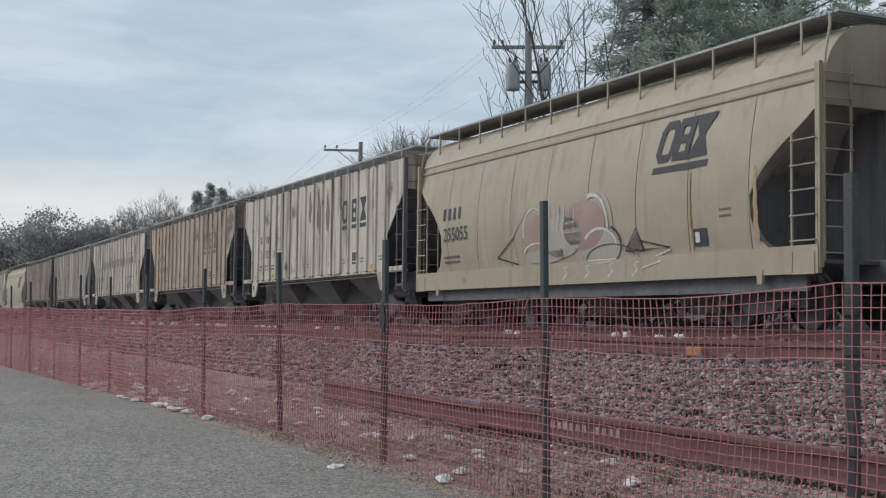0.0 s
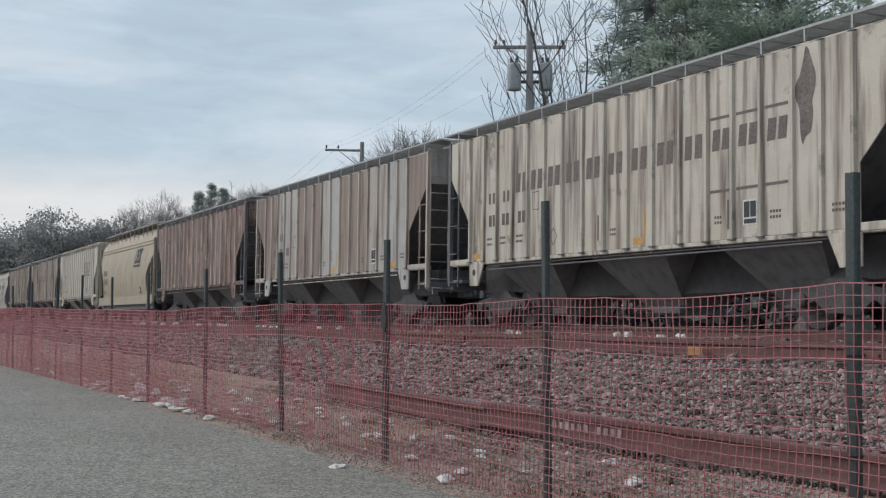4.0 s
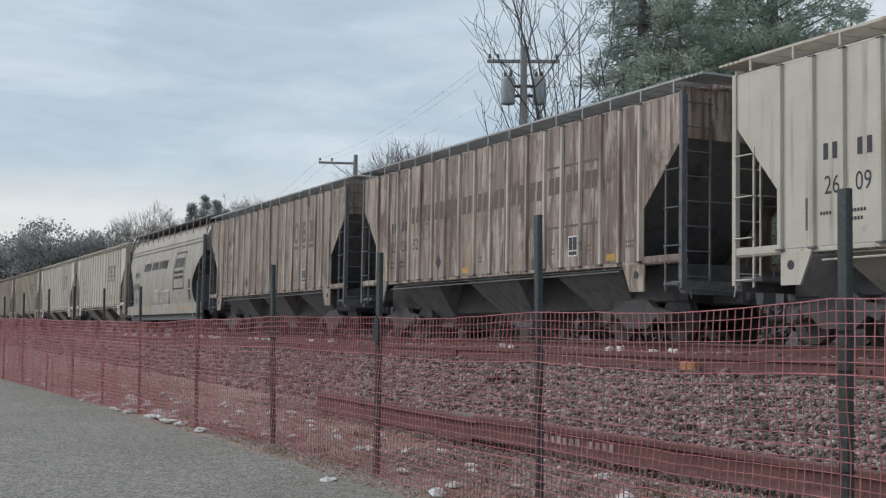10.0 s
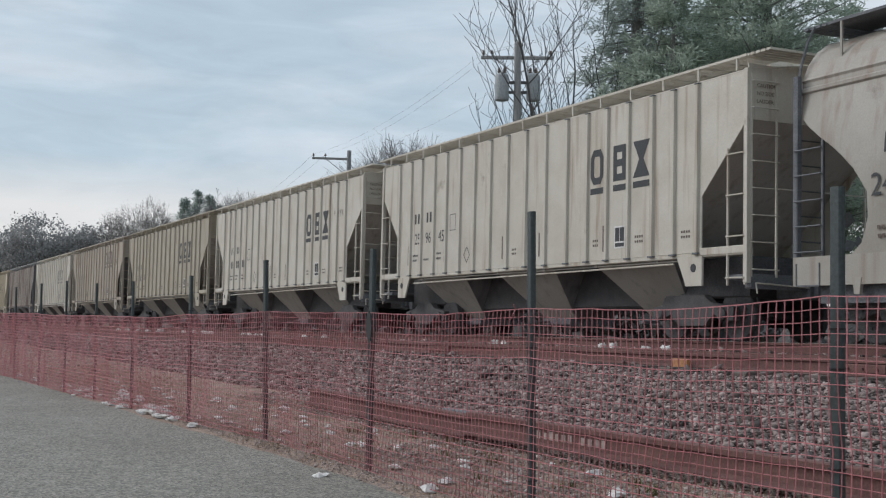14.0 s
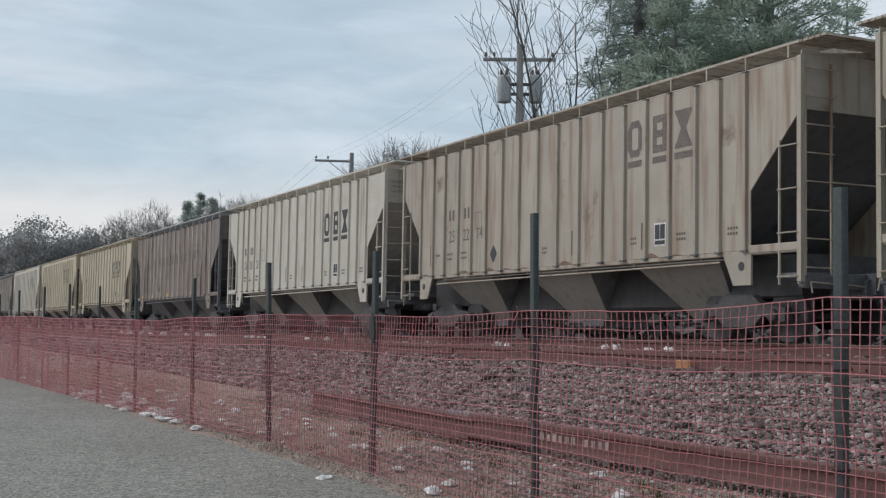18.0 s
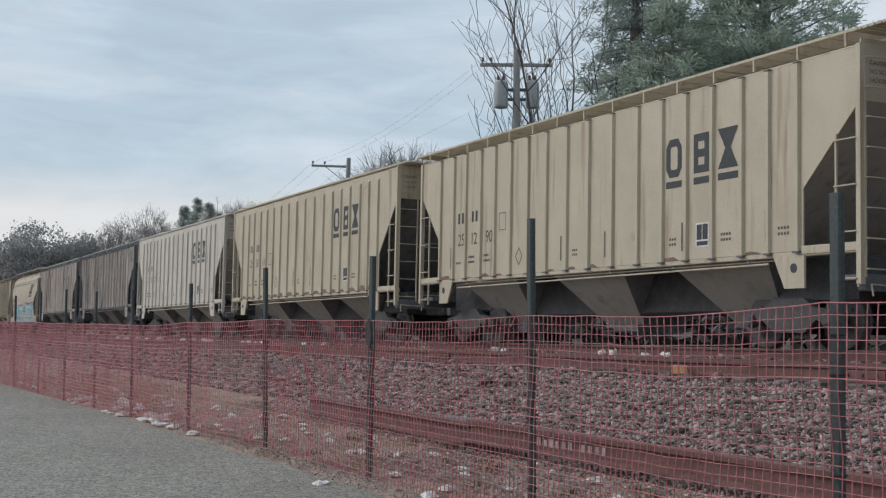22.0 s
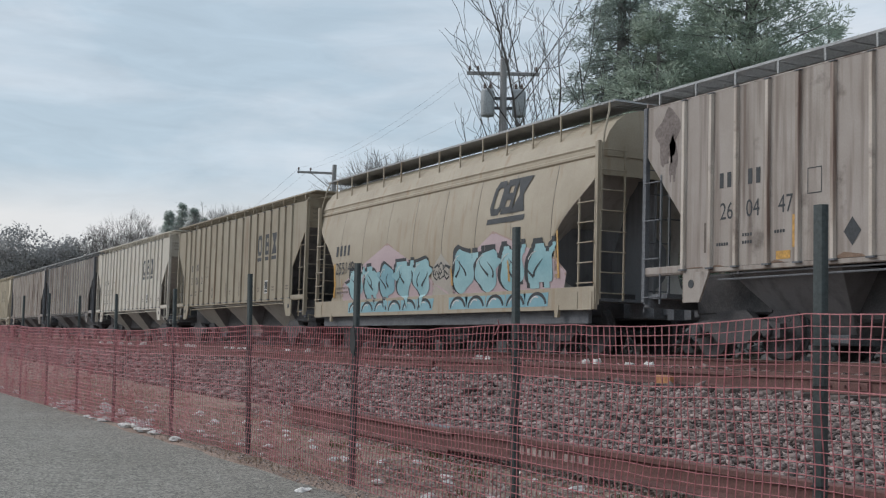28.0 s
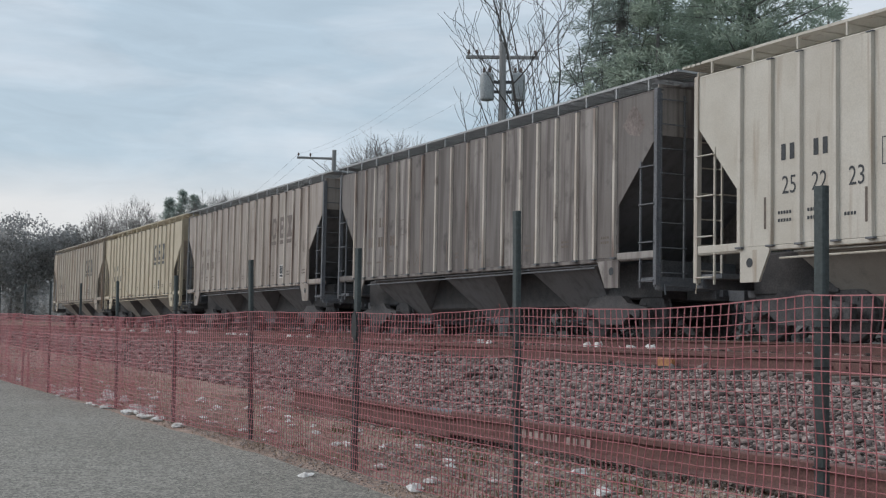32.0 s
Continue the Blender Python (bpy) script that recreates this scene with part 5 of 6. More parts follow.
def spray(b, kind, path, w0, w1, off):
    """A sprayed stroke along a path, as wide as w0 at its start and w1 at its end."""
    n = len(path)
    left, right = [], []
    for k, (x, z) in enumerate(path):
        a, c = path[max(0, k - 1)], path[min(n - 1, k + 1)]
        d = Vector((c[0] - a[0], c[1] - a[1]))
        d = d.normalized() if d.length else Vector((1, 0))
        w = (w0 + (w1 - w0) * k / (n - 1)) / 2
        for side, s in ((left, 1), (right, -1)):
            zz = min(3.6, max(0.94, z + d.x * w * s))
            side.append((x - d.y * w * s, face_y(kind, zz, off), zz))
    mid = [(p[0] / 2 + q[0] / 2, face_y(kind, p[2] / 2 + q[2] / 2, off), p[2] / 2 + q[2] / 2) for p, q in zip(left, right)]
    b.grid([left, mid, right])


def blob(b, kind, loop, off, step=0.06):
    """A filled outline of (x, z), laid on the side of a car in level strips."""
    z0, z1 = max(0.945, min(p[1] for p in loop)), max(p[1] for p in loop)
    n = max(2, int((z1 - z0) / step))

    def cuts(z):
        xs = []
        for (ax, az), (bx, bz) in zip(loop, loop[1:] + loop[:1]):
            if (az > z) != (bz > z):
                xs.append(ax + (bx - ax) * (z - az) / (bz - az))
        return sorted(xs)

    at = [z0 + (z1 - z0) * min(0.999, max(0.001, k / n)) for k in range(n + 1)]
    for za, zb in zip(at, at[1:]):
        lo, hi = cuts(za), cuts(zb)
        if len(lo) != len(hi):
            lo = hi = max(lo, hi, key=len)
        for i in range(0, len(lo) - 1, 2):
            ya, yb = face_y(kind, za, off), face_y(kind, zb, off)
            b.add([(lo[i], ya, za), (lo[i + 1], ya, za), (hi[i + 1], yb, zb), (hi[i], yb, zb)], [(0, 1, 2, 3)])
    return b.mesh("sprayed", None, False, True)


def painted(name, loop, off, material, car):
    dress(part(name, blob(Build(), F_, loop, off), None, car), material)


def swollen(rnd, x, z, w, h, spikes, lean):
    """The outline of one abstract sprayed shape, rounded or with sharp spikes; no letter."""
    spots = [0.5 + (2.2 * k + rnd.uniform(-0.4, 0.4)) for k in range(spikes)]
    ph = rnd.uniform(0, 6.28)
    loop = []
    for k in range(72):
        a = 6.28319 * k / 72
        c, s = math.cos(a), math.sin(a)
        f = (abs(c) ** 2.6 + abs(s) ** 2.6) ** (-1 / 2.6)
        f *= 0.94 + 0.10 * math.sin(3 * a + ph) + 0.06 * math.sin(5 * a + 2 * ph)
        for sp in spots:
            gap = abs((a - sp + 3.14159) % 6.28319 - 3.14159)
            f += 0.75 * max(0.0, 1 - gap / 0.24) ** 1.4
        pz = z + h / 2 * (1 + f * s)
        loop.append((x + w / 2 * (1 + f * c) + lean * (pz - z), pz))
    return loop


def grown(loop, dx, dz, by):
    cx, cz = sum(p[0] for p in loop) / len(loop), sum(p[1] for p in loop) / len(loop)
    w = (max(p[0] for p in loop) - min(p[0] for p in loop)) / 2
    h = (max(p[1] for p in loop) - min(p[1] for p in loop)) / 2
    return [(cx + (x - cx) * (1 + by / w) + dx, cz + (z - cz) * (1 + by / h) + dz) for x, z in loop]


def mural(i, groups, fill, outline, glint, seed, spikes, shade=0.05):
    """Spray paint: dark outlines, filled shapes with inner lines, and pale glints."""
    rnd, car = random.Random(seed), BY_INDEX[i]
    for x0, x1, z0, z1, n in groups:
        w = (x1 - x0) / n
        for k in range(n):
            h = (z1 - z0) * rnd.uniform(0.84, 1.0)
            loop = swollen(rnd, x0 + k * w + 0.06 * w, z0, w * 0.9, h, spikes, rnd.uniform(-0.12, 0.22))
            lift = 0.0012 * k
            painted("sprayed_outline", grown(loop, -shade * 0.7, shade * 0.5, 0.05), 0.007 + lift, outline, car)
            painted("sprayed_fill", loop, 0.010 + lift, fill[k % len(fill)], car)
            cx = x0 + (k + 0.5) * w
            for q in range(2):
                b = Build()
                xa, za = cx + rnd.uniform(-0.25, 0.25) * w, z0 + h * rnd.uniform(0.25, 0.45)
                path = [(xa + w * 0.22 * math.sin(2.2 * u / 6 + q * 1.6 + k), za + h * 0.38 * u / 6) for u in range(7)]
                spray(b, F_, path, 0.07, 0.012, 0.0135 + lift + 0.002 * q)
                part("sprayed_line", b, outline, car)
            b = Build()
            path = [(cx - 0.36 * w * math.cos(0.5 + 0.2 * u), z0 + h * (0.52 + 0.36 * math.sin(0.5 + 0.2 * u))) for u in range(6)]
            spray(b, F_, path, 0.03, 0.012, 0.019 + lift)
            part("sprayed_glint", b, glint, car)


def arch(cx, cz, rx, rz, a0, a1, n=14):
    return [(cx + rx * math.cos(radians(a0 + (a1 - a0) * k / n)), cz + rz * math.sin(radians(a0 + (a1 - a0) * k / n))) for k in range(n + 1)]


def stroke(car, name, path, w, off, material, w1=None):
    b = Build()
    spray(b, F_, path, w, w if w1 is None else w1, off)
    part(name, b, material, car)


# the aqua pieces, each with a pale pink peak behind it, and their second row on the sill
car22 = BY_INDEX[22]
for xa, xb, xc, zt in ((-5.3, -2.23, 0.4, 2.70), (1.5, 3.45, 6.3, 2.60)):
    painted("backing_shape", [(xa, 1.30), (xb, 1.30), (xc, 1.30), (xc + 0.15, 1.62), (xc - 0.2, 1.86), (xb, zt), (xa + 0.3, 1.85), (xa - 0.1, 1.55)], 0.003, PINK, car22)
    stroke(car22, "sprayed_line", [(xa, 1.7), (xb, zt), (xc - 0.2, 1.86), (xc + 0.12, 1.55)], 0.06, 0.0045, DULL_RED)
painted("backing_shape", [(0.40, 1.30), (1.60, 1.30), (1.60, 1.85), (0.95, 2.28), (0.45, 1.90)], 0.003, DULL_GREY, car22)
stroke(car22, "sprayed_line", [(0.1, 1.35), (1.3, 1.72)], 0.05, 0.005, PINK)
stroke(car22, "sprayed_line", [(0.25, 1.70), (1.25, 1.32)], 0.05, 0.006, PINK)
mural(22, ((-4.85, 0.38, 1.30, 2.22, 5),), (AQUA, AQUA, AQUA_DEEP, AQUA), OUTLINE, SOFT_WHITE, 14, 3, 0.09)
mural(22, ((1.42, 5.95, 1.30, 2.34, 4),), (AQUA, AQUA, AQUA, AQUA), OUTLINE, SOFT_WHITE, 6, 1, 0.13)
mural(22, ((0.55, 1.40, 1.68, 2.02, 3),), (DULL_GREY,), OUTLINE, DULL_GREY, 8, 1, 0.03)
for x, zt in ((-4.3, 1.9), (1.5, 1.9), (4.17, 1.95), (6.15, 2.45)):
    stroke(car22, "sprayed_drip", [(x, 1.50), (x + 0.01, 1.7), (x - 0.01, zt)], 0.09, 0.018, ORANGE_SPRAY, 0.06)
rnd = random.Random(3)
for k in range(12):
    x = -4.8 + k * 0.88
    if k != 6:
        part("sprayed_fill", patch(Build(), F_, [(x, 0.945), (x + 0.87, 0.945), (x + 0.87 + rnd.uniform(-0.1, 0.1), 1.225), (x + rnd.uniform(-0.1, 0.1), 1.225)], 0.004, 1, 1), AQUA_DEEP, car22)
        stroke(car22, "sprayed_line", arch(x + 0.45, 0.95, 0.36, 0.26, 175, 10), 0.06, 0.007, OUTLINE, 0.08)
        stroke(car22, "sprayed_line", arch(x + 0.40, 0.97, 0.22, 0.18, 160, 60), 0.03, 0.008, SOFT_WHITE)
# rust that has run down from welds and brackets
for i, x, z0, z1, w in ((0, 4.28, 2.72, 1.75, 0.07), (0, 6.02, 2.65, 1.42, 0.13), (0, 4.30, 1.9, 1.38, 0.05), (6, -1.9, 2.0, 1.5, 0.16), (22, 6.05, 2.1, 1.5, 0.12), (22, -5.3, 1.9, 1.4, 0.12), (10, 5.35, 1.4, 0.95, 0.1), (10, -0.6, 1.3, 0.95, 0.07)):
    stroke(BY_INDEX[i], "rust_streak", [(x + 0.02 * math.sin(3.0 * k), z0 + (z1 - z0) * k / 8) for k in range(9)], w * 0.5, 0.003, RUST_RUN, w)
# the faint red piece with white arcs and thin arrows
car0 = BY_INDEX[0]


def along_side(path):
    return [((x + 1.72) * 1.284 - 2.9, z) for x, z in path]


for cx, cz, rx, rz, mat in ((1.15, 2.02, 0.62, 0.50, DULL_RED), (-0.40, 2.0, 0.42, 0.42, DULL_RED), (0.45, 1.85, 0.62, 0.45, DULL_GREY), (1.60, 1.55, 0.55, 0.36, DULL_GREY), (-0.1, 1.5, 0.6, 0.2, DULL_GREY)):
    painted("sprayed_fill", along_side(arch(cx, cz, rx, rz, 0, 350, 30)), 0.004 + 0.001 * (int(10 * rx) % 5), mat, car0)
for cx, cz, rx, rz, a0, a1, w, mat in ((-0.40, 2.05, 0.36, 0.46, 200, 60, 0.05, SOFT_WHITE), (1.38, 1.98, 0.46, 0.62, 105, -10, 0.085, SOFT_WHITE), (1.47, 1.98, 0.50, 0.68, 100, -15, 0.06, DULL_GREY), (1.60, 1.56, 0.46, 0.36, 150, -8, 0.07, SOFT_WHITE),
                                        (-0.35, 1.5, 0.42, 0.26, 165, 40, 0.045, SOFT_WHITE), (1.85, 1.30, 0.66, 0.30, 178, 8, 0.025, OUTLINE), (0.1, 1.45, 0.4, 0.3, 30, -20, 0.03, OUTLINE), (1.68, 1.56, 0.50, 0.42, 60, -12, 0.05, OUTLINE)):
    stroke(car0, "sprayed_arc", along_side(arch(cx, cz, rx, rz, a0, a1)), w, 0.011, mat, w * 0.5)
for k in range(7):
    x = 0.12 + 0.15 * k
    stroke(car0, "sprayed_line", along_side([(x, 2.50 - 0.02 * k), (x + 0.03, 2.25), (x - 0.02, 2.0), (x + 0.05, 1.72 + 0.1 * (k % 3))]), 0.03, 0.013, SOFT_WHITE if k % 2 else DULL_GREY, 0.015)
for path, mat, w in (([(-1.72, 1.52), (-1.10, 1.94), (-0.98, 1.34), (-1.72, 1.52)], OUTLINE, 0.035), ([(-1.2, 1.9), (-0.72, 2.42)], DULL_GREY, 0.04), ([(2.28, 1.44), (2.58, 1.84), (2.74, 1.42), (2.28, 1.44)], OUTLINE, 0.035), ([(2.62, 1.62), (3.38, 1.44), (2.7, 1.44)], OUTLINE, 0.035),
                     ([(3.38, 1.40), (3.0, 1.30)], SOFT_WHITE, 0.03), ([(3.2, 1.21), (2.72, 1.10), (2.72, 0.96)], SOFT_WHITE, 0.03)):
    stroke(car0, "sprayed_line", along_side(path), w, 0.012, mat)
painted("sprayed_fill", along_side([(2.30, 1.45), (2.74, 1.43), (2.58, 1.80)]), 0.005, MARK_FADED, car0)
for k in range(10):
    x = -1.3 + 0.42 * k
    stroke(car0, "sprayed_line", [(x, 0.96), (x + 0.16, 1.08), (x + 0.04, 1.2), (x + 0.2, 1.22)], 0.045, 0.005, SOFT_WHITE if k % 2 else DULL_GREY, 0.025)
mural(10, ((-1.25, 1.75, 1.32, 2.02, 5),), (DULL_GREY, FLOW_GREY), SOFT_WHITE, MARK_BLACK, 12, 1, 0.03)
for i, x, z, n in ((1, -2.2, 1.62, 5), (7, 5.2, 2.0, 6), (12, 5.3, 3.4, 6), (15, -1.2, 1.2, 0), (19, -2.0, 1.56, 7), (5, 1.5, 2.5, 5)):
    r2 = random.Random(i)
    for k in range(n):
        b = Build()
        spray(b, R_, [(x + 0.16 * k + r2.uniform(-0.05, 0.05), z + 0.35 * r2.random()) for _ in range(4)], 0.03, 0.02, 0.006)
        part("scrawl", b, MARK_FADED if i != 5 else MARK_WHITE, BY_INDEX[i])

# soot and scorched paint on single cars
SOOT_STAIN = surface("soot_stain", (0.14, 0.115, 0.105), (0.22, 0.185, 0.17), 2.0, 20.0, 0.85, 0, 0.05)
for i, cx, cz, w, h in ((21, -6.85, 3.85, 0.62, 0.95), (21, -6.70, 3.45, 0.22, 0.9), (2, 6.75, 3.9, 0.9, 0.8), (2, 6.45, 3.35, 0.3, 0.9), (20, 6.8, 4.0, 0.7, 0.6), (25, 6.8, 3.95, 0.6, 0.5), (3, 5.2, 3.6, 0.4, 1.3), (1, 0.72, 3.55, 0.34, 1.5), (1, 1.55, 3.45, 0.30, 1.3), (1, -0.1, 3.7, 0.26, 1.1)):
    r4 = random.Random(i * 10 + int(w * 100))
    ph = r4.uniform(0, 6.28)
    loop = [(cx + w / 2 * math.cos(a) * (1 + 0.22 * math.sin(3 * a + ph) + 0.12 * math.sin(7 * a + ph)), cz + h / 2 * math.sin(a) * (1 + 0.18 * math.sin(2 * a + ph) + 0.15 * math.sin(5 * a))) for a in (6.28319 * k / 40 for k in range(40))]
    dress(part("soot_stain", blob(Build(), R_, [(x, min(4.38, z)) for x, z in loop], 0.0025), None, BY_INDEX[i]), SOOT_STAIN)

# ---- the fence: netting tied to steel posts ----
FENCE_X = [3.5, 1.05, -1.4, -3.85, -6.30, -8.75, -11.20, -13.45, -15.68, -17.5, -19.3, -21.1, -23.1, -24.9, -26.8, -28.7, -30.6, -32.6, -34.6, -36.6, -38.6]


def fence_y(x):
    return 3.66 - 0.066 * max(0.0, -x - 10.8)


def make_post(i, x):
    rnd = random.Random(100 + i)
    y, z = fence_y(x), ground_z(fence_y(x))
    tall = {-3.85: 1.73, -6.30: 1.80, -8.75: 1.69, -11.20: 1.69}.get(x, 1.64 + rnd.uniform(-0.06, 0.04))
    post = thing("fence_post", "dark green steel channel post holding the netting", "fence post", pose(x, y, z - 0.02, 1.0 + rnd.uniform(-0.6, 0.6), rnd.uniform(-0.8, 0.8), rnd.uniform(-8, 8)), "posts of the netting fence")
    b = Build()
    loop = [(-0.030, -0.010), (-0.022, -0.018), (0.022, -0.018), (0.030, -0.010), (0.030, 0.012), (0.024, 0.012), (0.020, -0.008), (-0.020, -0.008), (-0.024, 0.012), (-0.030, 0.012)]
    n = len(loop)
    b.add([(a, c, 0.0) for a, c in loop] + [(a, c, tall) for a, c in loop], [tuple(range(n))[::-1], tuple(range(n, 2 * n))] + [(k, (k + 1) % n, n + (k + 1) % n, n + k) for k in range(n)])
    part("channel", b, POST_GREEN, post)
    for z in (0.25, 0.62, 0.98, 1.18):
        part("wire_tie", Build().lathe([(0.036, 0), (0.036, 0.006)], 8, "z", (0, 0, z + rnd.uniform(-0.04, 0.04))), NET_TIE, post)
    return post


for i, x in enumerate(FENCE_X):
    make_post(i, x)


def net_top(x):
    """The upper edge of the netting sags between posts."""
    k = next((k for k in range(len(FENCE_X) - 1) if FENCE_X[k] >= x >= FENCE_X[k + 1]), None)
    u = 0.0 if k is None else (FENCE_X[k] - x) / (FENCE_X[k] - FENCE_X[k + 1])
    level = float(np.interp(x, [-38, -20.5, -15.7, -13.5, -11.2, -8.8, -7.3, -6.3, -4.8, -3.8, 3.5], [1.16, 1.15, 1.14, 1.18, 1.22, 1.22, 1.235, 1.25, 1.265, 1.295, 1.30]))
    return level - 0.02 * math.sin(math.pi * u) * (0.6 + 0.5 * math.sin(2.1 * (k or 0))) + 0.012 * noise.noise((x * 0.7, 2, 5))


def net_point(x, v):
    """v runs from 0 at the ground to 1 at the top edge."""
    y = fence_y(x) - 0.072 + 0.030 * noise.noise((x * 0.9, v * 1.7, 1.0)) + 0.02 * noise.noise((x * 2.6, v * 3, 4.0))
    z0 = ground_z(fence_y(x)) + 0.015
    slack = min(1.0, min(abs(x - p) for p in FENCE_X) / 0.5)
    return (x + slack * 0.045 * noise.noise((x * 1.1, v * 2.6, 9.0)) + slack * 0.012 * noise.noise((x * 5.0, v * 9.0, 3.0)), y, z0 + v * (net_top(x) - z0) + 0.008 * noise.noise((x * 4.0, v * 5, 2.0)))


def strip(b, pts, wide, upright):
    """A flat strand of netting through points."""
    rows = [[], [], [], []]
    for p in pts:
        for k, (a, c) in enumerate(((-1, -1), (1, -1), (1, 1), (-1, 1))):
            rows[k].append((p[0] + (a * wide / 2 if upright else 0), p[1] + c * 0.0026, p[2] + (0 if upright else a * wide / 2)))
    n = len(pts)
    b.add([q for r in rows for q in r], [(k * n + i, k * n + i + 1, ((k + 1) % 4) * n + i + 1, ((k + 1) % 4) * n + i) for k in range(4) for i in range(n - 1)])


NET_ROWS = 25
netting = thing("safety_netting", "sagging orange-red plastic safety netting strung along posts", "fence netting")
for k in range(len(FENCE_X) - 1):
    x0, x1 = FENCE_X[k], FENCE_X[k + 1]
    b = Build()
    near = x0 > -20
    cols = max(8, round((x0 - x1) / 0.053))
    for j in range(NET_ROWS + 1):
        v = j / NET_ROWS
        # far strands are widened: the reddish haze there is put into their width
        wide = (0.0044 if j % 6 == 1 else 0.0030) * (1.0 if x0 > -11 else 1.5 if x0 > -15 else 2.2)
        strip(b, [net_point(x0 + (x1 - x0) * i / (14 if near else 6), v) for i in range((14 if near else 6) + 1)], wide * (1.15 if j == NET_ROWS else 1), False)
    for i in range(cols):
        x = x0 + (x1 - x0) * (i + 0.5) / cols
        # upright strands widen with distance for the same painted haze
        strip(b, [net_point(x, j / 8) for j in range(9)], 0.0023 if x > -9 else 0.0042 if x > -12 else 0.0075 if x > -15 else 0.011, True)
    part("net_panel", b, NET, netting)
# a dark rag of torn sheeting caught on the net beside one post, and loose wire ends
solid("torn_sheeting", Build().plate([(-8.62, 1.03), (-8.56, 1.01), (-8.545, 1.10), (-8.57, 1.20), (-8.60, 1.235), (-8.64, 1.20), (-8.65, 1.10)], 3.56, 3.568), NET_TIE, "scrap of black sheeting caught in the netting", "scrap")
for k, (x, v) in enumerate(((-6.42, 1.0), (-7.9, 0.92), (-9.6, 0.97))):
    p = net_point(x, v)
    solid("loose_tie", Build().tube(p, (p[0] + 0.012, p[1] - 0.02, p[2] + 0.03), 0.003, n=5).tube(p, (p[0] - 0.02, p[1] - 0.02, p[2] - 0.06), 0.003, n=5), NET, "loose end of orange netting twine", "twine", "loose twine")

# ---- spare rails lying in the ballast ----


def spare_rail(x0, y0, x1, y1, tilt, label, steel=RUST):
    ln = math.hypot(x1 - x0, y1 - y0)
    ob = thing("spare_rail", label, "rail", pose(x0, y0, ground_z((y0 + y1) / 2) + 0.03, tilt, 0, math.degrees(math.atan2(y1 - y0, x1 - x0))), "spare rails")
    k = 1.12
    for name, loop in (("rail_foot", [(-0.07, 0.0), (0.07, 0.0), (0.07, 0.012), (0.012, 0.03), (-0.012, 0.03), (-0.07, 0.012)]), ("rail_web", [(-0.012, 0.0302), (0.012, 0.0302), (0.010, 0.1248), (-0.010, 0.1248)]),
                       ("rail_head", [(-0.010, 0.125), (0.010, 0.125), (0.036, 0.135), (0.037, 0.165), (0.028, 0.172), (-0.028, 0.172), (-0.037, 0.165), (-0.036, 0.135)])):
        part(name, Build().along([(y * k, z * k) for y, z in loop], 0, ln * k), steel, ob)
    return ob


r1 = spare_rail(-13.72, 4.98, -10.0, 4.95, 0, "short rusty length of rail lying on the gravel")
spare_rail(-10.35, 5.10, -8.9, 5.10, 8, "dull grey joint piece of rail between two lengths", IRON_DARK)
r2 = spare_rail(-9.6, 4.94, 4.0, 5.85, 0, "long rusty spare rail with pale stamped marks")
# pale chalked marks on the web of the long rail, too worn to read
for k in range(11):
    if k != 6:
        rnd = random.Random(k)
        part("chalk_mark", Build().box(1.06 + 0.084 * k, 1.06 + 0.084 * k + 0.05, -0.018, -0.014, 0.062, 0.062 + rnd.uniform(0.05, 0.067)), CHALK, r2)

# ---- pale rocks along the fence and beyond the track ----
ROCKS = [(-8.63, 3.22, 0.15), (-7.57, 3.61, 0.17), (-6.55, 4.42, 0.16), (-17.3, 3.50, 0.30), (-17.0, 3.62, 0.2), (-16.6, 3.55, 0.2), (-16.9, 3.45, 0.16), (-17.6, 3.52, 0.22), (-14.85, 3.40, 0.24), (-15.1, 3.46, 0.2), (-14.6, 3.42, 0.16), (-15.4, 3.45, 0.18), (-15.3, 3.6, 0.15), (-13.54, 4.6, 0.26), (-12.6, 4.5, 0.15),
         (-8.23, 4.21, 0.17), (-10.15, 4.06, 0.16), (-12.9, 3.4, 0.2), (-11.0, 3.7, 0.1), (-12.2, 3.9, 0.12), (-15.6, 4.4, 0.2), (-14.2, 4.2, 0.25), (-16.4, 4.0, 0.22), (-19.0, 3.35, 0.3), (-20.4, 3.2, 0.22),
         (-22.3, 3.0, 0.25), (-24.0, 2.95, 0.2), (-9.4, 3.75, 0.08), (-7.1, 4.1, 0.10), (-11.6, 4.4, 0.12), (-17.9, 3.6, 0.3), (-5.6, 4.6, 0.12), (-5.1, 4.9, 0.1), (-13.0, 3.75, 0.14), (-10.6, 4.5, 0.09), (-7.9, 4.75, 0.11)]


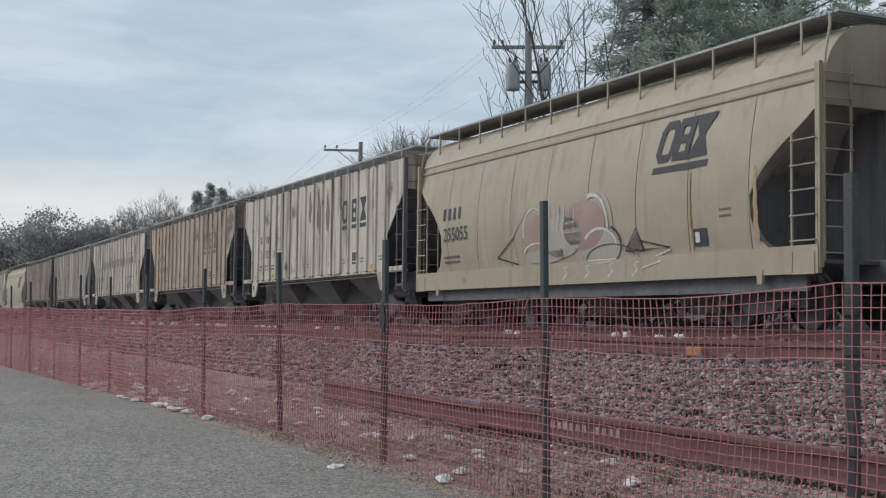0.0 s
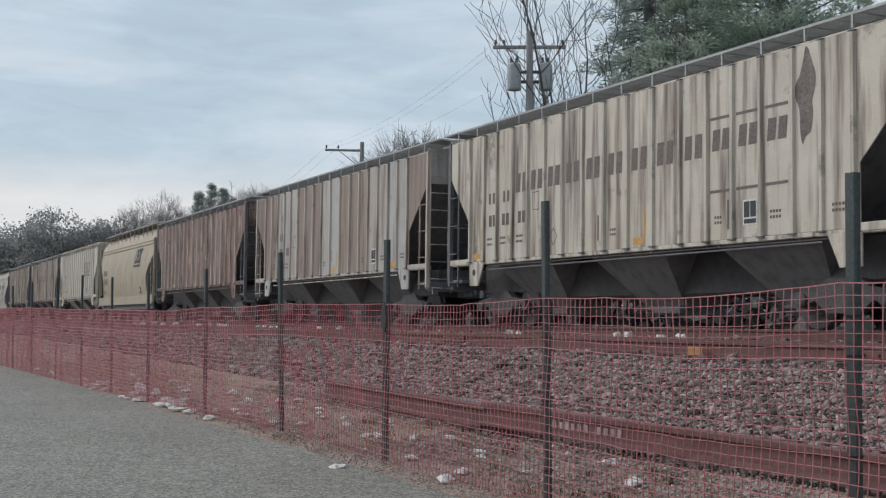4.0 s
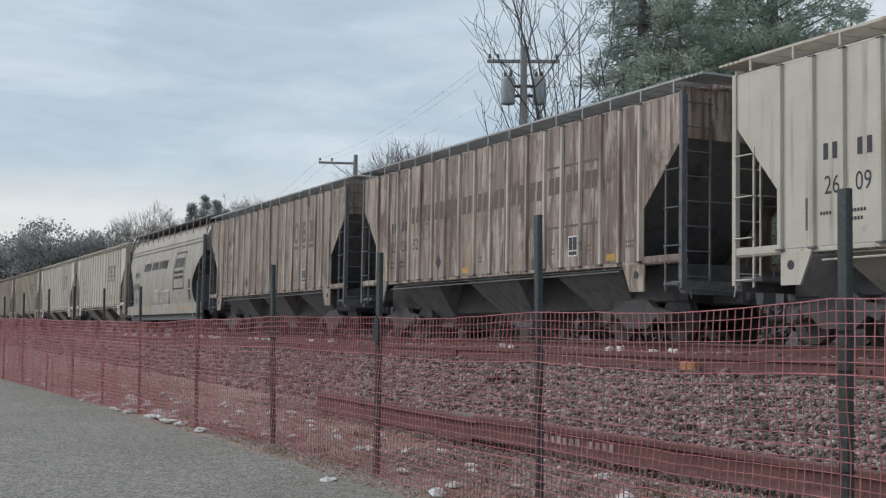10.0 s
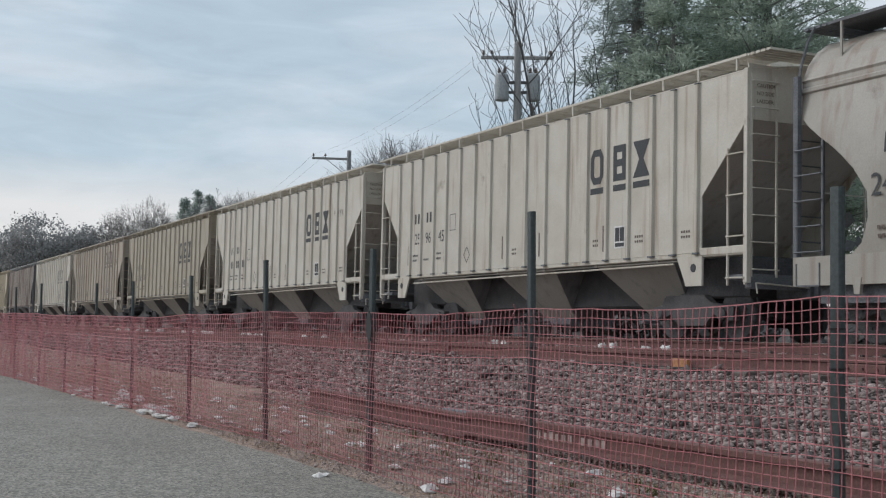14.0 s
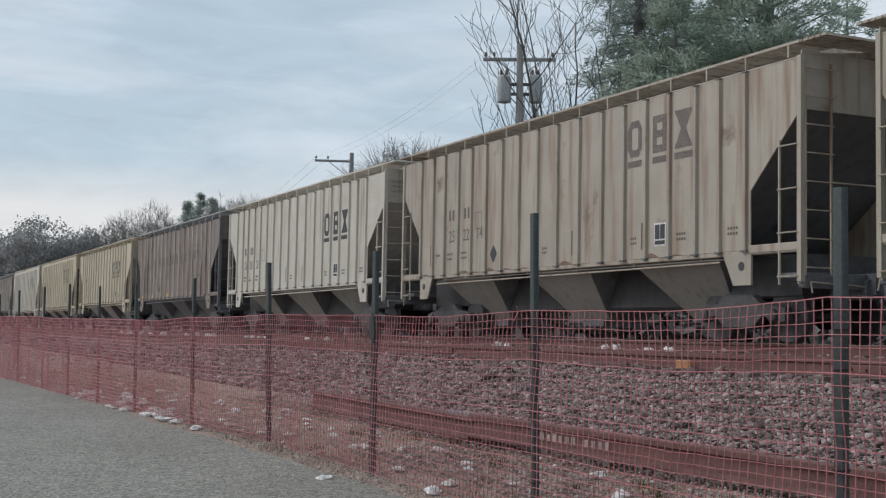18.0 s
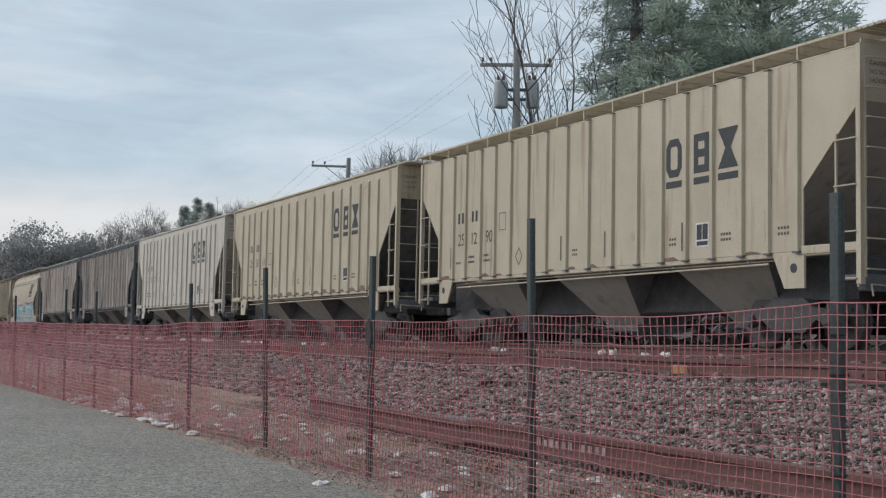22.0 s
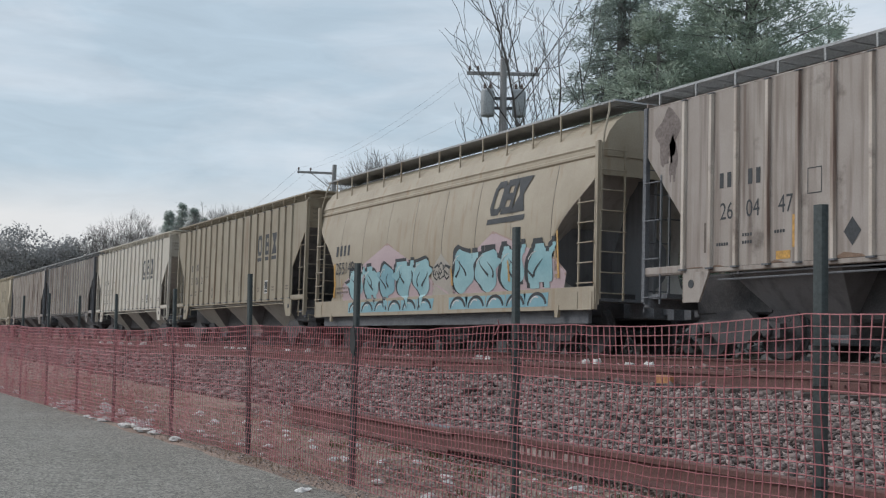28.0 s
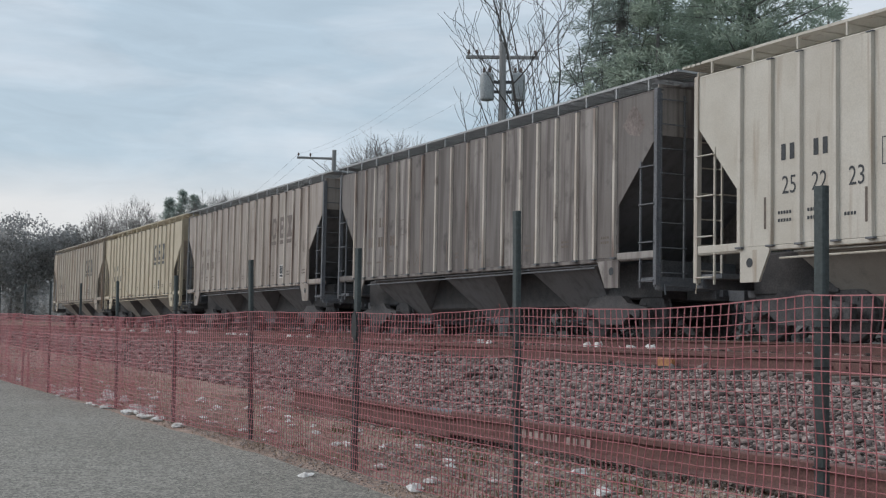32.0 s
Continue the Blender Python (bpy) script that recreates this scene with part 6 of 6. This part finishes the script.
def rock(x, y, size, seed, flat=0.30, z=None):
    """An angular broken rock, flattened, half sunk in what it lies on."""
    rnd = random.Random(seed)
    b = Build()
    n, m = 8, 5
    off = rnd.uniform(0, 50)
    prof = []
    for j in range(m + 1):
        th = math.pi * j / m
        for i in range(n):
            ph = 6.28319 * i / n
            d = Vector((math.sin(th) * math.cos(ph), math.sin(th) * math.sin(ph), math.cos(th)))
            s = 0.5 * size * (1 + 0.55 * noise.noise(d * 1.4 + Vector((off, 0, 0))) + 0.25 * noise.noise(d * 3.5 + Vector((0, off, 0))))
            prof.append((d.x * s * 1.25, d.y * s * 0.85, max(-0.25, min(0.42, d.z * flat)) * s * 1.6))
    b.add(prof, [(j * n + i, j * n + (i + 1) % n, (j + 1) * n + (i + 1) % n, (j + 1) * n + i) for j in range(m) for i in range(n)])
    return solid("pale_rock", b, PALE_STONE, "chalky white broken rock lying by the fence" if y < 10 else "white broken rock on the ballast between the tracks", "rock", "pale rocks",
                 m=pose(x, y, (ground_z(y) if z is None else z) + size * 0.08, rnd.uniform(-8, 8), rnd.uniform(-8, 8), rnd.uniform(0, 360)))


for k, (x, y, s) in enumerate(ROCKS):
    rock(x, y + (0.10 if x < -13.5 and y < 3.7 else 0.0), s * (0.85 if k < 3 else 0.66 if x < -13.5 and y < 3.7 else 0.55), 300 + k)
rr = random.Random(9)
for k in range(34):
    x = rr.uniform(-19.5, -13.5)
    rock(x, fence_y(x) + rr.uniform(-0.1, 0.35), rr.uniform(0.07, 0.22), 800 + k, 0.22)
for k in range(38):
    x = rr.uniform(-20.5, -7.0)
    rock(x, fence_y(x) + rr.uniform(0.15, 1.1), rr.uniform(0.05, 0.12), 700 + k)
# white rocks on the shoulder between the tracks
for x0, x1, n, s in ((-49, -44.5, 5, 0.42), (-41, -38, 4, 0.36), (-35.4, -33.2, 3, 0.34), (-23.4, -22.7, 2, 0.34), (-18.9, -18.3, 2, 0.32), (-17.6, -16.8, 2, 0.30), (-62, -52, 5, 0.45)):
    for k in range(n):
        x = x0 + (x1 - x0) * (k + rr.uniform(0.2, 0.8)) / n
        rock(x, 12.35 + rr.uniform(-0.15, 0.15), s * rr.uniform(0.38, 0.7), int(x * 100), 0.55, ground_z(12.4, x) + 0.10)

# ---- dry grass and weeds ----


def blades(n, xr, yr, tall, seed, wide=0.008, clump=0.0):
    r = np.random.default_rng(seed)
    if clump:
        k = max(1, n // 26)
        cx, cy = r.uniform(*xr, k), r.uniform(*yr, k)
        pick = r.integers(0, k, n)
        x, y = cx[pick] + r.normal(0, clump, n), cy[pick] + r.normal(0, clump * 0.7, n)
    else:
        x, y = r.uniform(*xr, n), r.uniform(*yr, n)
    z = np.interp(y, PY, PZ) - 0.01
    h = tall * r.uniform(0.4, 1.2, n)
    an, lean = r.uniform(0, 6.283, n), r.uniform(0.1, 0.9, n) * h
    dx, dy = np.cos(an), np.sin(an)
    base = np.stack([x, y, z], 1)
    side = np.stack([-dy, dx, 0 * x], 1) * wide
    tip = base + np.stack([dx * lean, dy * lean, h], 1)
    midp = base + np.stack([dx * lean * 0.3, dy * lean * 0.3, h * 0.6], 1)
    v = np.stack([base - side, base + side, midp + side * 0.7, midp - side * 0.7, tip], 1).reshape(-1, 3)
    t = np.array([(0, 1, 2), (0, 2, 3), (3, 2, 4)])
    return v, (t[None] + 5 * np.arange(n)[:, None, None]).reshape(-1, 3)


v1, f1 = blades(16000, (-26, -5), (3.5, 5.0), 0.035, 21, 0.003, 0.22)
v2, f2 = blades(1800, (-26, -3), (3.5, 3.8), 0.045, 22, 0.003, 0.12)
bulk("dry_grass", np.concatenate([v1, v2]), np.concatenate([f1, f2 + len(v1)]), GRASS_DRY, "sparse dead grass along the foot of the netting", "grass")
v1, f1 = blades(500, (-12, -4), (3.8, 4.9), 0.07, 23, 0.005, 0.06)
bulk("weeds", v1, f1, LEAF_WEED, "faded green weeds among the gravel", "weeds")

# ---- utility poles and wires ----


def utility_pole(name_label, x, y, tall, turn, tanks, arms, reach=(-1.3, 1.3), drop=0.52, lean=0.0):
    pole = thing("utility_pole", name_label, "utility pole", pose(x, y, ground_z(y), 0, lean, turn), "poles along the railway")
    part("shaft", Build().lathe([(0.17, -0.2), (0.15, tall * 0.5), (0.115, tall - 0.02), (0.09, tall)], 12), POLE_WOOD, pole, smooth=False)
    za = tall - drop
    arm = part("crossarm", Build().box(*reach, 0.10, 0.21, za - 0.06, za + 0.06, 0.01), POLE_WOOD, pole)
    for x in (0.62 * reach[0], 0.62 * reach[1]):
        if abs(x) > 0.3:
            part("arm_brace", Build().tube((x, 0.16, za - 0.04), (0.0, 0.16, za - 0.78 * abs(x)), 0.022, n=5), POLE_WOOD, pole)
    for xx in arms:
        part("insulator", Build().lathe([(0.02, za + 0.05), (0.02, za + 0.12), (0.055, za + 0.13), (0.06, za + 0.17), (0.04, za + 0.20), (0.05, za + 0.24), (0.02, za + 0.27)], 8, "z", (xx, 0.155, 0)), CERAMIC, arm)
    if tanks:
        for s in (-1, 1):
            t = part("transformer", Build().lathe([(0.05, -0.04), (0.235, 0.0), (0.25, 0.05), (0.25, 0.86), (0.235, 0.92), (0.15, 0.98), (0.05, 1.0)], 14, "z", (s * 0.56, 0.0, tall - 2.10)), TANK_GREY, pole, "grey steel transformer can", True)
            for k in (-1, 1):
                part("bushing", Build().lathe([(0.045, 0), (0.06, 0.05), (0.04, 0.08), (0.06, 0.12), (0.03, 0.20)], 8, "z", (s * 0.56 + 0.10 * k, 0.0, tall - 1.11)), CERAMIC, t)
            for drop in (1.50, 1.85):
                part("bracket", Build().box(min(0.1 * s, 0.35 * s), max(0.1 * s, 0.35 * s), -0.05, 0.05, tall - drop, tall - drop + 0.10), WIRE, t)
            part("lead", Build().tube((s * 0.56, 0, tall - 0.95), (s * 0.9, 0.15, za + 0.2), 0.008, n=4).tube((s * 0.46, 0, tall - 0.95), (0.0, 0.16, za), 0.008, n=4), WIRE, t)
    return pole


POLE_A, POLE_B, POLE_C = (-38.36, 21.57), (-63.3, 24.77), (-150.0, 37.0)
utility_pole("weathered wooden utility pole with two transformers", *POLE_A, 11.06, 66, True, (-1.2, -0.9, 1.2), lean=-1.2)
utility_pole("weathered wooden utility pole with one crossarm", *POLE_B, 10.35, 68, False, (-1.95, -1.3, -0.06), (-2.02, 0.08), 0.46)


def wire(p, q, sag, r):
    b = Build().pipe([Vector(p).lerp(Vector(q), i / 14) - Vector((0, 0, sag * 4 * i / 14 * (1 - i / 14))) for i in range(15)], r, 4)
    return solid("overhead_wire", b, WIRE, "thin overhead power line between poles", "wire", "overhead wires")


def arm_point(pole, tall, turn, x, drop):
    a = radians(turn)
    return (pole[0] + x * math.cos(a) - 0.155 * math.sin(a), pole[1] + x * math.sin(a) + 0.155 * math.cos(a), tall - drop + 0.27)


for x, xb in ((-1.2, -1.95), (-0.9, -1.3), (1.2, -0.06)):
    pa, pb = arm_point(POLE_A, 11.15, 66, x - 0.22, 0.52), arm_point(POLE_B, 10.45, 68, xb, 0.46)
    wire(pa, pb, 0.5, 0.0032)
    wire(pb, (POLE_C[0] + x * 0.4, POLE_C[1] + x, 10.0), 1.4, 0.005)
    wire(pa, (pa[0] + 42, pa[1] - 4.5 + 6, 10.4), 0.6, 0.0035)

# ---- trees ----
def bearing(px, dist):
    """A place at a distance from the camera, on a bearing in degrees right of the first view."""
    a = radians(25.3 + px)
    return -dist * math.cos(a), dist * math.sin(a)


def limb(b, p, d, length, r, depth, rnd, tips, angle=48, up=0.05, gnarl=0.13, fine=0.006, first=0.2, kids=5, ratio=0.55):
    """A tapering, slightly crooked limb with side branches set off at an angle; collects its tips."""
    segs = kids + 1
    p, d = Vector(p), Vector(d).normalized()
    turn = rnd.uniform(0, 6.28)
    for k in range(segs):
        ra, rb = max(fine, r * (1 - 0.75 * k / segs)), max(fine, r * (1 - 0.75 * (k + 1) / segs))
        q = p + d * (length / segs)
        b.tube(p, q, ra, rb, n=7 if depth > 3 else 5 if depth > 2 else 3, caps=False)
        if depth > 0 and (k + 1) / segs >= first:
            side = d.orthogonal().normalized()
            side = Matrix.Rotation(turn, 3, d) @ side
            turn += 2.4 + rnd.uniform(-0.5, 0.5)
            an = radians(angle * rnd.uniform(0.6, 1.3))
            nd = d * math.cos(an) + side * math.sin(an)
            limb(b, q, nd, length * ratio * rnd.uniform(0.7, 1.15) * (1 - 0.45 * k / segs), rb * 0.62, depth - 1, rnd, tips, angle, up, gnarl * 1.2, fine, 0.25, max(3, kids - 1), ratio)
        d = (d + Vector((rnd.gauss(0, 1), rnd.gauss(0, 1), rnd.gauss(0, 0.6))) * gnarl + Vector((0, 0, up))).normalized()
        p = q
    tips.append(p)


def bare_tree(x, y, tall, seed, stems, depth, label, r, fine, bark, angle=48, up=0.05, kids=5, lean=0.12, first=0.25, ratio=0.55, gap=0.35):
    rnd = random.Random(seed)
    tree = thing("bare_tree", label, "tree", pose(x, y, ground_z(y) - 0.1), "bare trees")
    for s in range(stems):
        b = Build()
        d = (rnd.uniform(-lean, lean), rnd.uniform(-lean, lean), 1)
        limb(b, (gap * (s - (stems - 1) / 2), rnd.uniform(-0.3, 0.3) * (stems > 1), 0), d, tall * rnd.uniform(0.8, 0.95), r * rnd.uniform(0.75, 1.0), depth, rnd, [], angle, up, 0.07, fine, first, kids, ratio)
        part("trunk", b, bark, tree)
    return tree


def twiggy_tree(x, y, tall, wide, seed, label):
    """A far leafless tree: forking limbs and a rounded crown of fine twigs."""
    rnd, r = random.Random(seed), np.random.default_rng(seed)
    tree = thing("bare_tree", label, "tree", pose(x, y, ground_z(y) - 0.1), "bare trees")
    b = Build()
    limb(b, (0, 0, 0), (rnd.uniform(-0.05, 0.05), 0, 1), tall * 0.78, tall * 0.018, 3, rnd, [], 46, 0.06, 0.07, 0.03, 0.3, 6, 0.50)
    part("trunk", b, BARK, tree)
    n, per = 260, 15
    d = r.normal(size=(n, 3))
    d[:, 2] = np.abs(d[:, 2]) * 1.1 - 0.25
    d /= np.linalg.norm(d, axis=1)[:, None]
    lump = np.array([1 + 0.35 * noise.noise(Vector(q) * 2.2 + Vector((seed, 0, 0))) for q in d])
    c = d * (lump * r.uniform(0.55, 0.92, n))[:, None] * np.array([wide / 2, wide / 2, tall * 0.42]) + np.array([0, 0, tall * 0.56])
    c, d = np.repeat(c, per, 0), np.repeat(d, per, 0)
    d = d + r.normal(size=d.shape) * 0.55 + np.array([0, 0, 0.35])
    d /= np.linalg.norm(d, axis=1)[:, None]
    c = c + r.normal(size=c.shape) * 0.35
    ln = tall * r.uniform(0.05, 0.11, len(c))[:, None]
    side = np.cross(d, r.normal(size=d.shape))
    side /= np.linalg.norm(side, axis=1)[:, None]
    v = np.stack([c - side * 0.022, c + side * 0.022, c + d * ln + side * 0.008, c + d * ln - side * 0.008], 1).reshape(-1, 3)
    bulk("twig_crown", v, np.arange(len(v)).reshape(-1, 4), BARK, "", "", parent=tree)["kind"] = "stuff"
    return tree


def leaf_cloud(points, per, radius, size, seed, squash=0.7):
    r = np.random.default_rng(seed)
    c = np.repeat(np.asarray(points, float), per, 0)
    n = len(c)
    c = c + r.normal(size=(n, 3)) * radius * np.array([1, 1, squash])
    a, b_ = r.normal(size=(n, 3)), r.normal(size=(n, 3))
    a /= np.linalg.norm(a, axis=1)[:, None]
    b_ -= a * (a * b_).sum(1)[:, None]
    b_ /= np.linalg.norm(b_, axis=1)[:, None]
    s = size * r.uniform(0.6, 1.3, n)[:, None]
    v = np.stack([c + a * s, c + b_ * s * 0.6, c - a * s, c - b_ * s * 0.6], 1).reshape(-1, 3)
    return v, np.arange(4 * n).reshape(n, 4)


def leafy_tree(x, y, tall, wide, seed, label, leaf, size, per=44):
    rnd = random.Random(seed)
    tree = thing("leafy_tree", label, "tree", pose(x, y, ground_z(y) - 0.1), "distant trees")
    b, tips = Build(), []
    limb(b, (0, 0, 0), (0, 0, 1), tall * 0.75, tall * 0.018, 3, rnd, tips, 55, 0.05, 0.1, 0.02, 0.3)
    part("trunk", b, BARK, tree)
    pts = []
    for k in range(170):
        d = Vector((rnd.gauss(0, 1), rnd.gauss(0, 1), rnd.gauss(0, 1))).normalized() * (0.55 + 0.45 * rnd.random())
        lump = 0.75 + 0.5 * noise.noise(d * 1.6 + Vector((seed, 0, 0)))
        pts.append((d.x * wide / 2 * lump, d.y * wide / 2 * lump, tall * 0.56 + d.z * tall * 0.44 * lump))
    v, f = leaf_cloud(pts, per, wide * 0.06, size, seed)
    bulk("crown", v, f, leaf, "", "", parent=tree)
    return tree


def needle_brushes(points, per, length, seed, droop):
    """Brushes of flat needle sprays, each brush fanned about the way its twig points."""
    r = np.random.default_rng(seed)
    base = np.asarray([p[:3] for p in points], float)
    way = np.asarray([p[3:] for p in points], float)
    way = way + r.normal(size=way.shape) * 0.35 + np.array([0, 0, 0.25 + droop])
    way /= np.linalg.norm(way, axis=1)[:, None]
    c, d = np.repeat(base, per, 0), np.repeat(way, per, 0)
    d = d + r.normal(size=d.shape) * 0.55
    d /= np.linalg.norm(d, axis=1)[:, None]
    c = c + r.normal(size=c.shape) * length * 0.35
    side = np.cross(d, r.normal(size=d.shape))
    side /= np.linalg.norm(side, axis=1)[:, None]
    ln = length * r.uniform(0.6, 1.25, len(c))[:, None]
    w = length * 0.075
    v = np.stack([c - side * w * 0.5, c + d * ln * 0.55 - side * w, c + d * ln, c + d * ln * 0.55 + side * w], 1).reshape(-1, 3)
    return v, np.arange(len(v)).reshape(-1, 4)


def conifer(x, y, tall, wide, seed, label, leaf, tiers, droop, tuft, per, base=0.08, gap=0.0, taper=1.0):
    """A straight trunk with tiers of limbs that carry tufts of needles."""
    rnd = random.Random(seed)
    tree = thing("conifer_tree", label, "tree", pose(x, y, ground_z(y) - 0.1), "conifers")
    part("trunk", Build().lathe([(tall * 0.016, 0), (tall * 0.012, tall * 0.5), (0.03, tall)], 9), BARK, tree)
    limbs, pts = Build(), []
    for t in range(tiers):
        u = base + (1 - base) * (t + rnd.uniform(-0.2, 0.2)) / tiers
        reach = wide / 2 * (1 - u ** taper) * rnd.uniform(0.75, 1.1) + 0.25
        a0 = rnd.uniform(0, 6.28)
        for k in range(rnd.choice((5, 6, 7)) if u < 0.8 else 4):
            if rnd.random() < gap:
                continue
            an = a0 + 6.28 * k / 6 + rnd.uniform(-0.3, 0.3)
            ln = reach * rnd.uniform(0.7, 1.15)
            p = Vector((0, 0, tall * u))
            d = Vector((math.cos(an), math.sin(an), droop + rnd.uniform(-0.08, 0.12)))
            q = p + d * ln
            limbs.tube(p, q, 0.012 * tall * (1 - u) * 0.35 + 0.015, 0.008, n=4, caps=False)
            m = max(3, int(ln / 0.42))
            for j in range(1, m + 1):
                c = p.lerp(q, j / m)
                w = 0.28 * ln * (0.3 + 0.7 * math.sin(math.pi * min(0.98, j / m * 0.85 + 0.12)))
                for _ in range(3):
                    across = rnd.gauss(0, w * 0.6)
                    pts.append((c.x - across * math.sin(an) + rnd.gauss(0, 0.12), c.y + across * math.cos(an) + rnd.gauss(0, 0.12), c.z + rnd.gauss(0.05, 0.12) + droop * 0.5 * abs(across),
                                math.cos(an) - 0.9 * across / max(0.2, w) * math.sin(an), math.sin(an) + 0.9 * across / max(0.2, w) * math.cos(an), 0.0))
    part("limb_work", limbs, BARK, tree)["kind"] = "stuff"
    v, f = needle_brushes(pts, per, tuft, seed, droop)
    bulk("crown", v, f, leaf, "", "", parent=tree)
    return tree


# the bare trees by the near pole
bare_tree(*bearing(4.9, 45), 15.5, 41, 2, 2, "tall leafless multi-stemmed tree beside the pole", 0.10, 0.010, BARK_DARK, 40, 0.07, 11, 0.07, 0.25, 0.42, 1.5)
bare_tree(*bearing(6.5, 48), 16.0, 43, 2, 2, "tall leafless tree with crooked upright branches", 0.10, 0.010, BARK_DARK, 38, 0.08, 11, 0.09, 0.25, 0.40, 1.4)
bare_tree(*bearing(8.0, 47), 14.5, 44, 2, 2, "leafless tree with dark crooked branches", 0.10, 0.010, BARK_DARK, 38, 0.08, 11, 0.09, 0.25, 0.40, 0.9)
bare_tree(*bearing(2.9, 44), 6.8, 47, 2, 2, "young leafless tree with arching thin branches", 0.05, 0.009, BARK_DARK, 55, 0.05, 7, 0.30, 0.3, 0.50, 0.8)
bare_tree(*bearing(5.2, 44), 9.5, 48, 3, 2, "low leafless tree with thin branches", 0.05, 0.009, BARK_DARK, 45, 0.06, 8, 0.2, 0.3, 0.42, 1.0)
# the pines behind the train
conifer(*bearing(9.2, 50), 21.0, 9.4, 51, "dark blue-green spruce tree behind the train", NEEDLES_DARK, 42, -0.30, 0.30, 15, base=0.25)
conifer(*bearing(15.0, 50), 23.0, 11.0, 52, "large green pine tree behind the train", NEEDLES, 30, 0.10, 0.36, 16, base=0.25, gap=0.08, taper=1.7)
conifer(*bearing(18.4, 56), 15.6, 8.5, 53, "green pine tree with open branches", NEEDLES, 15, 0.16, 0.34, 16, base=0.3, gap=0.34, taper=1.5)
conifer(*bearing(10.9, 47), 13.8, 8.5, 55, "dense green pine tree behind the train", NEEDLES, 26, 0.05, 0.34, 16, base=0.25, gap=0.03, taper=2.4)
conifer(*bearing(12.9, 54), 15.3, 10.5, 54, "lower green pine tree behind the train", NEEDLES, 26, 0.08, 0.36, 16, base=0.25, gap=0.03, taper=2.6)
conifer(*bearing(16.8, 55), 14.2, 9.0, 56, "low spreading green pine tree behind the train", NEEDLES, 24, 0.08, 0.36, 14, base=0.3, gap=0.06, taper=2.4)
# the far wood to the left
for px, d, tall, wide, kind in ((-17.9, 225, 19.5, 16, "l"), (-15.7, 228, 18.5, 14, "l"), (-19.6, 230, 16, 15, "l"), (-21.5, 235, 17, 16, "l"), (-16.8, 245, 17, 16, "l"), (-13.9, 222, 19, 0, "b"), (-12.7, 215, 20, 0, "b"),
                                (-11.8, 225, 18, 0, "b"), (-11.3, 230, 22.8, 11, "c"), (-10.72, 236, 25.0, 11, "c"), (-10.2, 240, 24.6, 11, "c"), (-9.75, 238, 22.6, 10, "c"), (-9.7, 228, 23, 0, "b"), (-9.0, 220, 23, 0, "b"), (-8.3, 220, 23.5, 0, "b"), (-7.6, 225, 22.5, 0, "b"), (-6.9, 222, 20.5, 0, "b"), (-18.7, 250, 18, 18, "l"), (-16.3, 250, 19, 18, "l"), (-14.8, 235, 17, 0, "b"),
                                (-1.3, 118, 19.6, 0, "b"), (-0.2, 124, 14.5, 0, "b"), (-23.5, 240, 17, 16, "l")):
    x, y = bearing(px, d)
    if kind == "l":
        leafy_tree(x, y, tall, wide, int(-px * 10), "distant oak still holding dull brown leaves, haze put into their colour", LEAF_HAZED, 0.27)
    elif kind == "c":
        conifer(x, y, tall, wide, int(-px * 100), "distant dark spruce above the bare trees", NEEDLES_DARK, 26, -0.15, 0.55, 9, base=0.4, taper=1.15)
    else:
        twiggy_tree(x, y, tall, tall * 0.72, int(-px * 10), "distant leafless tree with a fine twiggy crown")
# undergrowth that closes the view under and between the cars
r = np.random.default_rng(5)
near_pts, far_pts = [], []
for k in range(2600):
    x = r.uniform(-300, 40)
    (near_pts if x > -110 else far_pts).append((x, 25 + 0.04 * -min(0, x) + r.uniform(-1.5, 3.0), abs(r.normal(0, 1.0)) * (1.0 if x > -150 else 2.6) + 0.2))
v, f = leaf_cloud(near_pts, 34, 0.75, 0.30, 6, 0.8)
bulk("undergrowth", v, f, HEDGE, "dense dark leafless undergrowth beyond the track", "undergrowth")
# the far stretch takes the paler leaf colour, painted to look hazed
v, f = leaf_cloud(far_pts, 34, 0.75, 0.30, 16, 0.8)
bulk("thicket", v, f, LEAF_HAZED, "grey-brown thicket at the foot of the far wood, haze put into its colour", "undergrowth")

# ---- what moves ----


def motions():
    """The train rolls past at a steady speed; its wheels turn with it."""
    for (i, *_), car in zip(TRAIN, CARS):
        x0 = CENTRE[i]
        walk(car, [(t, CLIMB @ pose(x0 + SPEED * t, TRACK_Y, RAIL_Z)) for t in (0.0, 8.0, 16.0, 24.0, 32.0)])
    turn = math.degrees(SPEED / 0.457)
    for x, sets in WHEELS.items():
        rows = [(k / FPS, pose(x, 0, 0.457) @ Matrix.Rotation(radians(turn * k / FPS), 4, "Y")) for k in range(32 * FPS + 1)]
        walk(sets[0], rows)
        keys = sets[0].animation_data
        for other in sets[1:]:
            other.rotation_mode = "QUATERNION"
            mine = other.animation_data_create()
            mine.action = keys.action
            mine.action_slot = keys.action_slot


motions()
